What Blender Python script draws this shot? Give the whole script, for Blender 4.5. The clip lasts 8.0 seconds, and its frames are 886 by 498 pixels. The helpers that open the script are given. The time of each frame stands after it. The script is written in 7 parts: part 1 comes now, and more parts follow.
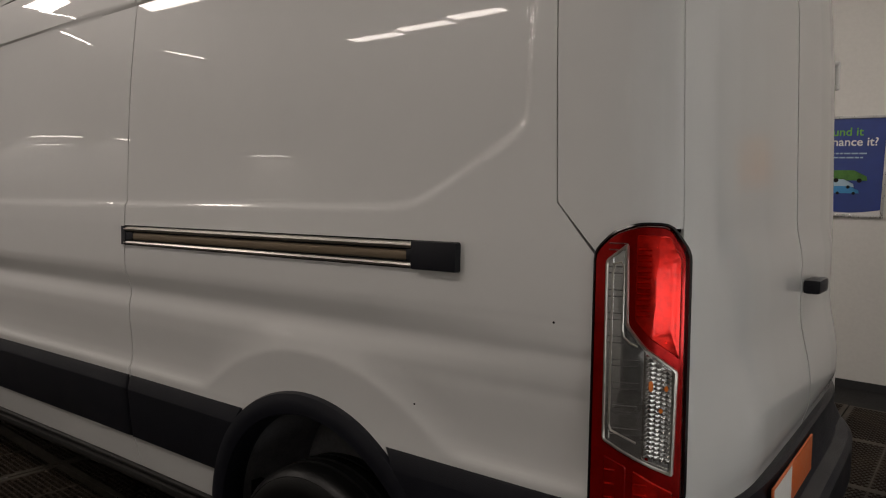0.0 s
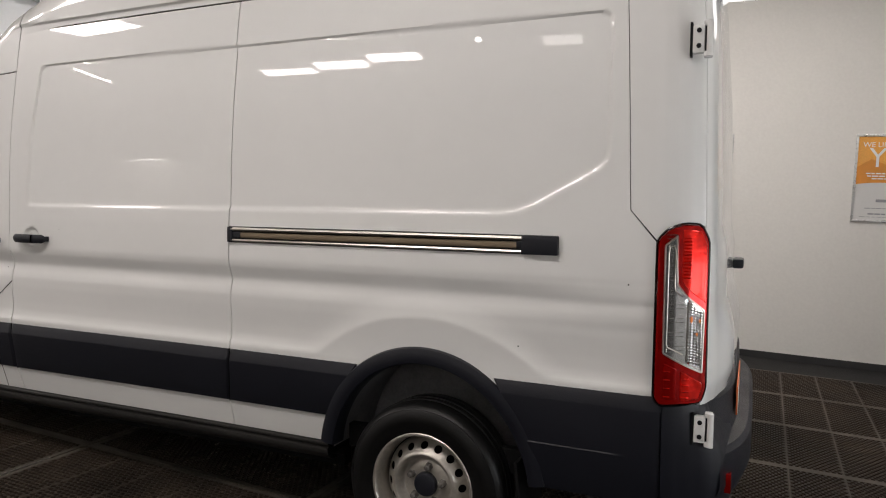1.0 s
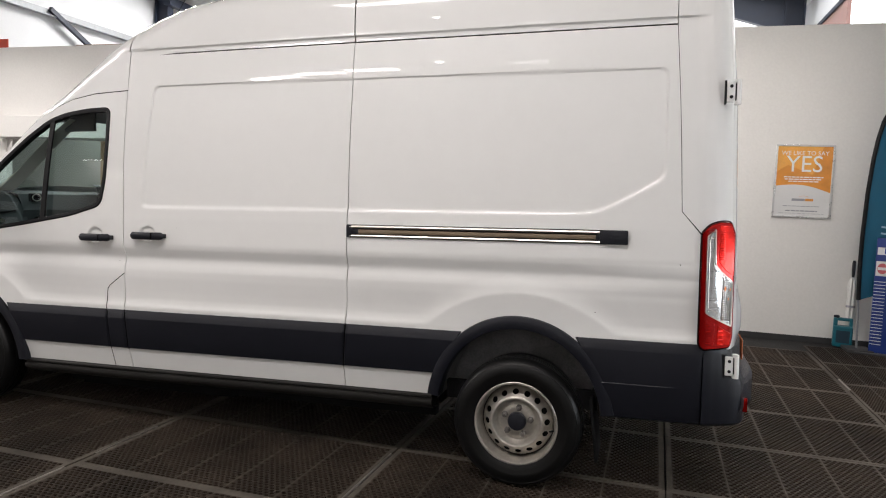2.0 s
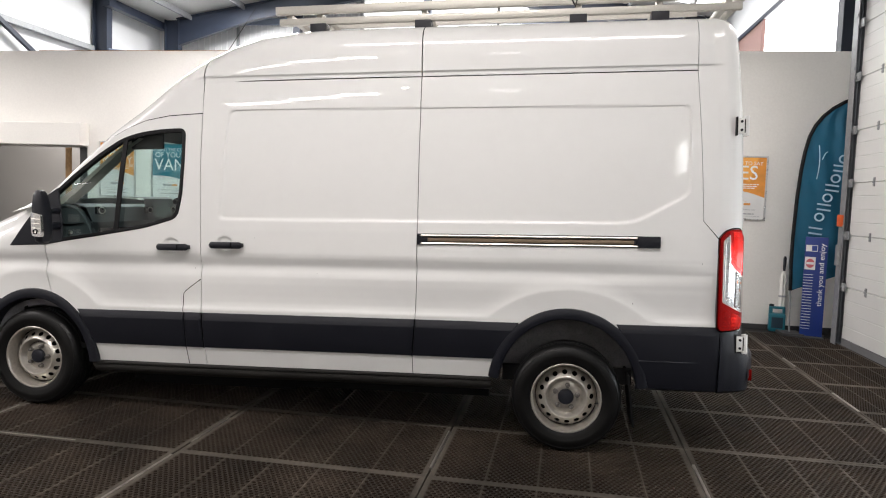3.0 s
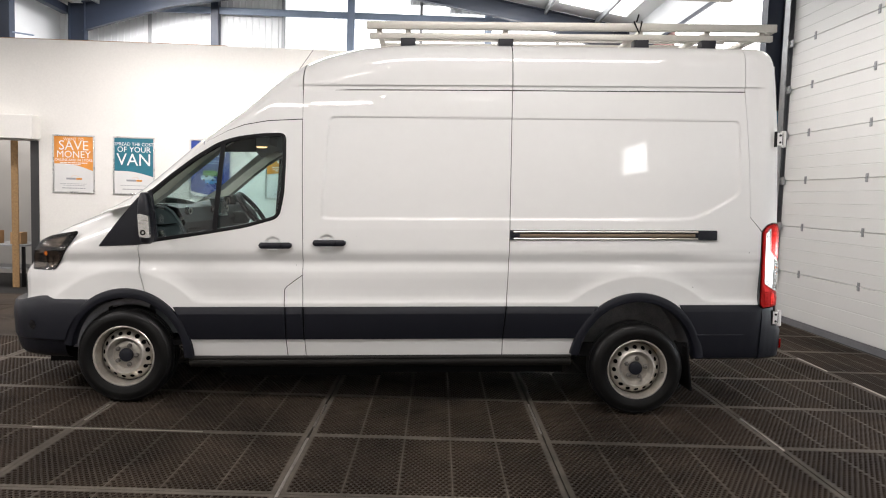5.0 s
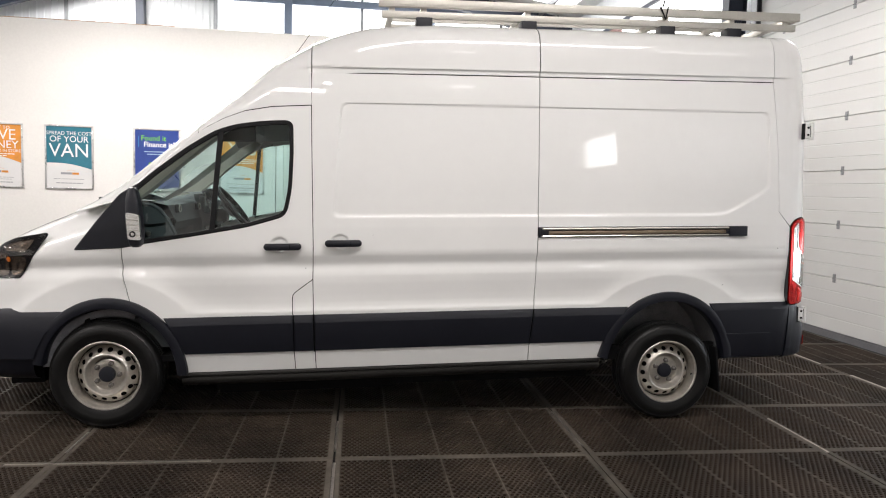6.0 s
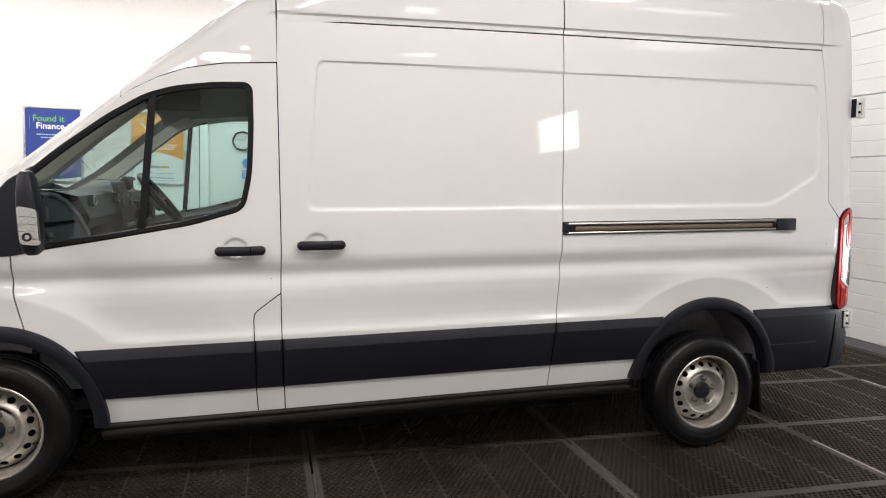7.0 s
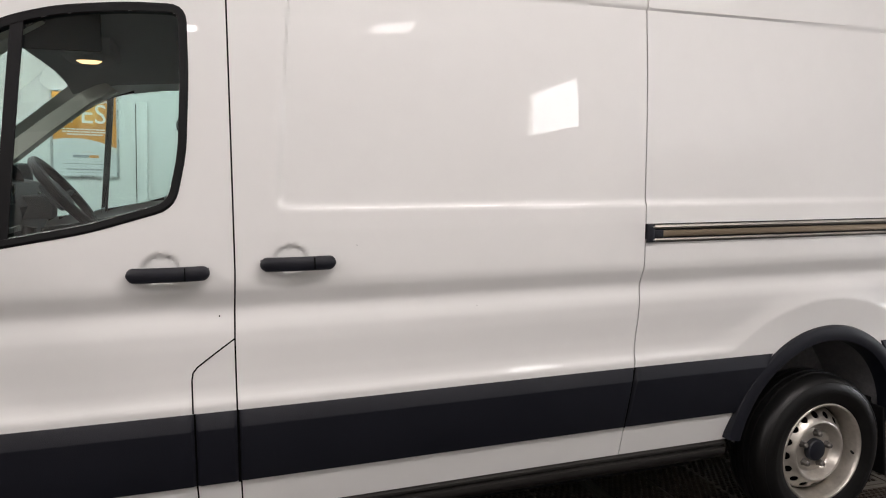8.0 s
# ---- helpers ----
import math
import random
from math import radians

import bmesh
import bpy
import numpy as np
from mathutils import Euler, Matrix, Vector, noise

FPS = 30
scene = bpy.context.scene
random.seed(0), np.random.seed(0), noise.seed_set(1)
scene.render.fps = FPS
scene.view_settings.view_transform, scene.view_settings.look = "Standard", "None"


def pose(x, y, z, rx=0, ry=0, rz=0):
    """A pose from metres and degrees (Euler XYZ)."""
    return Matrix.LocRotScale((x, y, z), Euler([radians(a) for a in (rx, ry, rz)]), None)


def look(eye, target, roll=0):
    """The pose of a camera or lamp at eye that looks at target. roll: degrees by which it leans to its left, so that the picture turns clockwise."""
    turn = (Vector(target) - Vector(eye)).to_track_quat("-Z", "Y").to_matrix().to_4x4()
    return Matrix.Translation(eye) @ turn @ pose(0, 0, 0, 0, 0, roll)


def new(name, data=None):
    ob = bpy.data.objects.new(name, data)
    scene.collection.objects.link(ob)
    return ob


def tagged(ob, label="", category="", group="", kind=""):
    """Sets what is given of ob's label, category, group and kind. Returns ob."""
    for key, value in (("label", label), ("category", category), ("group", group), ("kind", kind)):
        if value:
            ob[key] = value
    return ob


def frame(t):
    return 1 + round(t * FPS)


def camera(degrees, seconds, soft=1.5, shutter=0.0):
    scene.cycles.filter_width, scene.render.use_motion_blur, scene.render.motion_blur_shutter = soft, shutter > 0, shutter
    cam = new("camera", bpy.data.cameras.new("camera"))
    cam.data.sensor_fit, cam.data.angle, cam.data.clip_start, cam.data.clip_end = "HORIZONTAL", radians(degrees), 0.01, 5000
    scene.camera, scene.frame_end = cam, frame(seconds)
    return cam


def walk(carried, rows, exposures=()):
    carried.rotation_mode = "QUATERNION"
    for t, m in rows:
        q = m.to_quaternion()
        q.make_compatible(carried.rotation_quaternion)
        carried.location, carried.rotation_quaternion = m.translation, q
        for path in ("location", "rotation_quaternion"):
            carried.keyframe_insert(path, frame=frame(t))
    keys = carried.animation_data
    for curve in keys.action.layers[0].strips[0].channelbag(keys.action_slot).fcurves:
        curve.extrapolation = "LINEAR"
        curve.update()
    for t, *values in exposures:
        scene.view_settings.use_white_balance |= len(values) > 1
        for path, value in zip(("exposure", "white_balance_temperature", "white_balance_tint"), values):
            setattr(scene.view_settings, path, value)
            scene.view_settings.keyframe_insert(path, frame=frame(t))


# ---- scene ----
cam = camera(65.2, 8.0, soft=1.1)
PATH = [
    (0, (1.452, -2.3, 1.497), (0.258, -0.703, 1.344), 2.2),
    (0.5, (1.311, -2.804, 1.512), (0.284, -1.094, 1.367), 2.3),
    (1, (1.144, -3.411, 1.504), (0.334, -1.588, 1.361), 2.3),
    (1.5, (0.898, -3.983, 1.499), (0.217, -2.107, 1.355), 2.3),
    (2.8, (0.03, -5.184, 1.553), (-0.325, -3.221, 1.411), 2.1),
    (3, (-0.121, -5.324, 1.559), (-0.435, -3.354, 1.421), 2.0),
    (3.5, (-0.477, -5.666, 1.577), (-0.691, -3.682, 1.437), 2.0),
    (4, (-0.846, -5.856, 1.574), (-0.968, -3.865, 1.431), 1.9),
    (4.5, (-1.199, -5.991, 1.573), (-1.238, -3.997, 1.427), 1.9),
    (6, (-2.271, -5.49, 1.568), (-1.989, -3.517, 1.402), 1.7),
    (6.5, (-2.456, -4.991, 1.555), (-2.037, -3.043, 1.383), 1.7),
    (7, (-2.597, -4.426, 1.518), (-2.071, -2.505, 1.339), 1.6),
    (7.5, (-2.594, -3.820, 1.490), (-1.986, -1.924, 1.303), 1.5),
    (8, (-2.545, -3.205, 1.475), (-1.905, -1.319, 1.289), 1.5),
]
EXPOSURES = [(0, -2.23, 7100, 12), (0.5, -2.50, 6900, 11), (1, -1.12, 6700, 11), (1.5, -0.8, 6530, 11), (3, -0.57, 6500, 10), (6, -0.57, 6500, 10), (7.5, -0.59, 6570, 12), (8, -0.70, 6600, 13)]
walk(cam, [(t, look(eye, target, roll)) for t, eye, target, roll in PATH], EXPOSURES)

# ---- light ----
world = bpy.data.worlds.new("hall_daylight")
scene.world = world
world.use_nodes = True
_sky = world.node_tree.nodes.new("ShaderNodeTexSky")
_sky.sky_type, _sky.sun_disc, _sky.sun_elevation, _sky.sun_rotation = "NISHITA", False, radians(40), radians(60)
world.node_tree.links.new(_sky.outputs[0], world.node_tree.nodes["Background"].inputs[0])
world.node_tree.nodes["Background"].inputs[1].default_value = 0.12


def area_lamp(name, x, y, z, sx, sy, watts, aim=(0, 0, -1), colour=(1.0, 0.94, 0.92)):
    data = bpy.data.lights.new(name, "AREA")
    data.shape, data.size, data.size_y, data.energy, data.color = "RECTANGLE", sx, sy, watts, colour
    ob = new(name, data)
    e = Vector((x, y, z))
    ob.matrix_world = look(e, e + Vector(aim))
    return ob


# ceiling panels and unseen fill: over the near side of the van, behind the walk, over the posters, in the far bay
# the last two are unseen fill for the nose, kept out of the flank's reflections
PANELS = [(-2.15 + 0.925 * i, -3.6, 4.3, 0.85, 0.5) for i in range(4)] + [(-7.4, -3.0, 4.4, 0.85, 0.5), (-8.4, -3.0, 4.4, 0.85, 0.5)]
# unseen fill, added to brighten the nose and tail ends
PANELS += [(-6.6, -3.9, 4.4, 1.2, 0.6), (2.3, -4.6, 4.4, 1.2, 0.6)]
PANELS += [(-4.85, -6.1, 4.2, 0.86, 0.22), (-3.92, -5.95, 4.2, 0.80, 0.22), (-3.06, -5.8, 4.2, 0.72, 0.22), (-0.88, -5.6, 4.2, 0.42, 0.25)]
# unseen fill row, added to brighten the poster wall
PANELS += [(-5.4 + 2.3 * i, 2.6, 4.1, 1.2, 0.4) for i in range(4)]
# unseen fill, added to brighten the van's rear doors
PANELS += [(2.35, 0.2, 4.2, 0.4, 1.3)]
# the first two are unseen fill for the far left of the hall
PANELS += [(-9.2, -1.0, 3.9, 1.2, 0.4), (-9.5, 2.6, 3.9, 1.2, 0.4), (-11.0, -4.69, 4.75, 0.07, 0.9), (-10.5, -4.05, 4.9, 0.07, 1.0), (-9.5, -6.2, 4.6, 0.07, 0.8), (-11.7, -5.35, 2.62, 0.3, 0.95), (-11.7, -6.67, 2.66, 0.3, 0.36), (-11.7, -5.25, 2.42, 0.3, 0.4), (-10.6, -9.25, 2.55, 1.2, 0.3)]
LAMP_WATTS = [58, 57, 54, 46] + [125, 120] + [125, 14] + [34, 34, 32, 4] + [165, 135, 85, 55] + [62] + [80, 110, 16, 16, 14, 26, 12, 8, 26]

# ---- materials ----


def surf(name, colour, rough=0.5, metal=0.0, var=0.08, scale=6.0, fine=90.0, bump=0.0, coat=0.0, coat_rough=0.04, spread=0.1, spec=0.5):
    """A surface with grain and stains at two scales."""
    m = bpy.data.materials.new(name)
    m.use_nodes = True
    n, l = m.node_tree.nodes, m.node_tree.links
    b = n["Principled BSDF"]
    b.inputs["Metallic"].default_value = metal
    b.inputs["Specular IOR Level"].default_value = spec
    b.inputs["Coat Weight"].default_value = coat
    b.inputs["Coat Roughness"].default_value = coat_rough
    co = n.new("ShaderNodeTexCoord")
    big, small = n.new("ShaderNodeTexNoise"), n.new("ShaderNodeTexNoise")
    big.inputs["Scale"].default_value, small.inputs["Scale"].default_value = scale, fine
    big.inputs["Detail"].default_value, small.inputs["Detail"].default_value = 5, 3
    for t in (big, small):
        l.new(co.outputs["Object"], t.inputs["Vector"])
    add = n.new("ShaderNodeMath")
    add.operation = "ADD"
    l.new(big.outputs[0], add.inputs[0])
    l.new(small.outputs[0], add.inputs[1])
    rng = n.new("ShaderNodeMapRange")
    rng.inputs[1].default_value, rng.inputs[2].default_value = 0.6, 1.4
    rng.inputs[3].default_value, rng.inputs[4].default_value = 1 - var, 1 + var * 0.4
    l.new(add.outputs[0], rng.inputs[0])
    mul = n.new("ShaderNodeMix")
    mul.data_type, mul.blend_type = "RGBA", "MULTIPLY"
    mul.inputs[0].default_value = 1.0
    mul.inputs[6].default_value = (*colour, 1)
    l.new(rng.outputs[0], mul.inputs[7])
    l.new(mul.outputs[2], b.inputs["Base Color"])
    rr = n.new("ShaderNodeMapRange")
    rr.inputs[1].default_value, rr.inputs[2].default_value = 0.6, 1.4
    rr.inputs[3].default_value, rr.inputs[4].default_value = max(rough - spread, 0.02), min(rough + spread, 1)
    l.new(add.outputs[0], rr.inputs[0])
    l.new(rr.outputs[0], b.inputs["Roughness"])
    if bump:
        bp = n.new("ShaderNodeBump")
        bp.inputs["Strength"].default_value, bp.inputs["Distance"].default_value = 1.0, bump
        l.new(small.outputs[0], bp.inputs["Height"])
        l.new(bp.outputs[0], b.inputs["Normal"])
    return m


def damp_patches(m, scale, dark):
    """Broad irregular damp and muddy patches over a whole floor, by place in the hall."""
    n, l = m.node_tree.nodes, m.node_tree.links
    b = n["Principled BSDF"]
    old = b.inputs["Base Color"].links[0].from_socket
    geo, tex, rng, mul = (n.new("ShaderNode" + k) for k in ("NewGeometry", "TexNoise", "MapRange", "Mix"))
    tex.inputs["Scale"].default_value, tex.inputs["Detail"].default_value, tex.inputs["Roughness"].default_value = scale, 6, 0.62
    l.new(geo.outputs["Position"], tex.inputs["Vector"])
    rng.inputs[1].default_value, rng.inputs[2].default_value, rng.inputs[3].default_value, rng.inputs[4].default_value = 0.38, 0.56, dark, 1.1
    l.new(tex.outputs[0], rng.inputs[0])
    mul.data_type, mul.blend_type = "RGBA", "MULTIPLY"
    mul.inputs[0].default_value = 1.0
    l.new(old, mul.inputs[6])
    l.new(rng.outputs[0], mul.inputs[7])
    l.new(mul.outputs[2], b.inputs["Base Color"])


def glow(name, colour, strength):
    m = bpy.data.materials.new(name)
    m.use_nodes = True
    b = m.node_tree.nodes["Principled BSDF"]
    b.inputs["Base Color"].default_value = (*colour, 1)
    b.inputs["Emission Color"].default_value = (*colour, 1)
    b.inputs["Emission Strength"].default_value = strength
    return m


def pane_glass(name, tint, rough=0.0):
    """Thin clear sheet: tinted see-through, glossier at a grazing view."""
    m = bpy.data.materials.new(name)
    m.use_nodes = True
    n, l = m.node_tree.nodes, m.node_tree.links
    n.remove(n["Principled BSDF"])
    tr, gl, mx = n.new("ShaderNodeBsdfTransparent"), n.new("ShaderNodeBsdfGlossy"), n.new("ShaderNodeMixShader")
    lw, pw, ma = n.new("ShaderNodeLayerWeight"), n.new("ShaderNodeMath"), n.new("ShaderNodeMath")
    tr.inputs[0].default_value = (*tint, 1)
    gl.inputs["Roughness"].default_value = rough
    lw.inputs["Blend"].default_value = 0.5
    pw.operation, ma.operation = "POWER", "MULTIPLY_ADD"
    pw.inputs[1].default_value = 5.0
    ma.inputs[1].default_value = 0.93
    ma.inputs[2].default_value = 0.065
    l.new(lw.outputs["Facing"], pw.inputs[0])
    l.new(pw.outputs[0], ma.inputs[0])
    l.new(ma.outputs[0], mx.inputs[0])
    l.new(tr.outputs[0], mx.inputs[1])
    l.new(gl.outputs[0], mx.inputs[2])
    l.new(mx.outputs[0], n["Material Output"].inputs[0])
    return m


WHITE_PAINT = surf("white_van_paint", (0.80, 0.80, 0.785), rough=0.40, var=0.02, scale=1.1, fine=14, coat=1.0, coat_rough=0.02, spread=0.02)
BLACK_PLASTIC = surf("grained_black_plastic", (0.0080, 0.0090, 0.0145), rough=0.46, var=0.2, scale=4, fine=420, bump=0.0006, spec=0.38)
RUBBER = surf("tyre_rubber", (0.006, 0.006, 0.006), rough=0.38, var=0.35, scale=9, fine=150, bump=0.0006, spec=0.26)
DARK = surf("dark_underbody", (0.006, 0.006, 0.0065), rough=0.8, var=0.3, spec=0.15)
LINER = surf("wheel_arch_liner", (0.25, 0.25, 0.26), rough=0.7, var=0.4, scale=12)
GAP = surf("shut_gap", (0.004, 0.004, 0.004), rough=0.9, spec=0.05)
BRONZE = surf("rail_channel_bronze", (0.30, 0.235, 0.165), rough=0.32, metal=0.7, var=0.06, scale=3, fine=20, spread=0.02)
STEEL_RIM = surf("silver_steel_wheel", (0.56, 0.53, 0.48), rough=0.34, metal=0.72, var=0.22, scale=11, fine=60, spread=0.05)
CHROME = surf("polished_rail", (0.62, 0.59, 0.54), rough=0.3, metal=1.0, var=0.04, scale=5, fine=20, spread=0.02)
ALU = surf("mill_aluminium", (0.52, 0.50, 0.455), rough=0.42, metal=0.6, var=0.12, scale=5, fine=80)
BLACK_TRIM = surf("satin_black_trim", (0.006, 0.006, 0.007), rough=0.55, var=0.2, scale=20, spec=0.25)
GLOSS_BLACK = surf("gloss_black", (0.01, 0.01, 0.012), rough=0.12, var=0.1)
RED_LENS = surf("red_lens", (0.46, 0.005, 0.004), rough=0.16, metal=0.65, var=0.3, scale=22, fine=110, coat=0.15, coat_rough=0.02, spread=0.06, spec=0.4)
STOP_LENS = surf("bright_red_lens", (0.78, 0.012, 0.005), rough=0.18, metal=0.65, var=0.5, scale=30, fine=70, bump=0.0004, coat=0.15, coat_rough=0.02, spec=0.4)
SMOKED = surf("mirror_lamp_bowl", (0.66, 0.67, 0.665), rough=0.17, metal=0.9, var=0.25, scale=14, fine=60, coat=0.3, coat_rough=0.01, spread=0.04)
DUSTY_PLASTIC = surf("dusty_sill_plastic", (0.016, 0.0145, 0.013), rough=0.6, var=0.5, scale=5, fine=60)
BRIGHT_REFLECTOR = surf("bright_lamp_reflector", (0.30, 0.24, 0.20), rough=0.14, metal=0.9, var=0.4, scale=30, fine=120, coat=1.0, coat_rough=0.02)
CLEAR_LENS = surf("clear_lens_over_silver", (0.66, 0.655, 0.64), rough=0.14, metal=0.85, var=0.4, scale=30, fine=120, coat=1.0, coat_rough=0.02)
AMBER = surf("amber_bulb", (0.85, 0.22, 0.03), rough=0.2, var=0.1)
INK_PALE = surf("pale_button", (0.30, 0.30, 0.30), rough=0.5, var=0.1)
GLASS = pane_glass("tinted_side_glass", (0.64, 0.79, 0.775))
CLEAR = pane_glass("clear_cover", (0.80, 0.79, 0.78), rough=0.06)
SCREEN = pane_glass("windscreen_glass", (0.80, 0.88, 0.86))
DASH = surf("grey_dashboard_plastic", (0.085, 0.095, 0.10), rough=0.6, var=0.2, scale=10, fine=300, bump=0.0004, spec=0.12)
DASH_DARK = surf("dark_visor_cloth", (0.018, 0.022, 0.024), rough=0.85, var=0.2)
TRIM_GREY = surf("light_grey_pillar_trim", (0.62, 0.58, 0.50), rough=0.75, var=0.15, fine=200)
LINING = surf("headlining_fabric", (0.32, 0.322, 0.325), rough=0.95, var=0.15, fine=400)
WALL = surf("white_emulsion_wall", (0.80, 0.785, 0.75), rough=0.75, var=0.06, scale=0.9, fine=35, bump=0.0012)
SKIRT = surf("dark_skirting", (0.035, 0.035, 0.036), rough=0.6, var=0.3)
CLAD = surf("white_sheet_cladding", (0.74, 0.75, 0.76), rough=0.5, var=0.08, scale=1.5)
ROOF_LINING = surf("white_roof_lining", (0.72, 0.72, 0.70), rough=0.6, var=0.1, scale=1.0)
STEEL_BLUE = surf("dark_blue_steel", (0.019, 0.027, 0.048), rough=0.5, var=0.25, scale=5)
PALE_STEEL = surf("pale_blue_steel", (0.22, 0.27, 0.36), rough=0.5, var=0.2, scale=5)
GALV = surf("galvanised_steel", (0.34, 0.35, 0.36), rough=0.5, metal=0.4, var=0.35, scale=12)
DOOR_WHITE = surf("white_insulated_door_panel", (0.69, 0.695, 0.68), rough=0.48, var=0.05, scale=2, fine=240, bump=0.0004)
GREY_SEAL = surf("grey_rubber_seal", (0.16, 0.16, 0.17), rough=0.7, var=0.25)
OFFICE = surf("grey_office_wall", (0.42, 0.41, 0.39), rough=0.8, var=0.08, scale=1.2)
OFFICE_DARK = surf("dark_pinboard_felt", (0.05, 0.048, 0.045), rough=0.8, var=0.3, scale=3)
OSB = surf("strand_board", (0.36, 0.22, 0.10), rough=0.8, var=0.5, scale=30, fine=90)
# kept near black, which makes the mats' holes and joints dark
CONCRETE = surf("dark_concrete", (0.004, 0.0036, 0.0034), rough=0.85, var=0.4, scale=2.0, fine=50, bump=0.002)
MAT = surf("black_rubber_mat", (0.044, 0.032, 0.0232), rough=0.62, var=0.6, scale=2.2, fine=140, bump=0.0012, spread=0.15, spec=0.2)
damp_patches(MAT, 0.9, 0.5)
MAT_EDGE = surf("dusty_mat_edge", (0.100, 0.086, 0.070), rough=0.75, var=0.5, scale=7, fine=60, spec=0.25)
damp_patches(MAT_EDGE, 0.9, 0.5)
STRIP = surf("worn_metal_strip", (0.45, 0.41, 0.37), rough=0.35, metal=0.8, var=0.5, scale=9)

# ---- geometry helpers ----


def mesh_of(name, bm, material, smooth=True, sharp=32):
    me = bpy.data.meshes.new(name)
    bm.normal_update()
    if smooth:
        for fc in bm.faces:
            fc.smooth = True
        for ed in bm.edges:
            if len(ed.link_faces) == 2 and ed.calc_face_angle(0.0) > radians(sharp):
                ed.smooth = False
    bm.to_mesh(me)
    bm.free()
    for m in material if isinstance(material, (list, tuple)) else [material]:
        me.materials.append(m)
    return me


def part(name, bm, material, parent=None, label="", smooth=True, sharp=32):
    """One mesh object out of a bmesh, under a thing or a part."""
    ob = new(name, mesh_of(name, bm, material, smooth, sharp))
    if parent is not None:
        ob.parent = parent
    return tagged(ob, label)


def thing(name, label, category, m=None, group="", kind=""):
    ob = new(name)
    ob.empty_display_size = 0.1
    if m is not None:
        ob.matrix_world = m
    return tagged(ob, label, category, group, kind)


def structure(name, bm, material, label="", smooth=False):
    ob = new(name, mesh_of(name, bm, material, smooth))
    return tagged(ob, label, kind="structure")


def box(bm, x0, x1, y0, y1, z0, z1, bevel=0.0, segments=2):
    vs = [bm.verts.new((x, y, z)) for z in (z0, z1) for y in (y0, y1) for x in (x0, x1)]
    fs = [bm.faces.new([vs[i] for i in q]) for q in ((0, 2, 3, 1), (4, 5, 7, 6), (0, 1, 5, 4), (2, 6, 7, 3), (0, 4, 6, 2), (1, 3, 7, 5))]
    if bevel:
        es = {e for fc in fs for e in fc.edges}
        bmesh.ops.bevel(bm, geom=list(es), offset=bevel, segments=segments, profile=0.6, affect="EDGES")
    return vs


def boxes(*specs, bevel=0.0):
    bm = bmesh.new()
    for s in specs:
        if bevel:
            b2 = bmesh.new()
            box(b2, *s, bevel=bevel)
            merge(bm, b2)
        else:
            box(bm, *s)
    return bm


def merge(bm, other, m=None):
    """Adds other to bm and frees it."""
    if m is not None:
        bmesh.ops.transform(other, matrix=m, verts=other.verts)
    tmp = bpy.data.meshes.new("tmp")
    other.to_mesh(tmp)
    other.free()
    bm.from_mesh(tmp)
    bpy.data.meshes.remove(tmp)


def loft(bm, rows, closed=False):
    """Quads between rows of points; closed: each row is a loop."""
    vs = [[bm.verts.new(p) for p in r] for r in rows]
    n = len(rows[0])
    for a, b in zip(vs, vs[1:]):
        for i in range(n if closed else n - 1):
            j = (i + 1) % n
            bm.faces.new((a[i], a[j], b[j], b[i]))
    return vs


def skirt(bm, loop, off):
    """A return edge: a strip from the points of loop to the same points moved by off."""
    loft(bm, [[Vector(p) for p in loop], [Vector(p) + Vector(off) for p in loop]])


def tube(bm, pts, r, n=10, cap=True):
    """A round bar along points."""
    pts = [Vector(p) for p in pts]
    rows, last = [], None
    for i, p in enumerate(pts):
        d = (pts[min(i + 1, len(pts) - 1)] - pts[max(i - 1, 0)]).normalized()
        if last is None:
            up = Vector((0, 0, 1)) if abs(d.z) < 0.9 else Vector((1, 0, 0))
            a = d.cross(up).normalized()
        else:
            a = (last - d * last.dot(d)).normalized()
        last = a
        b = d.cross(a)
        rr = r[i] if isinstance(r, (list, tuple)) else r
        rows.append([p + (a * math.cos(t) + b * math.sin(t)) * rr for t in [2 * math.pi * k / n for k in range(n)]])
    vs = loft(bm, rows, closed=True)
    if cap:
        bm.faces.new(vs[0][::-1])
        bm.faces.new(vs[-1])


def beam(bm, a, b, w, h, up=(0, 0, 1)):
    """A square bar from a to b, w across, h along up."""
    a, b = Vector(a), Vector(b)
    d = (b - a).normalized()
    s = d.cross(Vector(up)).normalized()
    u = s.cross(d)
    rows = [[p + s * i * w / 2 + u * j * h / 2 for i, j in ((-1, -1), (1, -1), (1, 1), (-1, 1))] for p in (a, b)]
    vs = loft(bm, rows, closed=True)
    bm.faces.new(vs[0][::-1])
    bm.faces.new(vs[1])


def revolve(bm, profile, n=48, axis="y"):
    """A profile of (radius, along) turned round the axis through 0."""
    rows = []
    for k in range(n + 1):
        a = 2 * math.pi * k / n
        c, s = math.cos(a), math.sin(a)
        if axis == "y":
            rows.append([(r * c, y, r * s) for r, y in profile])
        else:
            rows.append([(r * c, r * s, y) for r, y in profile])
    vs = loft(bm, rows)
    bmesh.ops.remove_doubles(bm, verts=[v for r in (vs[0], vs[-1]) for v in r], dist=1e-5)


def lerp(a, b, t):
    return a + (b - a) * t


def sstep(a, b, x):
    t = min(max((x - a) / (b - a), 0.0), 1.0)
    return t * t * (3 - 2 * t)


def curve_of(pairs):
    xs, ys = zip(*sorted(pairs))
    return lambda x: float(np.interp(x, xs, ys))


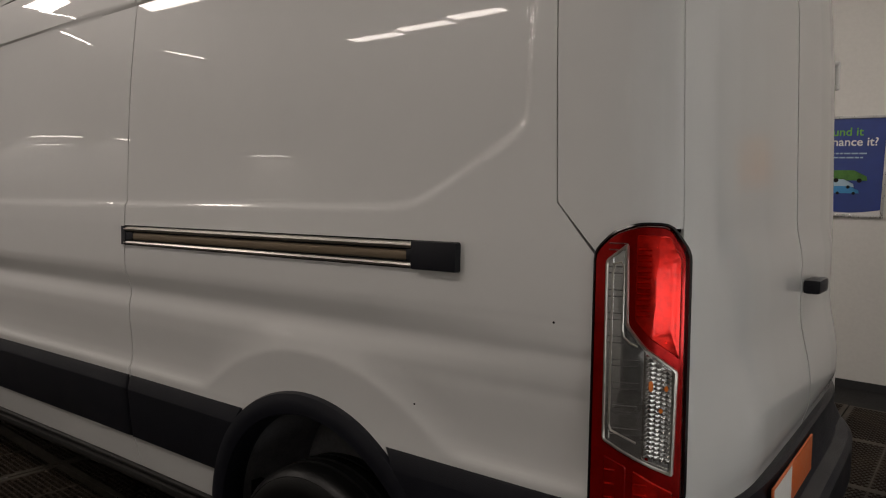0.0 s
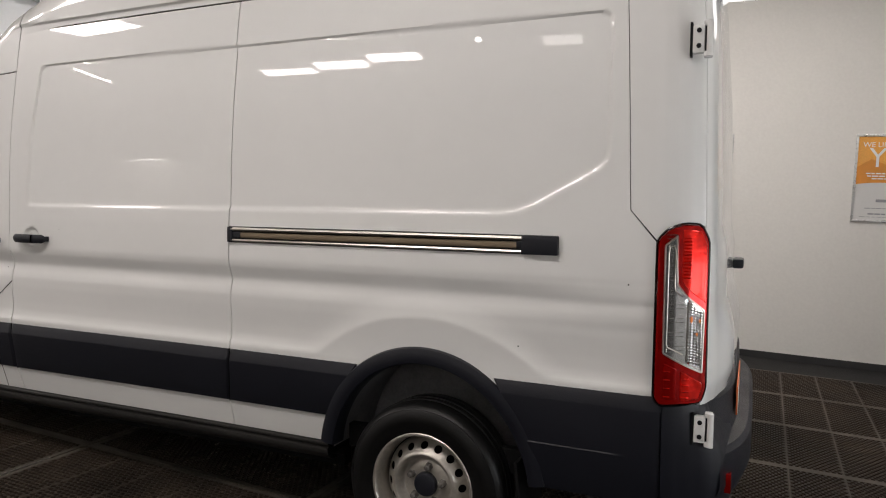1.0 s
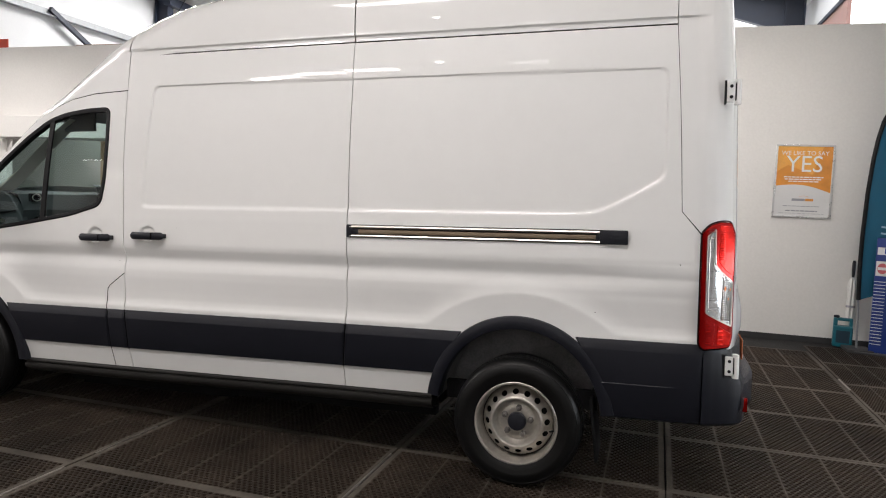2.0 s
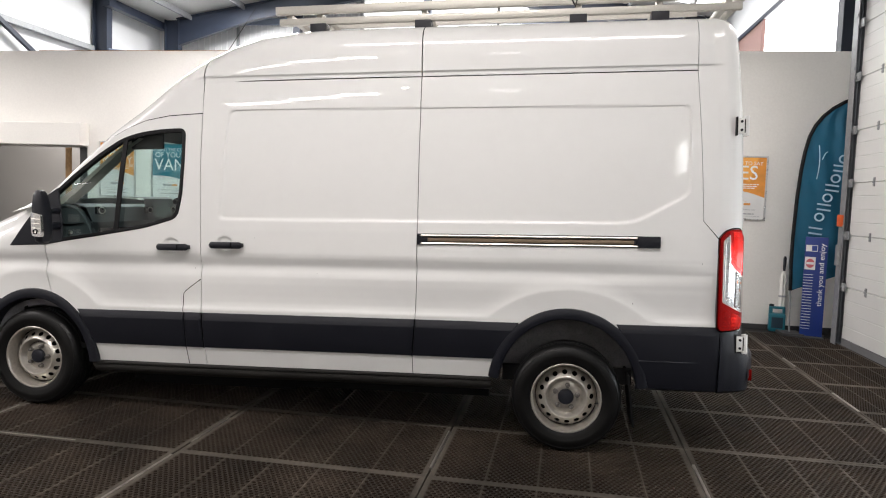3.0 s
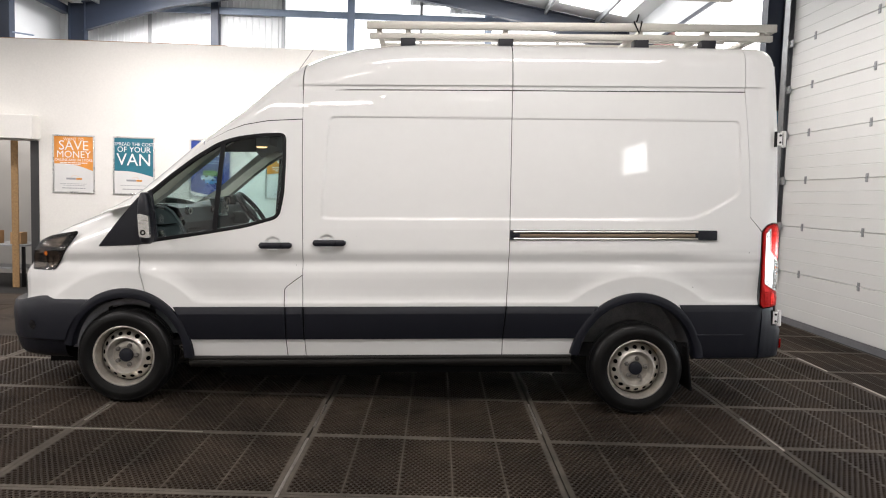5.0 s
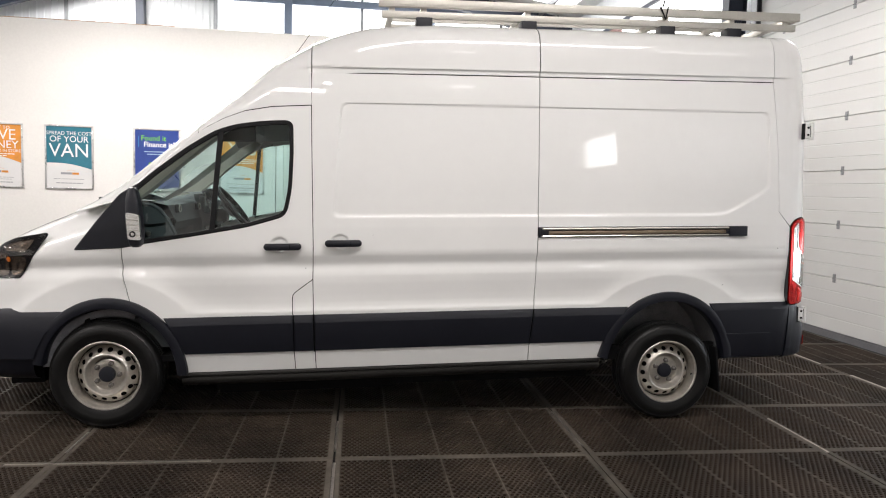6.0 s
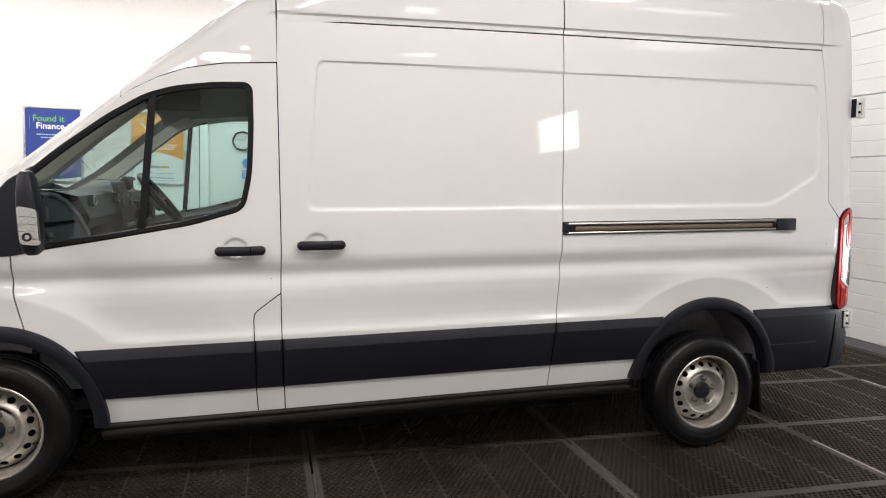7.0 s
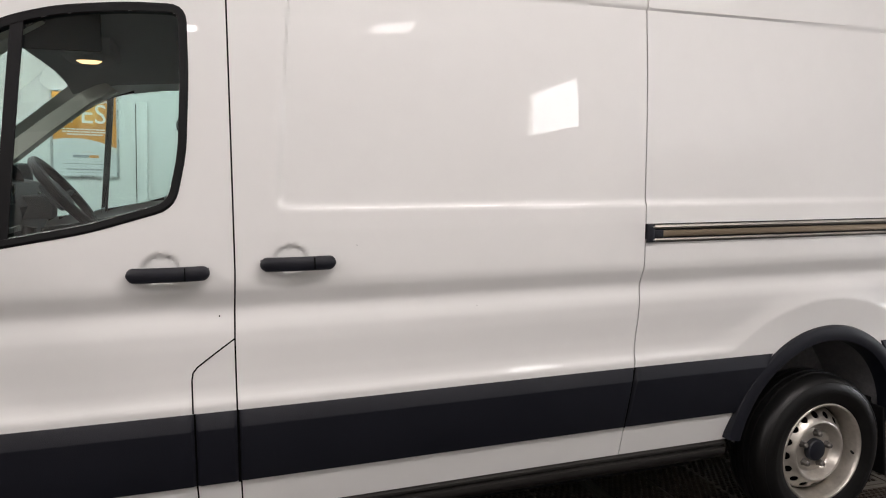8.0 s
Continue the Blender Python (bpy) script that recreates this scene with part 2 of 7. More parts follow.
def rounded(points, r=0.03, n=5):
    """A polygon with its corners rounded."""
    out, count = [], len(points)
    for i, p in enumerate(points):
        p, a, b = Vector(p), Vector(points[i - 1]), Vector(points[(i + 1) % count])
        da, db = a - p, b - p
        k = min(r, da.length * 0.45, db.length * 0.45)
        s, e = p + da.normalized() * k, p + db.normalized() * k
        for j in range(n + 1):
            t = j / n
            out.append((s * (1 - t) ** 2 + p * 2 * t * (1 - t) + e * t * t).to_tuple())
    return out


def inset(points, d):
    """A closed outline moved inwards by d (outwards where d is negative)."""
    count = len(points)
    area = sum(points[i][0] * points[(i + 1) % count][1] - points[(i + 1) % count][0] * points[i][1] for i in range(count))
    sign = 1 if area > 0 else -1
    out = []
    for i in range(count):
        a, p, b = Vector(points[i - 1]), Vector(points[i]), Vector(points[(i + 1) % count])
        t = (b - a).normalized()
        out.append((p + Vector((-t.y, t.x)) * d * sign).to_tuple())
    return out


def dense(points, step):
    out, count = [], len(points)
    for i in range(count):
        a, b = Vector(points[i]), Vector(points[(i + 1) % count])
        k = max(1, int((b - a).length / step))
        out += [(a + (b - a) * j / k).to_tuple() for j in range(k)]
    return out


def ring_sheet(bm, outer, inner, fn, rows=2):
    """A band between two outlines of equal count, laid on a surface by fn(a, b)."""
    loops = []
    for k in range(rows + 1):
        t = k / rows
        loops.append([fn(lerp(o[0], i[0], t), lerp(o[1], i[1], t)) for o, i in zip(outer, inner)])
    return loft(bm, loops, closed=True)


def fill_sheet(bm, outline, fn, rows=6):
    """A filled outline laid on a surface by fn(a, b): rings towards its middle."""
    cx, cz = np.mean(np.array(outline), 0)
    mid = [(lerp(p[0], cx, 0.97), lerp(p[1], cz, 0.97)) for p in outline]
    vs = ring_sheet(bm, outline, mid, fn, rows)
    bm.faces.new(vs[-1])
    return vs


def text_mesh(body, size, align="CENTER", bold=0.0):
    """Letters as flat mesh data, in the xy plane, from the built-in font."""
    cu = bpy.data.curves.new("letters", "FONT")
    cu.body, cu.size, cu.align_x, cu.align_y, cu.fill_mode = body, size, align, "CENTER", "FRONT"
    cu.resolution_u, cu.offset = 3, bold * size
    tmp = new("letters", cu)
    bpy.context.view_layer.update()
    me = bpy.data.meshes.new_from_object(tmp.evaluated_get(bpy.context.evaluated_depsgraph_get()))
    bpy.data.objects.remove(tmp)
    bpy.data.curves.remove(cu)
    return me


def lettering(body, size, place, parent, material, wide=1.0, align="CENTER", bold=0.0):
    """Letters standing on a wall that faces -y, place is (x, y, z) in the parent."""
    me = text_mesh(body, size, align, bold)
    me.materials.append(material)
    ob = new("lettering", me)
    ob.parent = parent
    ob.matrix_local = pose(*place, 90) @ Matrix.Diagonal((wide, 1, 1, 1))
    return tagged(ob, "the words " + body.lower())

# ---- the hall ----
WALL_Y, DOOR_X = 4.535, 3.35
HALL_L, HALL_R, HALL_B, GABLE_Y = -12.05, 3.95, -9.5, 14.2
APEX_X, APEX_Z, EAVE_Z, EAVE_L = -4.05, 7.75, 6.35, -12.15


def roof_z(x):
    return lerp(APEX_Z, EAVE_Z, (x - APEX_X) / (HALL_R + 0.2 - APEX_X)) if x > APEX_X else max(lerp(APEX_Z, EAVE_Z, (APEX_X - x) / (APEX_X - EAVE_L)), EAVE_Z)


def build_hall():
    structure("floor", boxes((-12.4, 5.2, -10, 14.5, -0.3, -0.022)), CONCRETE, "near-black concrete slab under rubber matting")
    # white partition with the posters; an opening to an office at its end
    bm = boxes((-7.36, 3.585, WALL_Y, WALL_Y + 0.1, 0.05, 3.68), (HALL_L, -7.36, WALL_Y, WALL_Y + 0.1, 2.2, 3.68), (HALL_L, -9.6, WALL_Y, WALL_Y + 0.1, 0.05, 2.2))
    structure("wall_north", bm, WALL, "white painted partition wall with scuffs")
    structure("baseboard", boxes((-7.36, 3.55, WALL_Y - 0.014, WALL_Y + 0.08, -0.02, 0.05)), SKIRT, "low dark skirting")
    structure("trim", boxes((-8.2, -4.6, WALL_Y + 0.004, WALL_Y + 0.09, 3.68, 3.69)), OSB, "raw timber top edge of the partition")
    # office behind the opening
    structure("wall_office", boxes((HALL_L, -7.0, 6.4, 6.5, -0.02, 3.6), (-7.1, -7.0, WALL_Y + 0.1, 6.4, -0.02, 3.6)), OFFICE, "plain grey office wall")
    structure("ceiling_office", boxes((HALL_L, -7.0, WALL_Y + 0.1, 6.5, 3.6, 3.65)), WALL)
    bm = bmesh.new()
    box(bm, -9.7, -7.33, WALL_Y - 0.22, WALL_Y - 0.002, 2.215, 2.56, bevel=0.012)
    structure("lintel", bm, WALL, "white boxed shutter housing over the office opening")
    structure("door_post", boxes((-7.475, -7.36, WALL_Y - 0.02, WALL_Y + 0.1, -0.02, 2.2)), SKIRT, "dark steel post at the office opening")
    structure("board_strip", boxes((-7.87, -7.77, 4.70, 4.72, -0.02, 2.9)), OSB, "upright strip of strand board")
    # outer walls
    structure("wall_east", boxes((HALL_R, HALL_R + 0.1, 4.0, GABLE_Y, -0.02, 3.6), (HALL_R, HALL_R + 0.1, 4.0, GABLE_Y, 5.57, 6.5), (HALL_R, HALL_R + 0.1, 4.0, 5.1, 3.6, 5.57), (DOOR_X + 0.1, DOOR_X + 0.2, HALL_B, -3.2, -0.02, 6.5), (DOOR_X + 0.1, DOOR_X + 0.2, -3.2, 4.0, 4.42, 6.5), (DOOR_X + 0.1, HALL_R, 3.9, 4.0, -0.02, 6.5)), CLAD, "white clad side wall")
    structure("wall_red", boxes((HALL_R + 0.01, HALL_R + 0.08, 10.25, GABLE_Y, 3.6, 5.57)), surf("faded_red_sheet", (0.29, 0.165, 0.145), rough=0.6, var=0.25, scale=3), "faded red sheeting beside the high window")
    structure("eave_trim", boxes((HALL_R - 0.03, HALL_R - 0.003, 4.0, GABLE_Y, 5.53, 5.61)), STEEL_BLUE, "dark rail over the high window")
    structure("wall_west", boxes((HALL_L - 0.1, HALL_L, HALL_B, GABLE_Y, -0.02, 6.5)), CLAD, "white clad side wall")
    structure("wall_south", boxes((HALL_L, 4.9, HALL_B - 0.1, HALL_B, -0.02, 7.9)), WALL)
    # gable sheeting of the far bay: upright trapezoid ribs
    bm = bmesh.new()
    xs, x = [], HALL_L
    while x < HALL_R + 0.1:
        xs += [(x, 0.0), (x + 0.12, 0.0), (x + 0.135, -0.02), (x + 0.165, -0.02)]
        x += 0.18
    loft(bm, [[(a, GABLE_Y + d, z) for a, d in xs] for z in (-0.02, 7.9)])
    loft(bm, [[(a, GABLE_Y + 0.1, z) for a, d in xs[::40] + xs[-1:]] for z in (-0.02, 7.9)])
    structure("wall_gable", bm, CLAD, "white profiled sheeting")
    # roof planes with thickness
    for name, pts in (("ceiling_east", ((APEX_X, APEX_Z), (HALL_R + 0.3, roof_z(HALL_R + 0.3)))), ("ceiling_west", ((EAVE_L, EAVE_Z), (APEX_X, APEX_Z)))):
        bm = bmesh.new()
        loft(bm, [[(x, y, z + k) for x, z in pts] for y, k in ((HALL_B - 0.1, 0), (GABLE_Y + 0.1, 0), (GABLE_Y + 0.1, 0.08), (HALL_B - 0.1, 0.08), (HALL_B - 0.1, 0))])
        structure(name, bm, ROOF_LINING, "white lined roof")
    # rooflight places are assumed; sheets and lamps added to brighten the far bay
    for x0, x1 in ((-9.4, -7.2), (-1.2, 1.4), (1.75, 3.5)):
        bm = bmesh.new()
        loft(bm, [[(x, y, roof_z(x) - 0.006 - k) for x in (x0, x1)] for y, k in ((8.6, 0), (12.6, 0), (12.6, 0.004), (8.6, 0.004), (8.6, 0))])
        structure("rooflight", bm, glow("rooflight_glow", (1.0, 1.0, 1.0), 6.0), "glowing rooflight sheet, place assumed, that brightens the far bay")
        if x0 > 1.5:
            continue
        area_lamp("rooflight_fill", (x0 + x1) / 2, 10.6, roof_z((x0 + x1) / 2) - 0.25, 2.0, 3.8, 1150 if x0 < -5 else 380, colour=(1, 0.98, 0.97))
    # translucent sheets in the far gable
    for k in range(8):
        x = -5.72 + 1.16 * k
        structure("gable_light", boxes((x, x + 1.15, GABLE_Y - 0.035, GABLE_Y - 0.03, 3.9, min(roof_z(x), roof_z(x + 1.15)) - 0.3)), glow("daylit_sheet", (1.0, 1.0, 1.0), 1.6 if k == 0 else 3.0), "translucent daylit sheet in the gable")
    # no lamp is known here: added fill that lightens the office
    area_lamp("office_fill", -8.6, 5.5, 3.55, 1.2, 0.6, 85)
    structure("office_fill_tray", boxes((-9.2, -8.0, 5.2, 5.8, 3.56, 3.6)), ALU)
    # bright window high in the corner, with sky behind it
    structure("backdrop", boxes((5.4, 5.42, 3.0, 20.0, 2.0, 8.0)), glow("overcast_sky_glow", (1, 1, 1), 5.0))
    for y in (5.13,):
        structure("window_frame", boxes((HALL_R, HALL_R + 0.08, y - 0.03, y + 0.03, 3.6, 5.57)), CLAD)


def portal(y, left, right):
    """A dark blue portal frame across the hall."""
    ob = thing("portal_frame", "dark blue painted steel portal frame carrying the roof", "steel frame")
    for x in (left, right):
        bm = bmesh.new()
        for d, w in ((-0.2, 0.03), (0.2, 0.03)):
            box(bm, x + d - w / 2, x + d + w / 2, y - 0.11, y + 0.11, -0.02, EAVE_Z + 0.1)
        box(bm, x - 0.186, x + 0.186, y - 0.012, y + 0.012, -0.02, EAVE_Z + 0.1)
        part("column", bm, STEEL_BLUE, ob, smooth=False)
    for x0, s in ((left, 1), (right, -1)):
        bm = bmesh.new()
        n = 12
        prof = [(x0 + s * 0.13 + (APEX_X - x0 - s * 0.13) * k / n) for k in range(n + 1)]
        deep = [0.46 + 0.34 * max(0.0, 1 - abs(x - x0) / 2.4) for x in prof]
        for flange in (0, 1):
            low = [[(x, yy, (roof_z(x) - 0.05 - (d if flange else 0.03))) for x, d in zip(prof, deep)] for yy in (y - 0.085, y + 0.085)]
            top = [[(x, yy, (roof_z(x) - 0.05 - (d - 0.025 if flange else 0.0))) for x, d in zip(prof, deep)] for yy in (y + 0.085, y - 0.085)]
            loft(bm, low + top + [low[0]])
        loft(bm, [[(x, yy, roof_z(x) - 0.05 - q) for x, q in zip(prof, [0.02] * (n + 1))] for yy in (y - 0.01,)] + [[(x, y - 0.01, roof_z(x) - 0.05 - d) for x, d in zip(prof, deep)]])
        part("rafter", bm, STEEL_BLUE, ob, smooth=False)
    return ob


def build_steel():
    portal(13.4, -11.15, 3.6)
    ob = thing("door_column", "dark blue steel column behind the end of the partition", "steel column", pose(3.68, 4.85, 0))
    part("column", boxes((-0.15, -0.13, -0.1, 0.1, -0.022, 6.4), (0.13, 0.15, -0.1, 0.1, -0.022, 6.4), (-0.13, 0.13, -0.01, 0.01, -0.022, 6.4)), STEEL_BLUE, ob, smooth=False)
    ob = thing("gable_posts", "dark blue posts and galvanised rails against white gable sheeting", "steel frame")
    for x, m in ((-7.65, STEEL_BLUE), (-3.87, PALE_STEEL), (0.0, PALE_STEEL)):
        part("post", boxes((x - 0.1, x + 0.1, GABLE_Y - 0.30, GABLE_Y - 0.05, -0.02, roof_z(x) - 0.02)), m, ob, smooth=False)
    for x in (-9.52, -5.79, -1.9, 2.0):
        part("sheet_joint", boxes((x - 0.04, x + 0.04, GABLE_Y - 0.10, GABLE_Y - 0.04, -0.02, roof_z(x) - 0.02)), GALV, ob, smooth=False)
    for z in (6.555,):
        bm = boxes((HALL_L, HALL_R, GABLE_Y - 0.2, GABLE_Y - 0.19, z - 0.09, z + 0.09), (HALL_L, HALL_R, GABLE_Y - 0.19, GABLE_Y - 0.12, z + 0.08, z + 0.09), (HALL_L, HALL_R, GABLE_Y - 0.19, GABLE_Y - 0.12, z - 0.09, z - 0.08))
        part("rail", bm, PALE_STEEL, ob, smooth=False)
    ob = thing("side_column", "dark blue steel column with rails and a diagonal brace on the side wall", "steel frame")
    x, y = -11.78, 11.13
    part("column", boxes((x - 0.2, x - 0.17, y - 0.11, y + 0.11, -0.022, 6.42), (x + 0.17, x + 0.2, y - 0.11, y + 0.11, -0.022, 6.42), (x - 0.17, x + 0.17, y - 0.012, y + 0.012, -0.022, 6.42)), STEEL_BLUE, ob, smooth=False)
    part("side_rail", boxes((-11.98, -11.90, 4.7, 11.0, 5.06, 5.20), (-11.90, -11.84, 4.7, 11.0, 5.06, 5.075)), GALV, ob, smooth=False)
    bm = bmesh.new()
    beam(bm, (-11.86, 7.6, 5.2), (-11.86, 9.6, 4.2), 0.08, 0.1)
    part("brace", bm, STEEL_BLUE, ob, smooth=False)
    part("eave_beam", boxes((-11.62, -11.42, 10.9, 13.5, 6.18, 6.38)), STEEL_BLUE, ob, smooth=False)
    bm = bmesh.new()
    tube(bm, [(-11.5, 11.0, 5.12), (-11.0, 11.0, 5.06)], 0.02, 8)
    part("conduit", bm, PALE_STEEL, ob)
    # purlins under the roof
    for x in (-10.6, -9.0, -7.0, -5.5, -2.7, -1.3, 1.5, 2.9):
        bm = bmesh.new()
        z = roof_z(x) - 0.09
        box(bm, x - 0.03, x + 0.03, 6.0, GABLE_Y - 0.05, z - 0.08, z + 0.08)
        structure("purlin", bm, GALV, "galvanised roof purlin")


def panel_lights():
    for (x, y, z, sx, sy), w in zip(PANELS, LAMP_WATTS):
        ob = thing("ceiling_light", "hung flat white panel, from the list of lamps and added fill", "light", pose(x, y, z), group="ceiling lights")
        part("frame", boxes((-sx / 2 - 0.03, sx / 2 + 0.03, -sy / 2 - 0.03, sy / 2 + 0.03, 0.004, 0.05)), ALU, ob, smooth=False)
        for dx in (-sx / 2 + 0.06, sx / 2 - 0.06):
            bm = bmesh.new()
            tube(bm, [(dx, 0, 0.045), (dx, 0, roof_z(x) - z + 0.02)], 0.004, 6)
            part("hanger", bm, GALV, ob)
        area_lamp("panel_lamp", x, y, z - 0.002, sx, sy, w)


# fill glow for the added panes of the overhead door
DOOR_FILL = glow("door_fill_glow", (0.88, 0.94, 1.0), 15.0)


def sectional_door():
    """White insulated overhead door in its steel tracks."""
    ob = thing("sectional_door", "closed white ribbed insulated overhead door in steel tracks", "garage door", pose(DOOR_X, 0, 0))
    y0, y1, h = -3.1, 3.58, 0.619
    bm = bmesh.new()
    prof = []
    for k in range(4):
        z = k * h / 4
        prof += [(0.004, z + 0.002), (0.0, z + 0.008), (0.0, z + h / 4 - 0.006), (0.004, z + h / 4 - 0.0005)]
    prof[0], prof[-1] = (0.016, 0.001), (0.016, h - 0.001)
    rows = [[(d, y, z) for d, z in prof] for y in (y0, y1)]
    loft(bm, rows)
    for r, y in zip(rows, (y0, y1)):
        loft(bm, [r, [(0.045, p[1], p[2]) for p in r]])
    loft(bm, [[(0.045, y, z) for z in (0, h)] for y in (y0, y1)])
    first = part("panel", bm, DOOR_WHITE, ob, smooth=False)
    first.matrix_local = pose(0, 0, 0.08)
    me = first.data
    for k in range(1, 7):
        p = new("panel", me)
        p.parent = ob
        p.matrix_local = pose(0, 0, 0.08 + k * h)
    # unseen glowing panes added to the second section to light the rear doors
    for k in range(4):
        y = -2.75 + 0.68 * k
        bm = bmesh.new()
        for a, b, c, d in ((y - 0.03, y + 0.63, 0.78, 0.81), (y - 0.03, y + 0.63, 1.23, 1.26), (y - 0.03, y, 0.81, 1.23), (y + 0.60, y + 0.63, 0.81, 1.23)):
            box(bm, -0.012, 0.001, a, b, c, d)
        fill_frame = part("window_frame", bm, GREY_SEAL, ob, "grey frame of an added glowing pane", smooth=False)
        part("pane", boxes((-0.006, -0.002, y, y + 0.60, 0.81, 1.23)), DOOR_FILL, fill_frame, "added glowing pane that lights the van's rear doors", smooth=False)
    # hinges at each joint
    bm = bmesh.new()
    box(bm, -0.006, 0.002, -0.022, 0.022, 0.006, 0.05, bevel=0.002)
    box(bm, -0.006, 0.002, -0.022, 0.022, -0.05, -0.006, bevel=0.002)
    tube(bm, [(-0.008, -0.022, 0), (-0.008, 0.022, 0)], 0.008, 8)
    for yy in (-0.012, 0.012):
        for zz in (-0.03, 0.03):
            tube(bm, [(-0.004, yy, zz), (-0.011, yy, zz)], 0.005, 6)
    hinge = mesh_of("hinge", bm, GALV)
    for k in range(1, 7):
        for y in (3.03, 1.76, 0.49, -0.78, -2.05):
            o = new("hinge", hinge)
            o.parent = ob
            o.matrix_local = pose(-0.002, y, 0.08 + k * h)
    part("bottom_rail", boxes((-0.006, 0.05, y0, y1, 0.0, 0.079)), GREY_SEAL, ob, "grey rubber seal", smooth=False)
    # track with rollers
    tr = thing("door_track", "grey steel roller track bolted beside the overhead door", "door track", pose(DOOR_X, 3.65, 0))
    part("angle", boxes((-0.07, -0.062, -0.06, 0.08, -0.02, 4.6), (-0.062, 0.06, 0.06, 0.068, -0.02, 4.6)), GALV, tr, smooth=False)
    bm = bmesh.new()
    for a, b in (((-0.03, -0.05), (-0.03, 0.03)), ((-0.03, 0.03), (0.01, 0.03)), ((0.01, 0.03), (0.01, -0.05))):
        box(bm, min(a[0], b[0]) - 0.0015, max(a[0], b[0]) + 0.0015, min(a[1], b[1]) - 0.0015, max(a[1], b[1]) + 0.0015, 0.02, 4.6)
    part("channel", bm, surf("dark_track_steel", (0.20, 0.21, 0.23), rough=0.5, metal=0.3, var=0.3), tr, smooth=False)
    for k in range(1, 7):
        z = 0.08 + k * h
        bm = bmesh.new()
        box(bm, -0.05, -0.035, -0.16, -0.04, z - 0.05, z + 0.05, bevel=0.004)
        tube(bm, [(-0.06, -0.06, z), (-0.02, -0.06, z)], 0.024, 12)
        box(bm, -0.078, -0.07, -0.05, 0.05, z + 0.08, z + 0.12)
        part("roller_bracket", bm, GALV, tr)
    part("limit_switch", boxes((-0.12, -0.071, -0.05, 0.02, 1.42, 1.56), bevel=0.006), surf("orange_plastic", (0.75, 0.13, 0.03), rough=0.4), tr, "orange plastic box")
    part("junction_box", boxes((-0.11, -0.071, -0.04, 0.03, 0.95, 1.2), bevel=0.006), GALV, tr)


build_hall()
build_steel()
panel_lights()
sectional_door()

# a window behind the walk, in the side of a stub wall
structure("wall_stub", boxes((1.62, 1.72, -9.5, -7.55, -0.02, 4.7), (1.62, 1.72, -6.08, -5.4, -0.02, 4.7), (1.62, 1.72, -7.55, -6.08, -0.02, 2.56), (1.62, 1.72, -7.55, -6.08, 3.5, 4.7)), WALL)
# unseen dark panel, added to darken what the tail lamp reflects
structure("wall_dark_panel", boxes((DOOR_X + 0.07, DOOR_X + 0.096, HALL_B, -4.6, -0.02, 2.2)), OFFICE_DARK, "unseen dark panel added for the tail lamp to reflect")
structure("window_pane", boxes((1.70, 1.71, -7.55, -6.08, 2.56, 3.5)), glow("bright_daylight_pane", (1, 1, 1), 13.5), "bright daylit window")


def spot_lamp(x, y, z):
    ob = thing("spot_lamp", "small bright round spotlight hung from the roof", "light", pose(x, y, z), group="spotlights")
    bm = bmesh.new()
    revolve(bm, [(0.0001, -0.045), (0.035, -0.035), (0.06, 0.0)], 20, axis="z")
    part("bulb", bm, SPOT_GLOW, ob, "glowing lamp face")
    bm = bmesh.new()
    revolve(bm, [(0.062, -0.004), (0.068, 0.0), (0.06, 0.09), (0.02, 0.12), (0.0001, 0.12)], 20, axis="z")
    part("shade", bm, ALU, ob)
    bm = bmesh.new()
    tube(bm, [(0, 0, 0.11), (0, 0, roof_z(x) - z + 0.02)], 0.006, 6)
    part("hanger", bm, GALV, ob)


SPOT_GLOW = glow("spotlight_face", (1.0, 0.97, 0.92), 90.0)
spot_lamp(-2.8, -7.76, 5.26)


def notice_board(x, z, w, h):
    ob = thing("notice_board", "dark framed notice board on the white wall", "board", pose(x, HALL_B + 0.002, z), group="notice boards")
    part("panel", boxes((-w / 2, w / 2, 0, 0.02, -h / 2, h / 2)), OFFICE_DARK, ob, smooth=False)
    for a, b, c, d in ((-w / 2 - 0.03, w / 2 + 0.03, h / 2, h / 2 + 0.03), (-w / 2 - 0.03, w / 2 + 0.03, -h / 2 - 0.03, -h / 2), (-w / 2 - 0.03, -w / 2, -h / 2, h / 2), (w / 2, w / 2 + 0.03, -h / 2, h / 2)):
        part("frame", boxes((a, b, 0, 0.03, c, d)), SKIRT, ob, smooth=False)


for spec in ((-10.0, 3.9, 1.1, 2.0), (-7.95, 3.55, 0.85, 1.0), (-6.5, 3.25, 0.55, 0.6), (-7.8, 2.45, 1.0, 0.36), (-5.0, 2.9, 0.9, 0.7)):
    notice_board(*spec)

# ---- the van: x runs from nose (-) to tail (+) from the rear axle, z up from the ground under it ----
RAKE, YC, YS = 1.65, 0.05, -0.98
VAN = thing("panel_van", "white long high-roof panel van with grey mouldings, parked on rubber mats", "van", pose(0, 0, 0, 0, -RAKE, 0))
RW, FW = (0.01, 0.345), (-3.7385, 0.453)

_z = np.arange(0.3, 2.6, 0.004)
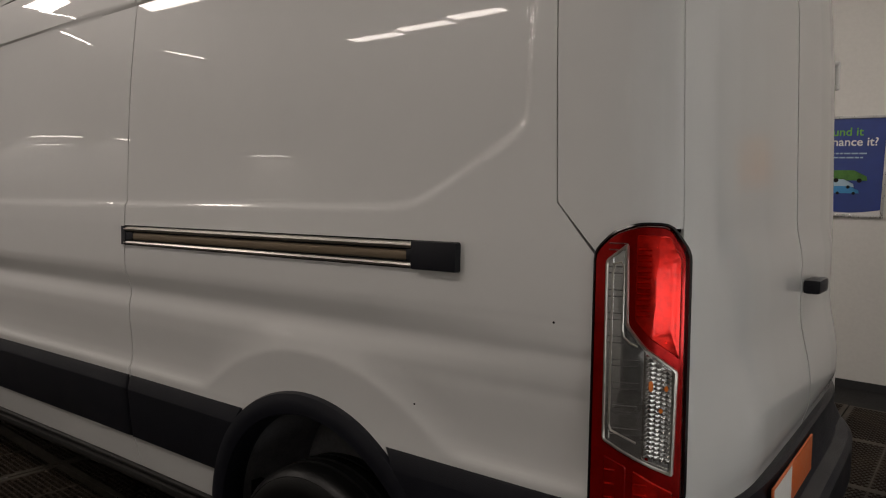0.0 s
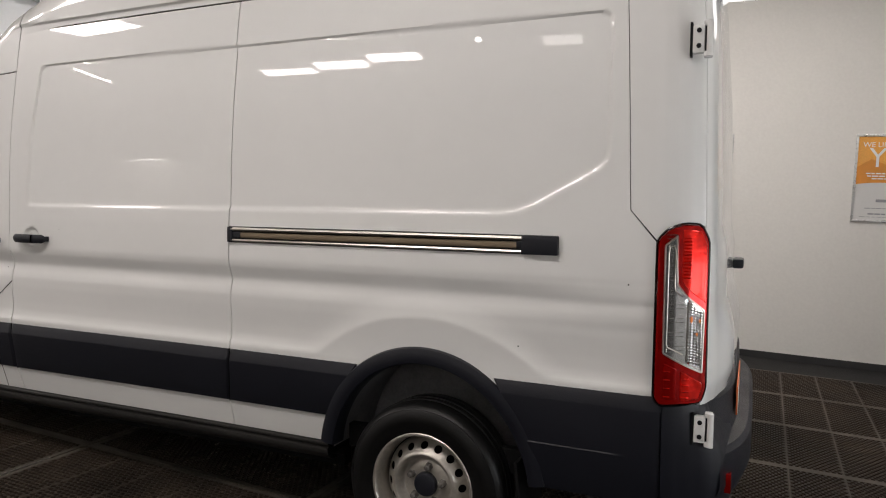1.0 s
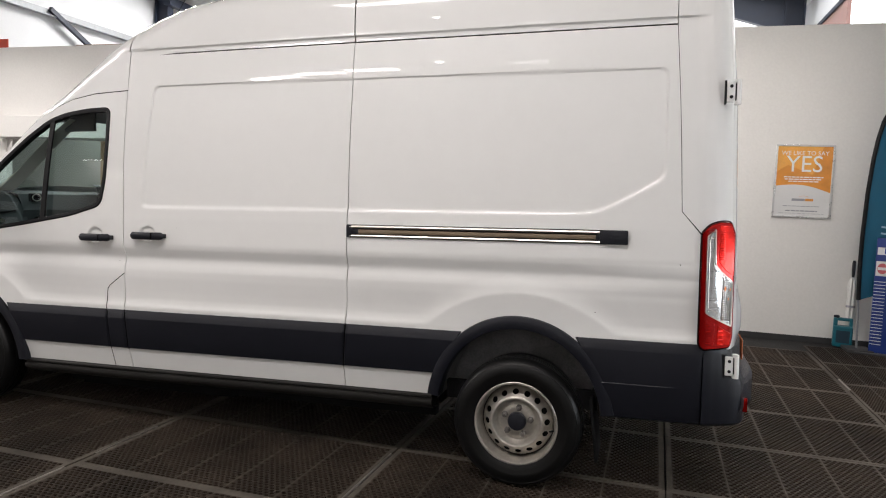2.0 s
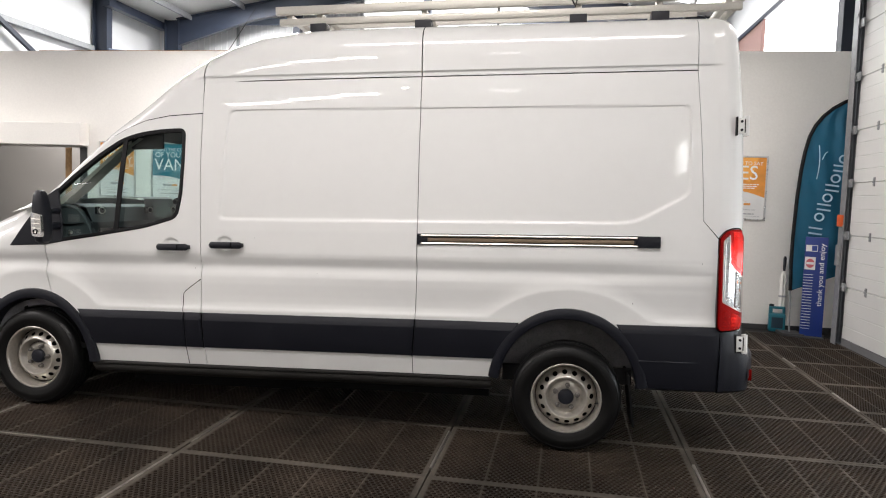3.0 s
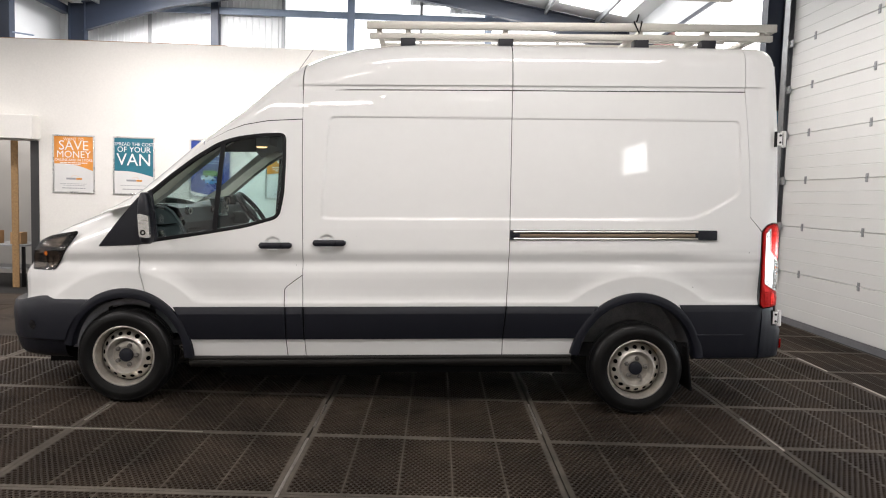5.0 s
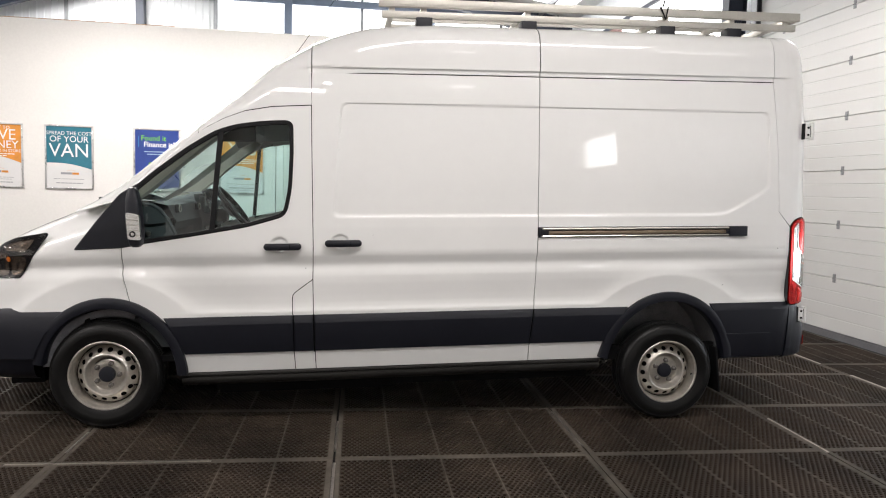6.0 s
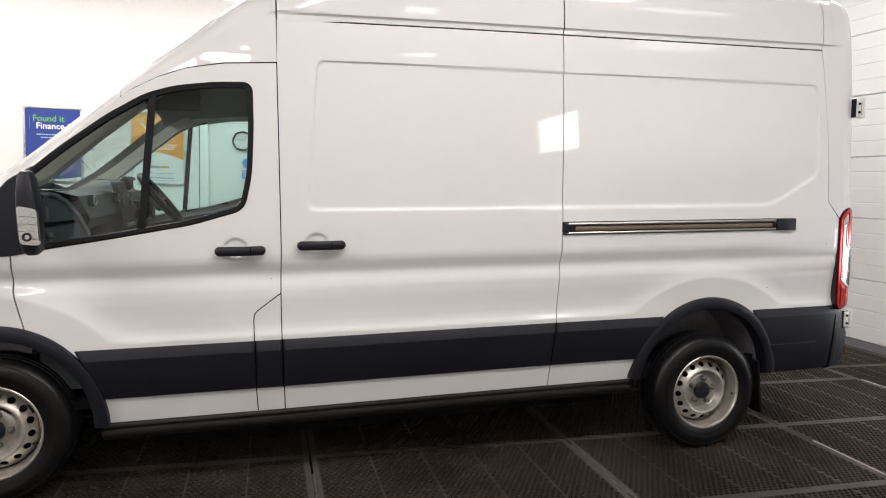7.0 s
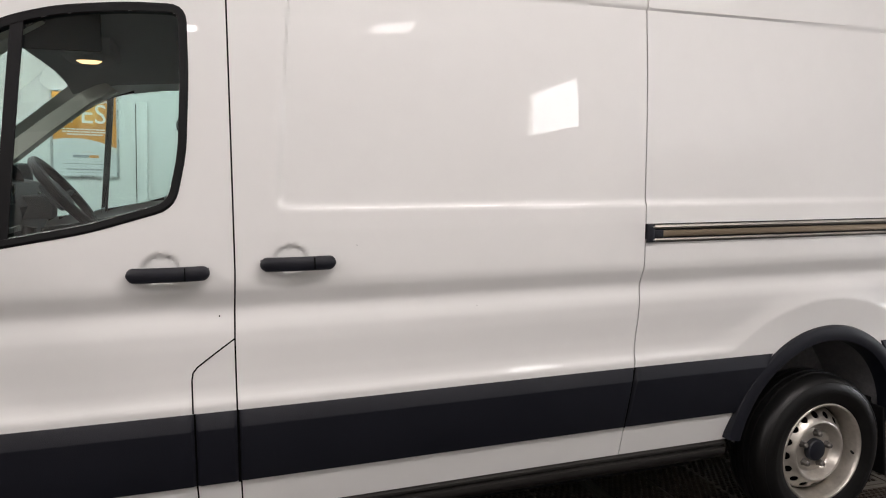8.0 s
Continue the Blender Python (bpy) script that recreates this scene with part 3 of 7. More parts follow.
_d = np.interp(_z, (0.40, 0.446, 0.571, 0.70, 0.80, 0.838, 0.846, 0.862, 0.89, 0.94, 1.02, 1.07, 1.095, 1.115, 1.133, 1.143, 1.155, 1.20, 1.225, 1.24, 1.38, 1.45, 1.80), (-0.072, -0.059, -0.027, -0.009, -0.001, 0.003, 0.0015, -0.0055, -0.0095, -0.0110, -0.0100, -0.0125, -0.0180, -0.0235, -0.0262, -0.0258, -0.0222, -0.004, 0.0, 0.0, 0.0, -0.003, -0.010))
_k = np.exp(-0.5 * (np.arange(-9, 10) / 1.1) ** 2)
_d = np.convolve(np.pad(_d, 9, mode="edge"), _k / _k.sum(), mode="valid")
# above the waist the flank leans in more and more
_lean = np.interp(_z, (1.48, 1.64, 1.72, 1.80, 1.87, 2.03, 2.08, 2.20, 2.24, 2.28, 2.32, 2.376), (0.020, 0.021, 0.031, 0.050, 0.059, 0.097, 0.096, 0.095, 0.108, 0.118, 0.129, 0.155))
_d = np.where(_z > 1.48, np.interp(1.48, _z, _d) - np.cumsum(np.where(_z > 1.48, _lean, 0)) * 0.004, _d)
NOSE = [(-3.6, 0.0), (-3.9, 0.0), (-4.05, 0.004), (-4.2, 0.018), (-4.3, 0.038), (-4.4, 0.07), (-4.5, 0.12), (-4.57, 0.175), (-4.64, 0.26), (-4.70, 0.38), (-4.745, 0.55), (-4.77, 0.75), (-4.78, 1.03)]
TAIL = [(0.78, 0.0), (0.86, 0.002), (0.91, 0.008), (0.96, 0.022), (1.0, 0.042), (1.035, 0.075), (1.058, 0.12), (1.073, 0.2), (1.081, 0.36), (1.085, 0.6), (1.086, 1.03)]
nose_in, tail_in = curve_of(NOSE), curve_of(TAIL)
RECESS = [(-2.305, 1.45), (0.40, 1.45), (0.727, 1.632), (0.722, 2.166), (-2.243, 2.184)]
BOWLS = ((-2.648, 1.272, 0.058, 0.05), (-2.262, 1.288, 0.058, 0.05))


def recess_depth(x, z):
    s = 0.0
    for i, a in enumerate(RECESS):
        b = RECESS[(i + 1) % len(RECESS)]
        dx, dz = b[0] - a[0], b[1] - a[1]
        n = math.hypot(dx, dz)
        s += math.exp(max(min(((x - a[0]) * dz - (z - a[1]) * dx) / n / 0.017, 40), -40))
    return 0.017 * math.log(s + 1e-30)


def tuck(x, z):
    """How far the lower flank draws in towards the tail."""
    return lerp(0.004, 0.024, sstep(-2.6, -0.9, x)) * sstep(1.16, 0.86, z)


def proud(x, z):
    """How far the side stands out from the plane y = YS."""
    d = float(np.interp(z, _z, _d)) - tuck(x, z)
    if 1.0 < z < 1.23:
        # the crease runs out towards the tail
        d += 0.017 * sstep(0.15, 0.95, x) * sstep(1.04, 1.13, z) * sstep(1.22, 1.15, z)
    k = sstep(1.55, 2.05, z)
    d -= 0.0085 * sstep(lerp(0.008, 0.002, k), lerp(-0.016, -0.007, k), recess_depth(x, z))
    if z > 0.6:
        for cx, cz, r in ((RW[0], 0.36, 0.703), (FW[0] + 0.01, 0.45, 0.655)):
            q = min(max((math.hypot(x - cx, (z - cz) * 1.04) - r) / 0.095, 0.0), 1.0)
            d = max(d, lerp(d, 0.002 - tuck(x, z), (1 - q) ** 2 * sstep(0.74, 0.84, z)))
    for bx, bz, rx, rz in BOWLS:
        q = math.hypot((x - bx) / rx, (z - bz) / rz)
        if q < 1:
            d -= 0.011 * sstep(1.0, 0.80, q)
    d -= 0.025 * sstep(-2.6, -3.75, x) * sstep(1.25, 2.0, z)
    d -= 0.02 * sstep(-1.2, -2.5, x) * sstep(1.5, 2.38, z)
    return d


def side(x, z, out=0.0, s=-1):
    """A point of the flank; s = 1: the far flank."""
    inw = nose_in(x) if x < -3.9 else tail_in(x) if x > 0.78 else 0.0
    return Vector((x, YC + s * (YC - YS + proud(x, z) + out - inw), z))


def along(path, k):
    pts = np.array(path)
    ln = np.r_[0, np.cumsum(np.hypot(*np.diff(pts, axis=0).T))]
    return float(np.interp(k * ln[-1], ln, pts[:, 0])), float(np.interp(k * ln[-1], ln, pts[:, 1]))


def lean(z):
    return float(np.interp(z, (1.45, 2.04, 2.376, 2.7), (0.0, -0.018, -0.045, -0.09)))


def flank_grid(bm, xl, xr, zb, zt, step=0.012, s=-1, out=0.0, hole=None, back=0.03, foot=True):
    """A panel of the flank between edge lines xl(z), xr(z) and heights zb(x), zt(x), with return edges."""
    a, b = xl(1.0), xr(1.0)
    n = max(2, int(abs(b - a) / step))
    m = max(2, int((zt((a + b) / 2) - zb((a + b) / 2)) / step))
    rows = []
    for j in range(m + 1):
        row = []
        for i in range(n + 1):
            u, v = i / n, j / m
            x0 = lerp(a, b, u)
            z = lerp(zb(x0), zt(x0), v)
            row.append(side(lerp(xl(z), xr(z), u), z, out, s))
        rows.append(row)
    loft(bm, rows)
    if hole:
        bmesh.ops.delete(bm, geom=[fc for fc in bm.faces if hole(fc.calc_center_median())], context="FACES")
    if back:
        for edge in ([rows[0]] if foot else []) + [rows[-1], [r[0] for r in rows], [r[-1] for r in rows]]:
            if not foot:
                edge = [p for p in edge if not hole(p)]
            skirt(bm, edge, (0, -s * back, 0))
    return rows


def backing(rows, s, parent, foot=True, hole=None):
    """Near-black strips behind a panel's edges: the dark of the shut gaps put into colour."""
    bm = bmesh.new()
    off = Vector((0, -s * 0.012, 0))
    runs = [(rows[-1], rows[-2]), ([r[0] for r in rows], [r[1] for r in rows]), ([r[-1] for r in rows], [r[-2] for r in rows])]
    for e, nxt in runs + ([(rows[0], rows[1])] if foot else []):
        if hole:
            e, nxt = zip(*[(p, q) for p, q in zip(e, nxt) if not hole(p)])
        loft(bm, [[p + off + (p - q).normalized() * 0.008 for p, q in zip(e, nxt)], [p + off - (p - q).normalized() * 0.01 for p, q in zip(e, nxt)]])
    part("gap_backing_strip", bm, GAP, parent)


def inside(poly):
    px, pz = np.array(poly).T

    def test(p):
        x, z = p[0], p[2]
        c, j = False, len(px) - 1
        for i in range(len(px)):
            if (pz[i] > z) != (pz[j] > z) and x < (px[j] - px[i]) * (z - pz[i]) / (pz[j] - pz[i]) + px[i]:
                c = not c
            j = i
        return c

    return test


def arch_r(t, base, more):
    return base + more * max(math.sin(t), 0.0) ** 2


seam_door = curve_of([(0.4, -2.428), (0.81, -2.44), (1.05, -2.44), (1.26, -2.434), (2.2, -2.434), (2.4, -2.430)])
seam_mid = curve_of([(0.4, -0.988), (0.59, -0.986), (0.81, -0.964), (1.0, -0.955), (1.21, -0.948), (1.82, -0.940), (2.4, -0.930), (2.8, -0.928)])
seam_wing = curve_of([(0.45, -3.50), (0.80, -3.53), (0.93, -3.568), (1.1, -3.605), (1.27, -3.604), (1.7, -3.60)])
seam_rear = curve_of([(0.4, 0.935), (0.84, 0.91), (1.36, 0.895), (1.47, 0.803), (1.826, 0.789), (2.03, 0.779), (2.23, 0.767), (2.376, 0.758)])
door_top = curve_of([(-3.62, 1.555), (-3.5, 1.65), (-3.3, 1.83), (-3.09, 2.01), (-2.97, 2.075), (-2.846, 2.121), (-2.68, 2.15), (-2.434, 2.163)])
WINDOW = dense(rounded([(-3.60, 1.268), (-3.59, 1.585), (-3.40, 1.745), (-3.2, 1.895), (-3.03, 1.998), (-2.90, 2.038), (-2.72, 2.061), (-2.548, 2.066), (-2.548, 1.85), (-2.562, 1.62), (-2.60, 1.455), (-2.84, 1.387), (-3.2, 1.327)], 0.055), 0.03)


def in_front_arch(p):
    return math.hypot(p[0] - FW[0] - 0.03, p[2] - 0.45) < arch_r(math.atan2(p[2] - 0.45, p[0] - FW[0] - 0.03), 0.43, 0.03)


def in_rear_arch(p):
    return math.hypot(p[0] - RW[0], p[2] - 0.36) < arch_r(math.atan2(p[2] - 0.36, p[0] - RW[0]), 0.46, 0.05)


def either(a, b):
    return lambda p: a(p) or b(p)


def flush(v):
    return lambda q: v


def side_doors(s):
    """Door, flank and quarter panels of one side."""
    near = s < 0
    g, fine = 0.0026, 0.0085 if near else 0.025
    # front door with its window
    bm = bmesh.new()
    rows = flank_grid(bm, lambda z: seam_wing(z) + g, lambda z: seam_door(z) - g, flush(0.447), lambda x: door_top(x) - g, fine, s, hole=either(inside(inset(WINDOW, 0.022)), in_front_arch), foot=False)
    door = part("front_door", bm, WHITE_PAINT, VAN, "white cab door" if near else "")
    backing(rows, s, door, False, in_front_arch)
    fr = bmesh.new()
    inner = inset(WINDOW, 0.025)
    for o, i, d0, d1 in ((WINDOW, inset(WINDOW, 0.008), 0.001, 0.006), (inset(WINDOW, 0.008), inner, 0.006, 0.004), (inner, inset(WINDOW, 0.027), 0.004, -0.036)):
        loft(fr, [[side(a, b, d0, s) for a, b in o], [side(a, b, d1, s) for a, b in i]], closed=True)
    bmesh.ops.remove_doubles(fr, verts=fr.verts, dist=0.0002)
    part("window_surround", fr, BLACK_TRIM, door, "black rubber window surround")
    gl = bmesh.new()
    fill_sheet(gl, inner, lambda a, b: side(a, b, -0.008 - 0.024 * (2.1 - b) / 0.75, s), 8)
    pane = part("window_pane", gl, GLASS, door, "green-tinted side glass")
    pane.visible_shadow = False
    po = bmesh.new()
    loft(po, [[side(lerp(-2.995, -3.062, k) + dx, lerp(1.99, 1.352, k), dd, s) for dx, dd in ((-0.016, -0.01), (-0.016, 0.002), (0.016, 0.002), (0.016, -0.01))] for k in (0, 0.25, 0.5, 0.75, 1)])
    part("window_post", po, BLACK_TRIM, door)
    # sliding door
    bm = bmesh.new()
    rows = flank_grid(bm, lambda z: seam_door(z) + g, lambda z: seam_mid(z) - g, flush(0.447), flush(2.3715), fine, s)
    slide = part("sliding_door", bm, WHITE_PAINT, VAN, "white sliding load door")
    backing(rows, s, slide)
    # rear quarter
    bm = bmesh.new()
    rows = flank_grid(bm, lambda z: seam_mid(z) + g, lambda z: seam_rear(z) - 0.0015, flush(0.447), flush(2.3715), fine, s, hole=in_rear_arch, foot=False)
    quarter = part("rear_quarter_panel", bm, WHITE_PAINT, VAN)
    backing(rows, s, quarter, False, in_rear_arch)
    return door, slide, quarter


ROOF_TOP = curve_of([(-3.86, 1.52), (-3.81, 1.55), (-3.69, 1.632), (-3.34, 1.888), (-3.12, 2.056), (-2.9, 2.222), (-2.69, 2.408), (-2.56, 2.50), (-2.43, 2.575), (-2.3, 2.628), (-2.05, 2.69), (-1.84, 2.714), (-1.62, 2.722), (-0.9, 2.722), (0.5, 2.715), (0.80, 2.713), (0.90, 2.706), (0.95, 2.694), (0.99, 2.672), (1.02, 2.636), (1.038, 2.585), (1.05, 2.52), (1.057, 2.45), (1.0605, 2.40), (1.0615, 2.381)])


def section(x, start, n, m, k0, k1, count, crown):
    """The roof over x, from one flank (angle 0) to the other (180)."""
    base = side(min(x, 1.05) if x > -2.434 else x, start)
    if x > 0.78:
        base.x = x
    pts, flank = [], []
    if -3.05 < x < -2.43:
        lift = lerp(start, 2.372, sstep(-3.05, -2.434, x) ** 1.5)
        if lift > start + 0.01:
            flank = [side(x, lerp(start, lift, i / 10)) for i in range(10)]
            start, base = lift, side(x, lift)
    elif x < -2.43:
        flank = [side(x, start + 0.0001 * i) for i in range(10)] if -3.131 <= x else []
        base = side(x, start)
    w, top = YC - base.y, ROOF_TOP(x) + crown
    if -3.13 <= x < -2.43 and not flank:
        flank = [side(x, start - 0.0001 * (10 - i)) for i in range(10)]
    arc = []
    if k1 - k0 > 170:
        fs = [dz / (top - start) for dz in (0, 0.010, 0.020, 0.024, 0.028, 0.032, 0.036, 0.042, 0.055)]
        fs += [lerp(fs[-1], 0.975, i / 16) for i in range(1, 17)]
        arc = [((1 - f ** m) ** (1 / n), f) for f in fs]
        y1 = arc[-1][0]
        arc += [(y1 * (1 - i / 16), (1 - (y1 * (1 - i / 16)) ** n) ** (1 / m)) for i in range(1, 17)]
        arc += [(-a, f) for a, f in arc[-2::-1]]
    else:
        for i in range(count + 1):
            t = radians(lerp(k0, k1, i / count))
            arc.append((math.copysign(abs(math.cos(t)) ** (2 / n), math.cos(t)), abs(math.sin(t)) ** (2 / m)))
    for c, f in arc:
        zz = start + (top - start) * f
        yy = c * (w - 0.06 * (zz - start))
        step = 0.012 * sstep(2.400, 2.412, zz) * sstep(0.2, 0.9, abs(c)) * sstep(-3.3, -2.6, x)
        yy += math.copysign(step, c)
        pts.append(Vector((x, YC - yy, zz)))
    if -3.131 <= x < -2.43:
        pts = flank + pts + [Vector((p.x, 2 * YC - p.y, p.z)) for p in flank[::-1]]
    return pts


def build_roof():
    def sheet(name, xs, start, n, m, crown, k0=0, k1=180, mat=WHITE_PAINT, count=72):
        bm = bmesh.new()
        rows = [section(x, start(x), n(x), m(x), k0, k1, count, crown(x)) for x in xs]
        loft(bm, rows)
        if name == "cab_cap":
            bmesh.ops.remove_doubles(bm, verts=bm.verts, dist=0.0003)
            inner = [v for v in bm.verts if not v.is_boundary]
            for _ in range(14):
                bmesh.ops.smooth_vert(bm, verts=inner, factor=0.5, use_axis_x=True, use_axis_y=True, use_axis_z=True)
        return part(name, bm, mat, VAN, sharp=60 if name == "cab_cap" else 32)

    flat = curve_of([(-2.4, 0.05), (-1.9, 0.018), (0.8, 0.018), (1.06, 0.0)])
    body_n, body_m = curve_of([(-2.4, 5.5), (-1.8, 8.5), (0.7, 9.0), (1.06, 7.0)]), curve_of([(-2.4, 2.2), (-2.2, 3.4), (-2.0, 4.8), (-1.8, 5.8), (-1.6, 6.2), (1.06, 6.2)])
    g = 0.0034
    sheet("roof_front", np.linspace(seam_door(2.4) + g, seam_mid(2.6) - g, 60), lambda x: 2.379 - 0.018 * sstep(-2.05, -2.43, x), body_n, body_m, flat)
    sheet("roof_middle", np.linspace(seam_mid(2.6) + g, seam_rear(2.376) - 0.0019, 50), lambda x: 2.379, body_n, body_m, flat)
    # cab cap over the windscreen, pillars, glass
    cap_start = lambda x: door_top(max(x, -3.62)) + g if x > -3.62 else 1.555 - (-3.62 - x) * 0.28
    cn, cm = curve_of([(-3.86, 3.0), (-3.1, 3.8), (-2.43, 5.5)]), curve_of([(-3.86, 1.7), (-2.8, 1.9), (-2.43, 2.1)])
    crown = curve_of([(-3.86, 0.02), (-3.6, 0.05), (-3.0, 0.08), (-2.43, 0.05)])
    sheet("cab_cap", np.linspace(-3.13, seam_door(2.4) - g, 40), cap_start, cn, cm, crown)
    for a, b in ((0, 40), (140, 180)):
        sheet("windscreen_pillar", np.linspace(-3.86, -3.135, 30), cap_start, cn, cm, crown, a, b, count=16)
    gl = sheet("windscreen", np.linspace(-3.86, -3.135, 24), cap_start, cn, cm, lambda x: crown(x) - 0.006, 40.2, 139.8, SCREEN, 48)
    gl.visible_shadow = False
    tagged(gl, "tinted windscreen")


def squeeze(p):
    """The painted nose stands back behind the bumper."""
    if p.x < -4.25:
        p.x = -4.25 + (p.x + 4.25) * 0.77
    return p


def build_front():
    # wings: from the door edge round the nose
    wing_top = curve_of([(-3.60, 1.60), (-3.70, 1.575), (-3.80, 1.525), (-3.95, 1.462), (-4.1, 1.402), (-4.25, 1.335), (-4.4, 1.245), (-4.6, 1.14), (-4.78, 1.08)])

    def wing_pt(k, v, s, out=0.0):
        x, i = along(NOSE, k)
        z0 = 0.60
        z = lerp(z0, wing_top(x) - 0.004, v)
        if k < 0.25:
            x += (seam_wing(z) - 0.0034 + 3.6) * (1 - k / 0.25)
        p = squeeze(side(x, z, out, s))
        roll = 0.11 * sstep(0.72, 1.0, v) ** 2
        p.y -= s * roll
        return p

    for s in (-1, 1):
        bm = bmesh.new()
        rows = [[wing_pt(i / 110, j / 70, s) for i in range(111)] for j in range(71)]
        loft(bm, rows)
        bmesh.ops.delete(bm, geom=[fc for fc in bm.faces if in_front_arch(fc.calc_center_median())], context="FACES")
        for e in ([r[0] for r in rows if r[0].z > 0.9],):
            skirt(bm, e, (0, -s * 0.03, 0))
        part("front_wing", bm, WHITE_PAINT, VAN)
    # bonnet
    bm = bmesh.new()
    rows = []
    for i in range(34):
        k = 0.10 + 0.90 * i / 33
        x, _ = along(NOSE, k)
        e = wing_pt(k, 1.0, -1)
        w = YC - e.y
        row = []
        for j in range(41):
            q = -1 + 2 * j / 40
            row.append(Vector((e.x, YC + q * w, e.z + 0.003 + 0.07 * (1 - q * q) * min(1, (1 - i / 33) * 2.2))))
        rows.append(row)
    loft(bm, rows)
    part("bonnet", bm, WHITE_PAINT, VAN)
    # scuttle between bonnet and glass
    bm = bmesh.new()
    loft(bm, [[(-3.80, y, 1.50), (-3.95, y, 1.40)] for y in np.linspace(YC - 0.85, YC + 0.85, 9)])
    part("scuttle", bm, BLACK_PLASTIC, VAN)
    # bumper
    for s in (-1, 1):
        bm = bmesh.new()
        prof = [(-0.014, 0.894), (-0.013, 0.893), (-0.012, 0.888), (-0.001, 0.870), (0.014, 0.81), (0.020, 0.74), (0.012, 0.64), (0.004, 0.578), (-0.008, 0.571), (-0.014, 0.560), (-0.030, 0.515), (-0.055, 0.470), (-0.085, 0.440), (-0.14, 0.420)]
        table = [along(NOSE, k)[0] for k in np.linspace(0, 1, 200)]
        rows = []
        for o, z in prof:
            lip = FW[0] + 0.03 - math.sqrt(max(0.47 ** 2 - (z - 0.45) ** 2, 0.0)) + 0.012
            k0 = float(np.interp(-lip, [-q for q in table], np.linspace(0, 1, 200)))
            row = []
            for i in range(51):
                x, inw = along(NOSE, lerp(k0, 1.0, i / 50))
                back = 0.23 * float(np.interp(z, (0.888, 0.893, 0.894), (0.15, 0.6, 1.05))) * min(x + 4.25, 0.0) if z > 0.88 else 0.0
                row.append(Vector((x - back, YC + s * (YC - YS + o - inw), z - 0.05 * sstep(-4.3, -4.65, x) * sstep(0.72, 0.88, z))))
            rows.append(row)
        loft(bm, rows)
        part("front_bumper", bm, BLACK_PLASTIC, VAN, "dark grey plastic bumper")
    # headlamp
    lamp = [(-4.45, 1.085), (-4.435, 1.16), (-4.395, 1.225), (-4.32, 1.288), (-4.22, 1.325), (-4.03, 1.357), (-4.115, 1.235), (-4.21, 1.085)]
    lamp = dense(rounded(lamp, 0.02, 3), 0.04)
    put = lambda o: (lambda a, b: squeeze(side(a, b, o - 0.024 * sstep(1.12, 1.38, b) ** 2)))
    bm = bmesh.new()
    fill_sheet(bm, inset(lamp, -0.006), put(0.004), 4)
    head = part("headlamp", bm, GLOSS_BLACK, VAN, "dark headlamp with chrome reflectors")
    for shape in ([(-4.43, 1.095), (-4.42, 1.17), (-4.36, 1.238), (-4.27, 1.24), (-4.285, 1.10)], [(-4.265, 1.10), (-4.25, 1.215), (-4.185, 1.22), (-4.155, 1.20), (-4.20, 1.105)], [(-4.31, 1.255), (-4.25, 1.30), (-4.10, 1.33), (-4.16, 1.245)]):
        bm = bmesh.new()
        o = dense(rounded(shape, 0.03, 3), 0.03)
        loft(bm, [[put(0.012)(a, b) for a, b in o], [put(0.006)(a, b) for a, b in inset(o, 0.02)], [put(0.009)(a, b) for a, b in inset(o, 0.034)]], closed=True)
        part("reflector", bm, BRIGHT_REFLECTOR, head, "chrome reflector")
    bm = bmesh.new()
    fill_sheet(bm, [(-4.27 + 0.016 * math.cos(t), 1.2 + 0.016 * math.sin(t)) for t in np.linspace(0, 6, 10)], put(0.016), 2)
    part("indicator_bulb", bm, AMBER, head)
    bm = bmesh.new()
    fill_sheet(bm, lamp, put(0.02), 5)
    ring_sheet(bm, inset(lamp, -0.004), lamp, put(0.02), 1)
    lens = part("lens", bm, CLEAR, head)
    lens.visible_shadow = False
    # fog lamp blank in the bumper
    bm = bmesh.new()
    fill_sheet(bm, [(-4.40 + 0.03 * math.cos(t), 0.68 + 0.035 * math.sin(t)) for t in np.linspace(0, 2 * math.pi, 17)[:-1]], lambda a, b: side(a, b, 0.034), 2)
    part("fog_lamp_cover", bm, GLOSS_BLACK, VAN)
    # black sail between wing, pillar and mirror
    bm = bmesh.new()
    tri = dense(rounded([(-3.885, 1.252), (-3.74, 1.44), (-3.605, 1.60), (-3.50, 1.665), (-3.47, 1.45), (-3.46, 1.288), (-3.605, 1.262)], 0.014, 3), 0.04)
    loft(bm, [[side(a, b, 0.0) for a, b in tri], [side(a, b, 0.009) for a, b in inset(tri, 0.006)]], closed=True)
    fill_sheet(bm, inset(tri, 0.006), lambda a, b: side(a, b, 0.009), 4)
    part("mirror_sail", bm, BLACK_PLASTIC, VAN, "black plastic triangle at the mirror")


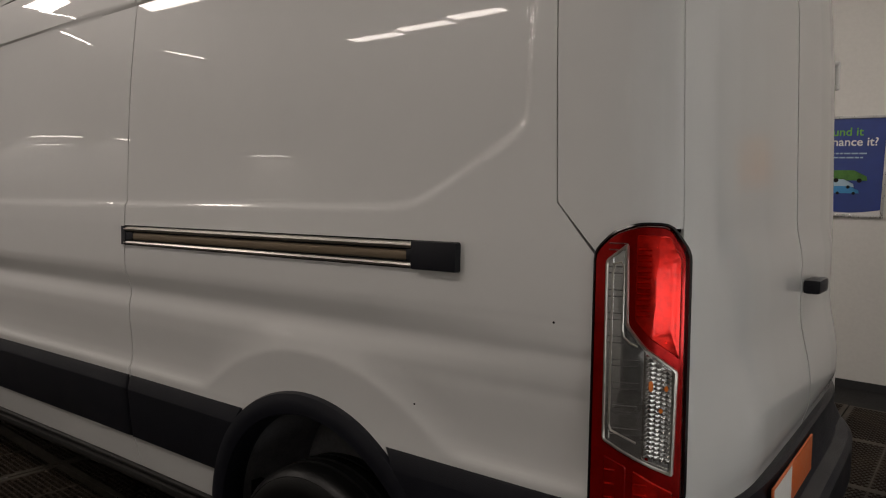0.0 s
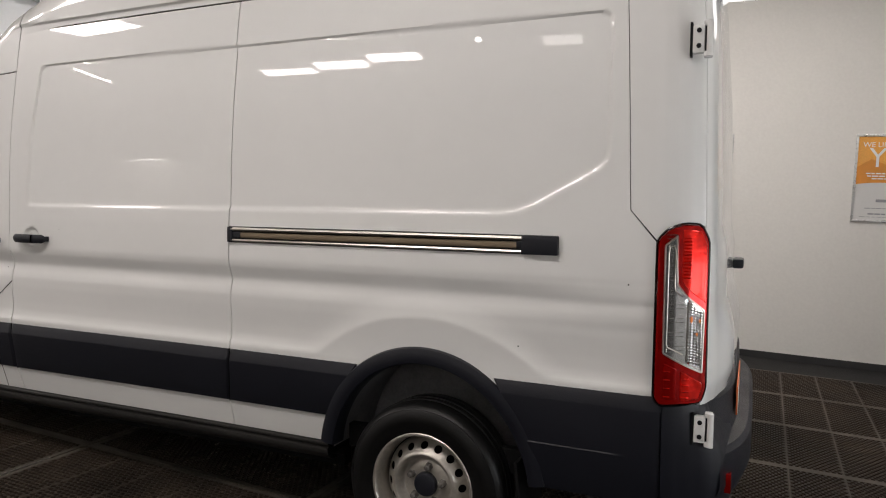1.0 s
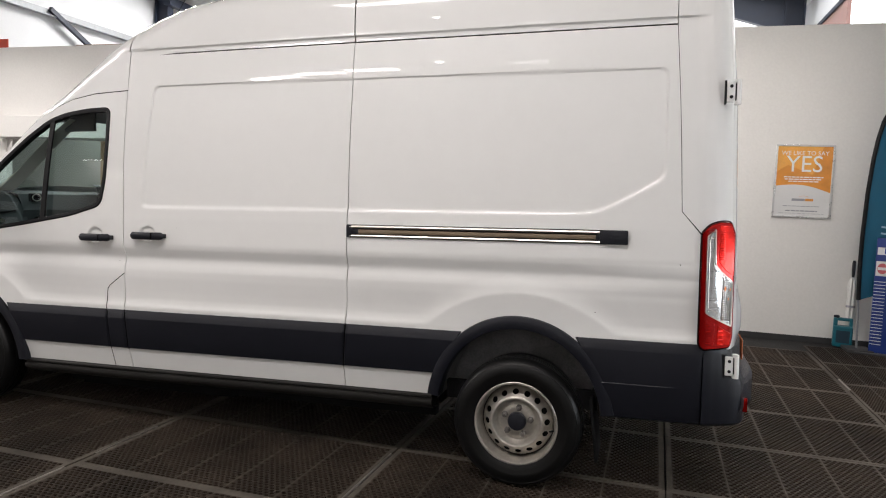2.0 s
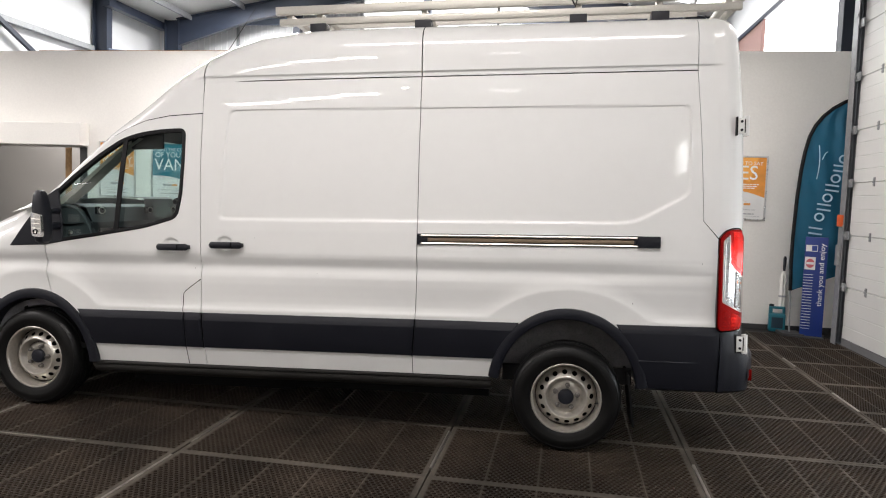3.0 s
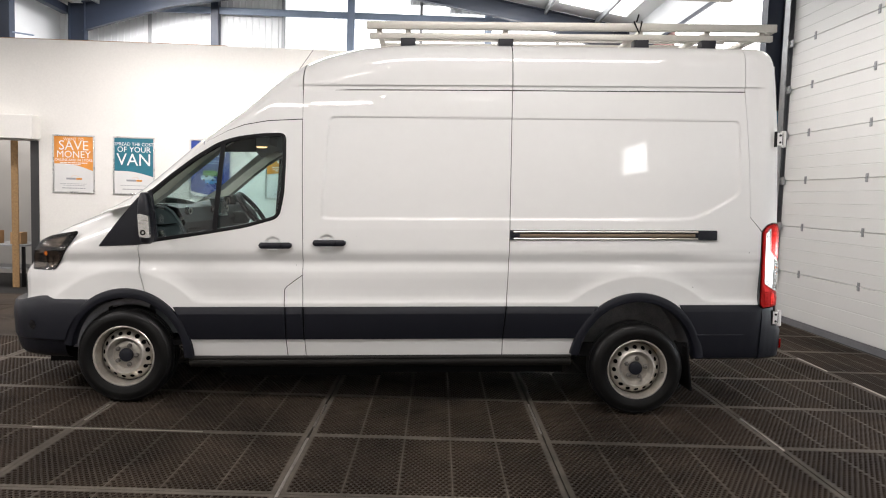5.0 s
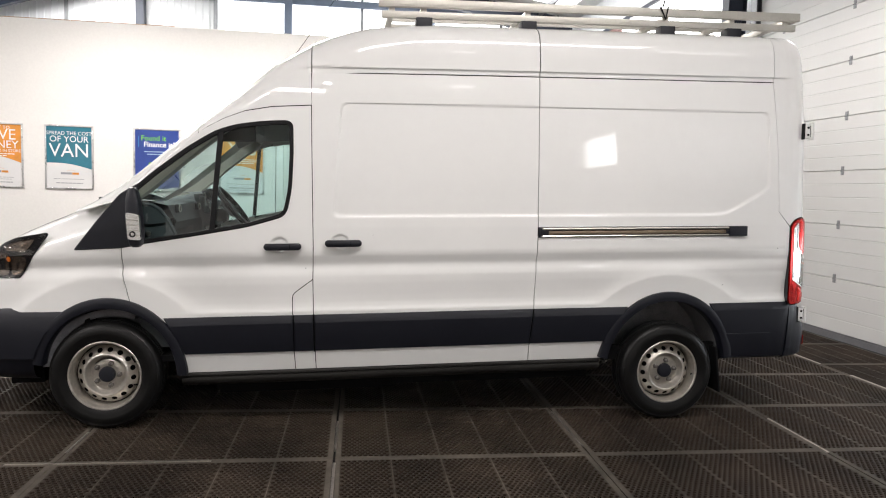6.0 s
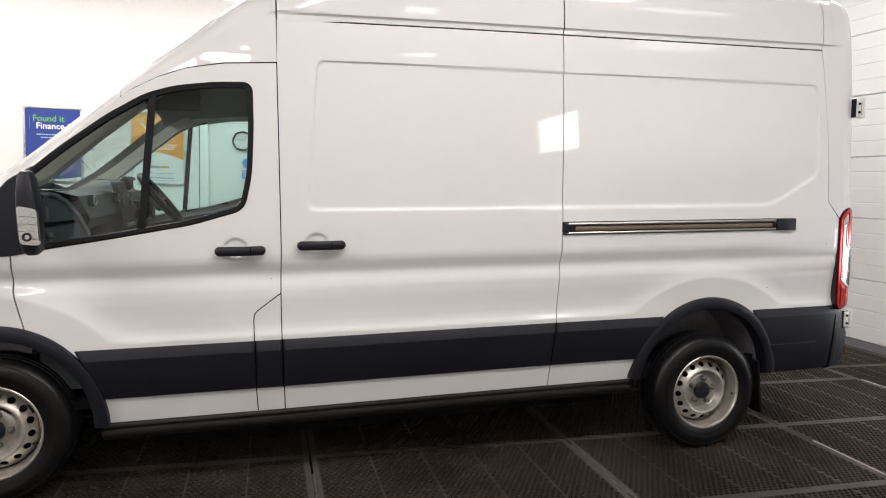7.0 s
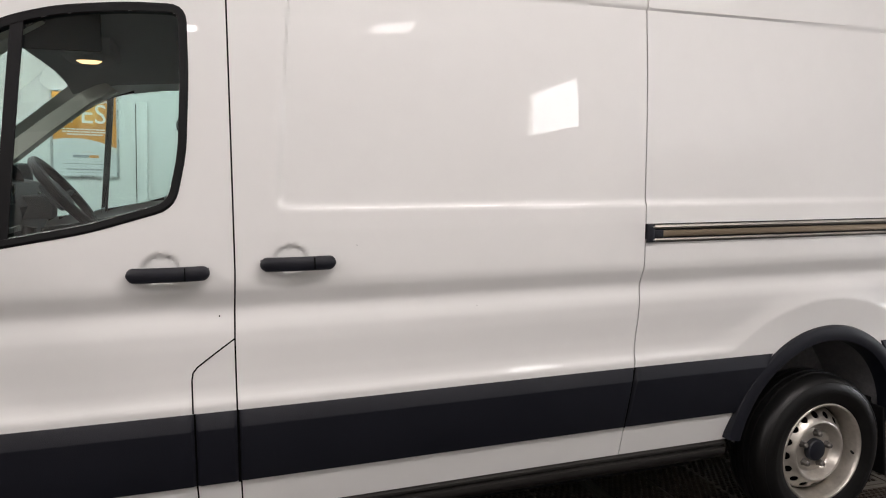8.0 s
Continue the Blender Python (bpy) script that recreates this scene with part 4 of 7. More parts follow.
def build_mouldings():
    """Grey rubbing strips and sills of the near flank, then of the far one."""
    for s in (-1, 1):
        runs = [("door_moulding", lambda z: lerp(-3.37, -3.25, (0.815 - z) / 0.245), lambda z: -2.5705), ("flap_moulding", lambda z: -2.565, lambda z: -2.442), ("sliding_door_moulding", lambda z: -2.434, lambda z: seam_mid(z) - 0.0035), ("quarter_moulding", lambda z: seam_mid(z) + 0.0035, lambda z: lerp(-0.29, -0.43, (0.815 - z) / 0.235)), ("rear_moulding", lambda z: lerp(0.31, 0.44, min((0.825 - z) / 0.25, 1)), lambda z: 0.925)]
        for name, xl, xr in runs:
            low, high = (0.571, 0.818) if name != "rear_moulding" else (0.405, 0.828)
            prof = [(-0.004, high), (0.002, high - 0.002), (0.004, high - 0.005), (0.0165, high - 0.050), (0.0175, high - 0.053), (0.0175, high - 0.056), (0.0125, low + 0.010), (0.0105, low + 0.004), (-0.006, low)]
            if name == "rear_moulding":
                prof = [(-0.004, high), (0.002, high - 0.002), (0.004, high - 0.005), (0.0165, high - 0.050), (0.0175, high - 0.055), (0.0215, 0.615), (0.0215, 0.606), (0.0255, 0.602), (0.0255, 0.597), (0.034, 0.46), (0.032, 0.425), (-0.01, low)]
            bm = bmesh.new()
            cols = [0.0, 0.004, 0.012] + [k / 24 for k in range(1, 24)] + [0.988, 0.996, 1.0]
            rows = []
            for o, z in prof:
                row = []
                for c in cols:
                    x = lerp(xl(z), xr(z), c)
                    e = min(c, 1 - c) * abs(xr(z) - xl(z))
                    base = YC - YS + float(np.interp(z, _z, _d)) - tuck(x, z) - (tail_in(x) if x > 0.78 else 0)
                    lip = 0.004 * sstep(0.75, 0.80, x) if name == "rear_moulding" and 0.59 < z < 0.604 else 0
                    row.append(Vector((x, YC + s * (base + (o - lip) * min(1.0, 0.35 + e / 0.012)), z)))
                rows.append(row)
            loft(bm, rows)
            for e in (0, -1):
                skirt(bm, [r[e] for r in rows], (0, -s * 0.03, 0))
            part(name, bm, BLACK_PLASTIC, VAN, "dark grey plastic rubbing strip")
        for x0, x1 in ((-2.5705, -2.565), (-2.442, -2.434)):
            bm = bmesh.new()
            loft(bm, [[side(x, z, 0.003, s) for z in (0.568, 0.66, 0.74, 0.819)] for x in (x0, x1)])
            part("moulding_gap", bm, GAP, VAN)
        bm = bmesh.new()
        loft(bm, [[side(seam_mid(z) + dx, z, 0.003, s) for z in (0.568, 0.66, 0.74, 0.819)] for dx in (-0.004, 0.004)])
        part("moulding_gap", bm, GAP, VAN)
        # arches
        for nm, cx, cz, b0, m0, b1, m1 in (("front_arch_moulding", FW[0] + 0.03, 0.45, 0.40, 0.03, 0.468, 0.035), ("rear_arch_moulding", RW[0], 0.36, 0.435, 0.05, 0.505, 0.052)):
            bm = bmesh.new()
            t0, t1 = (-0.02, math.pi - 0.20) if nm[0] == "f" else (0.14, math.pi - 0.20)
            rows = []
            for k in range(61):
                t = lerp(t0, t1, k / 60)
                row = []
                for q, o in ((0.0, -0.06), (0.02, 0.004), (0.10, 0.018), (0.35, 0.024), (0.7, 0.022), (0.93, 0.016), (1.0, 0.004), (1.0, -0.02)):
                    r = lerp(arch_r(t, b0, m0), arch_r(t, b1, m1), q)
                    x = cx + r * math.cos(t)
                    z = cz + r * math.sin(t)
                    row.append(Vector((x, YC + s * (YC - YS + o + float(np.interp(z, (0.30, 0.571, 0.80, 0.90), (-0.05, -0.022, 0.0, 0.0))) - tuck(x, z) - (nose_in(x) if x < -3.9 else 0)), z)))
                rows.append(row)
            loft(bm, rows)
            part(nm, bm, BLACK_PLASTIC, VAN, "dark grey plastic wheel arch")
            # liner inside
            bm = bmesh.new()
            rows = []
            for k in range(41):
                t = lerp(0.12, math.pi - 0.16, k / 40)
                r = arch_r(t, b0, m0) + 0.012
                rows.append([Vector((cx + r * math.cos(t), YC + s * yy, cz + r * math.sin(t))) for yy in (0.965, 0.93, 0.8, 0.62)])
            loft(bm, rows)
            for a, b in zip(rows, rows[1:]):
                bm.faces.new([bm.verts.new(p) for p in (a[-1], b[-1], Vector((cx, YC + s * 0.62, cz)))])
            part("wheel_arch_liner", bm, LINER, VAN)
        # sill strip
        bm = bmesh.new()
        prof = [(-0.085, 0.447), (-0.062, 0.443), (-0.052, 0.437), (-0.052, 0.429), (-0.064, 0.424), (-0.066, 0.417), (-0.050, 0.412), (-0.049, 0.398), (-0.058, 0.380), (-0.09, 0.356), (-0.18, 0.345)]
        loft(bm, [[Vector((x, YC + s * (YC - YS + o - tuck(x, z) + 0.006 * sstep(-2.0, -2.6, x)), z)) for x in np.linspace(-3.28, -0.47, 40)] for o, z in prof])
        part("sill", bm, DUSTY_PLASTIC, VAN, "black plastic sill step")
    # underbody, so that no light passes below the floor
    # the last four are unseen blocks added to darken the floor below
    for nm, b in (("underbody", (-3.25, -0.5, -0.86, 0.96, 0.36, 0.47)), ("crossmember", (-4.4, -4.2, -0.7, 0.8, 0.36, 0.55)), ("rear_floor", (0.5, 1.0, -0.86, 0.96, 0.46, 0.60)), ("axle_tunnel", (-0.5, 0.5, -0.5, 0.6, 0.55, 0.8)), ("engine_bay_floor", (-4.25, -3.25, -0.5, 0.6, 0.55, 0.8)), ("fuel_tank", (-3.1, -1.9, -0.62, 0.10, 0.22, 0.358)), ("exhaust_box", (-1.8, -0.6, -0.25, 0.75, 0.21, 0.358)), ("chassis_rail", (-3.1, -0.5, 0.78, 0.84, 0.24, 0.358)), ("chassis_rail", (-3.1, -0.5, -0.72, -0.66, 0.27, 0.358))):
        part(nm, boxes(b), DARK, VAN, smooth=False)
    for s in (-1, 1):
        bm = bmesh.new()
        loft(bm, [[Vector((FW[0] + 0.03 + r * math.cos(t), YC + s * yy, 0.45 + r * math.sin(t))) for t in np.linspace(1.2, 3.0, 20)] for r, yy in ((0.418, 0.955), (0.40, 0.935), (0.372, 0.925), (0.362, 0.80), (0.27, 0.76))])
        wing = part("inner_wing", bm, surf("grey_inner_wing", (0.24, 0.24, 0.26), rough=0.6, var=0.4, scale=14), VAN, "grey painted inner wing")
        for k in range(5):
            t = 1.5 + 0.25 * k
            bm = bmesh.new()
            tube(bm, [(FW[0] + 0.03 + 0.35 * math.cos(t), YC + s * 0.765, 0.45 + 0.35 * math.sin(t)), (FW[0] + 0.03 + 0.35 * math.cos(t), YC + s * 0.785, 0.45 + 0.35 * math.sin(t))], 0.009, 8)
            part("bolt", bm, BLACK_TRIM, wing)
    part("rear_axle", boxes((RW[0] - 0.05, RW[0] + 0.05, -0.75, 0.85, 0.29, 0.40)), DARK, VAN, smooth=False)
    for x in (0.36, -0.34):
        bm = bmesh.new()
        box(bm, x - 0.06, x + 0.06, -0.84, -0.80, 0.42, 0.52)
        part("chassis_bracket", bm, DARK, VAN, smooth=False)
    for s in (-1, 1):
        bm = bmesh.new()
        box(bm, 0.385, 0.400, YC + s * 0.84 - 0.14, YC + s * 0.84 + 0.14, 0.17, 0.50, bevel=0.006)
        bmesh.ops.rotate(bm, cent=(0.39, 0, 0.5), matrix=Matrix.Rotation(radians(-6), 3, "Y"), verts=bm.verts)
        part("mud_flap", bm, DARK, VAN, "black rubber mud flap")


def build_rear():
    g = 0.0015
    full = TAIL

    def tail_pt(k, z, s, out=0.0):
        x, inw = along(full, k)
        return Vector((x + lean(z) * sstep(0.80, 1.0, x), YC + s * (YC - YS + proud(min(x, 0.79), z) * sstep(1.06, 0.85, x) + out * sstep(1.1, 1.0, x) - inw), z))

    kk = 0.234
    swell = lambda z: 0.020 * sstep(1.44, 1.30, z) + 0.037 * sstep(1.17, 0.93, z) - 0.02 * sstep(0.88, 0.80, z)
    for s in (-1, 1):
        bm = bmesh.new()
        lo = curve_of([(0.0, 1.476), (0.02, 1.466), (0.09, 1.366), (0.097, 1.366), (0.127, 1.394), (0.165, 1.416), (kk, 1.42)])
        rows = []
        for j in range(60):
            row = []
            for i in range(26):
                k = kk * i / 25
                z = lerp(lo(k), 2.3715, j / 59)
                p = tail_pt(k, z, s)
                p.x = max(p.x + min(0, seam_rear(z) + g - 0.78) * (1 - i / 25) ** 2, seam_rear(z) + g + 0.0005 * i)
                row.append(p)
            rows.append(row)
        loft(bm, rows)
        skirt(bm, [r[-1] for r in rows], (0, -s * 0.03, 0))
        skirt(bm, [r[0] for r in rows], (0, -s * 0.03, 0))
        # roof over the tail, one sheet with the corner
        base = rows[-1] + [tail_pt(lerp(kk, 1.0, i / 34), 2.3715, s) for i in range(1, 35)]
        top, x_roof = ROOF_TOP(0.76) + 0.018, seam_rear(2.376) + g
        over = []
        fs = [dz / (top - 2.3715) for dz in (0, 0.015, 0.027, 0.031, 0.035, 0.039, 0.043, 0.05, 0.062)]
        fs += [lerp(fs[-1], 0.97, i / 16) for i in range(1, 17)]
        keeps = [(1 - f ** 6.2) ** (1 / 9.0) for f in fs]
        keeps += [keeps[-1] * (1 - i / 16) for i in range(1, 17)]
        fs += [(1 - q ** 9.0) ** (1 / 6.2) for q in keeps[len(fs):]]
        for f, keep in zip(fs, keeps):
            z = 2.3715 + (top - 2.3715) * f
            back = 1 - float(np.interp(f, (0, 0.21, 0.41, 0.6, 0.75, 0.86, 0.92, 0.955, 0.976, 1.0), (0, 0.0045, 0.0115, 0.0235, 0.0415, 0.0715, 0.1115, 0.1615, 0.24, 0.2785))) / 0.2785
            ridge = 0.012 * sstep(2.400, 2.412, z) * keep
            over.append([Vector((x_roof + (p.x - x_roof) * back, YC + (p.y - YC) * keep * (1 - 0.065 * (z - 2.3715)) + s * ridge * sstep(0.93, 0.80, p.x), z)) for p in base])
        loft(bm, over)
        skirt(bm, [r[0] for r in over[1:30]], (0, -s * 0.03, -0.02))
        bmesh.ops.remove_doubles(bm, verts=bm.verts, dist=0.0004)
        backing(rows, s, part("rear_corner_panel", bm, WHITE_PAINT, VAN))
        bm = bmesh.new()
        rows = []
        for j in range(70):
            z = lerp(0.80, 2.3715, j / 69)
            rows.append([tail_pt(lerp(kk + 0.004, 0.9945, i / 40), z, s, 0.0) + Vector((swell(z) * sstep(0.0, 0.4, i / 40), 0, 0)) for i in range(41)])
        loft(bm, rows)
        skirt(bm, [r[0] for r in rows], (-0.03, 0, 0))
        skirt(bm, [r[-1] for r in rows], (-0.03, 0, 0))
        door = part("rear_door", bm, WHITE_PAINT, VAN, "white rear load door")
        # near-black strips put the dark of the door's edge gaps into colour
        bm = bmesh.new()
        loft(bm, [[r[0] + Vector((-0.012, s * 0.012, 0)) for r in rows], [r[0] + Vector((-0.012, -s * 0.012, 0)) for r in rows]])
        part("gap_backing_strip", bm, GAP, door)
        bm = bmesh.new()
        loft(bm, [[r[-1] + Vector((-0.012, -s * 0.012, 0)) for r in rows], [r[-1] + Vector((-0.012, s * 0.012, 0)) for r in rows]])
        part("gap_backing_strip", bm, GAP, door)
        # corner bumper
        bm = bmesh.new()
        prof = [(-0.030, 0.806), (-0.018, 0.80), (-0.010, 0.76), (-0.016, 0.62), (-0.034, 0.48), (-0.046, 0.425), (-0.085, 0.403)]
        rows = []
        for o, z in prof:
            row = []
            for i in range(40):
                k = lerp(0.118, 0.62, i / 39)
                x, inw = along(full, k)
                bulge = 0.075 * sstep(0.98, 1.09, x) * sstep(0.79, 0.62, z)
                row.append(Vector((x + bulge, YC + s * (YC - YS + o - inw + bulge * 0.15), z)))
            rows.append(row)
        loft(bm, rows)
        skirt(bm, [r[0] for r in rows], (0, -s * 0.03, 0))
        part("rear_bumper_corner", bm, BLACK_PLASTIC, VAN, "dark grey plastic bumper corner")
        # lamp cluster
        shape = dense(rounded([(0.897, 1.37), (0.935, 1.408), (0.985, 1.425), (1.035, 1.424), (1.060, 1.37), (1.063, 0.86), (1.05, 0.815), (0.918, 0.806), (0.897, 0.83)], 0.016, 3), 0.03)

        def lay(o):
            def at(a, b):
                a = 0.897 + (a - 0.897) * 0.92
                return Vector((a + 0.012 * o / 0.02 * sstep(0.95, 1.05, a), YC + s * (YC - YS + o - tail_in(a) - 0.004), b))

            return at

        bm = bmesh.new()
        loft(bm, [[lay(-0.03)(a, b) for a, b in inset(shape, -0.007)], [lay(0.008)(a, b) for a, b in inset(shape, -0.007)], [lay(0.010)(a, b) for a, b in inset(shape, -0.003)], [lay(0.004)(a, b) for a, b in shape]], closed=True)
        tail = part("tail_lamp", bm, GLOSS_BLACK, VAN, "tall red and clear tail lamp with black surround")
        bm = bmesh.new()
        loft(bm, [[lay(0.0)(a, b) for a, b in shape], [lay(0.018)(a, b) for a, b in inset(shape, 0.004)]], closed=True)
        fill_sheet(bm, inset(shape, 0.004), lay(0.018), 6)
        part("red_lens", bm, RED_LENS, tail, "red ribbed lens")
        clear = dense(rounded([(0.921, 1.355), (0.968, 1.392), (0.972, 1.225), (1.0, 1.185), (1.052, 1.135), (1.050, 0.915), (0.923, 0.985)], 0.008, 2), 0.03)
        bm = bmesh.new()
        loft(bm, [[lay(0.017)(a, b) for a, b in clear], [lay(0.0225)(a, b) for a, b in inset(clear, 0.002)], [lay(0.0225)(a, b) for a, b in inset(clear, 0.005)], [lay(0.0195)(a, b) for a, b in inset(clear, 0.007)]], closed=True)
        part("lens_frame", bm, CHROME, tail)
        bm = bmesh.new()
        fill_sheet(bm, inset(clear, 0.006), lay(0.0193), 5)
        part("clear_lens", bm, SMOKED, tail, "smoked ribbed lens")
        for z in np.arange(1.0, 1.38, 0.047):
            for dz0 in (0.0, 0.013):
                bm = bmesh.new()
                zz = z + dz0
                loft(bm, [[lay(oo)(x, zz + dz) for x in (0.929, 0.942, 0.953, 0.966 if zz > 1.2 else 0.99)] for oo, dz in ((0.019, -0.0014), (0.0212, 0.0), (0.019, 0.0014))])
                part("lens_rib", bm, CLEAR_LENS, tail)
        bm = bmesh.new()
        loft(bm, [[lay(0.0192)(a, b) for a, b in ((0.936, 0.99), (0.936, 1.2), (0.936, 1.365))], [lay(0.0212)(a, b) for a, b in ((0.938, 0.99), (0.938, 1.2), (0.938, 1.368))], [lay(0.0192)(a, b) for a, b in ((0.940, 0.99), (0.940, 1.2), (0.940, 1.37))]])
        part("lens_rib", bm, CLEAR_LENS, tail)
        # looped light guide inside the lens
        bm = bmesh.new()
        guide = [(0.938, 1.02), (0.938, 1.33), (0.942, 1.348), (0.955, 1.352), (0.961, 1.34), (0.961, 1.215), (0.964, 1.20), (0.976, 1.188), (0.988, 1.182)]
        tube(bm, [lay(0.0205)(a, b) for a, b in guide], 0.0022, 6)
        tube(bm, [lay(0.0205)(a, b) for a, b in ((0.938, 1.02), (0.942, 1.008), (0.99, 0.985))], 0.0022, 6)
        part("light_guide", bm, CHROME, tail, "clear looped light guide")
        # faceted reversing and indicator block
        bm = bmesh.new()
        o = dense(rounded([(0.999, 1.178), (1.046, 1.128), (1.045, 0.93), (0.999, 0.953)], 0.006, 2), 0.03)
        loft(bm, [[lay(0.019)(a, b) for a, b in o], [lay(0.0215)(a, b) for a, b in inset(o, 0.003)]], closed=True)
        for i in range(5):
            for j in range(22):
                x0, x1 = 1.002 + 0.0084 * i, 1.0104 + 0.0084 * i
                z0, z1 = 0.958 + 0.0094 * j - 0.35 * (x0 - 1.0), 0.9674 + 0.0094 * j - 0.35 * (x0 - 1.0)
                if z1 > 1.172 - 1.0 * (x0 - 1.0):
                    continue
                tip = bm.verts.new(lay(0.026)((x0 + x1) / 2, (z0 + z1) / 2))
                ring = [bm.verts.new(lay(0.0205)(a, b)) for a, b in ((x0, z0), (x1, z0), (x1, z1), (x0, z1))]
                for k in range(4):
                    bm.faces.new((ring[k], ring[(k + 1) % 4], tip))
        part("reversing_lens", bm, CLEAR_LENS, tail, "clear faceted reversing lens", smooth=False)
        # glints of the indicator, painted as small amber discs
        for x, z, rx, rz in ((1.012, 1.105, 0.0035, 0.012), (1.034, 1.10, 0.003, 0.006), (1.027, 1.055, 0.003, 0.005)):
            bm = bmesh.new()
            fill_sheet(bm, [(x + rx * math.cos(t), z + rz * math.sin(t)) for t in np.linspace(0, 2 * math.pi, 9)[:-1]], lay(0.0262), 1)
            part("painted_indicator_glint", bm, AMBER, tail, "painted amber glint of the indicator")
        # bright stop and fog lenses with fine ribs, over the darker red moulding
        for shp, ribs in (([(0.981, 1.408), (1.035, 1.405), (1.053, 1.36), (1.054, 1.155), (1.006, 1.20), (0.981, 1.235)], 13), ([(0.985, 0.93), (1.05, 0.885), (1.05, 0.862), (1.04, 0.828), (0.985, 0.824)], 4), ([(0.928, 0.955), (0.975, 0.935), (0.975, 0.826), (0.928, 0.83)], 4)):
            o = dense(rounded(shp, 0.006, 2), 0.02)
            bm = bmesh.new()
            loft(bm, [[lay(0.017)(a, b) for a, b in o], [lay(0.0205)(a, b) for a, b in inset(o, 0.003)]], closed=True)
            fill_sheet(bm, inset(o, 0.003), lay(0.0205), 4)
            part("stop_lens", bm, STOP_LENS if shp[0][0] > 0.95 else RED_LENS, tail, "bright red ribbed stop lens")
            z0, z1 = (1.245 if ribs > 9 else min(q[1] for q in shp) + 0.012), max(q[1] for q in shp) - 0.03
            x0 = min(q[0] for q in shp) + 0.004
            for k in range(ribs):
                bm = bmesh.new()
                z = lerp(z0, z1, k / (ribs - 1))
                loft(bm, [[lay(oo)(x, z + dz) for x in (x0, x0 + 0.012, x0 + 0.022)] for oo, dz in ((0.0205, -0.0025), (0.0235, 0.0), (0.0205, 0.0025))])
                part("stop_rib", bm, STOP_LENS, tail)
        # hinges
        for z, x, yy in ((2.035, 0.998, None), (0.722, 1.040, -0.905)):
            bm = bmesh.new()
            y = YC + s * (YC - YS - tail_in(x) + 0.012 if yy is None else YC - yy)
            box(bm, x - 0.014, x + 0.024, y - 0.016, y + 0.016, z - 0.046, z + 0.046, bevel=0.006)
            box(bm, x + 0.020, x + 0.048, y - 0.014, y + 0.020, z - 0.060, z - 0.040, bevel=0.006)
            box(bm, x + 0.020, x + 0.048, y - 0.014, y + 0.020, z + 0.042, z + 0.060, bevel=0.006)
            tube(bm, [(x + 0.040, y + s * 0.010, z - 0.058), (x + 0.040, y + s * 0.010, z + 0.058)], 0.011, 12)
            hinge = part("rear_hinge", bm, WHITE_PAINT, VAN, "white painted door hinge")
            bm = bmesh.new()
            for q in (-0.024, 0.026):
                tube(bm, [(x + 0.006, y + s * 0.012, z + q), (x + 0.006, y + s * 0.022, z + q)], 0.008, 8)
            # black slips put the dark of the gaps beside the hinge into colour
            box(bm, x - 0.022, x - 0.0145, y - 0.015, y + 0.015, z - 0.055, z + 0.055)
            box(bm, x + 0.0245, x + 0.029, y - 0.012, y + 0.012, z - 0.038, z + 0.040)
            part("hinge_bolts_and_gaps", bm, BLACK_TRIM, hinge)
        if s < 0:
            bm = bmesh.new()
            box(bm, 1.105, 1.155, YC + 0.03, YC + 0.19, 1.205, 1.25, bevel=0.012)
            part("rear_handle", bm, BLACK_PLASTIC, door, "black door handle")
            bm = bmesh.new()
            box(bm, 1.152, 1.158, -0.50, 0.04, 0.675, 0.785, bevel=0.002)
            part("rear_plate", bm, surf("orange_plate", (0.80, 0.18, 0.05), rough=0.4), VAN, "orange and white show plate")
            bm = bmesh.new()
            box(bm, 1.1585, 1.1592, -0.495, -0.28, 0.68, 0.78)
            part("plate_bars", bm, WALL, VAN)
    # step bumper across the back
    bm = bmesh.new()
    prof = [(1.06, 0.806), (1.138, 0.803), (1.148, 0.795), (1.152, 0.66), (1.16, 0.648), (1.20, 0.64), (1.215, 0.62), (1.215, 0.50), (1.19, 0.44), (1.10, 0.43)]
    loft(bm, [[Vector((x - 0.10 * abs(q) ** 5, YC + q * 0.90, z)) for q in np.linspace(-1, 1, 31)] for x, z in prof])
    part("rear_step", bm, BLACK_PLASTIC, VAN, "dark ribbed plastic step bumper")
    for s in (-1, 1):
        bm = bmesh.new()
        box(bm, 1.128, 1.150, YC + s * 0.835 - 0.028, YC + s * 0.835 + 0.028, 0.475, 0.545, bevel=0.004)
        part("reflector", bm, RED_LENS, VAN, "red bumper reflector")


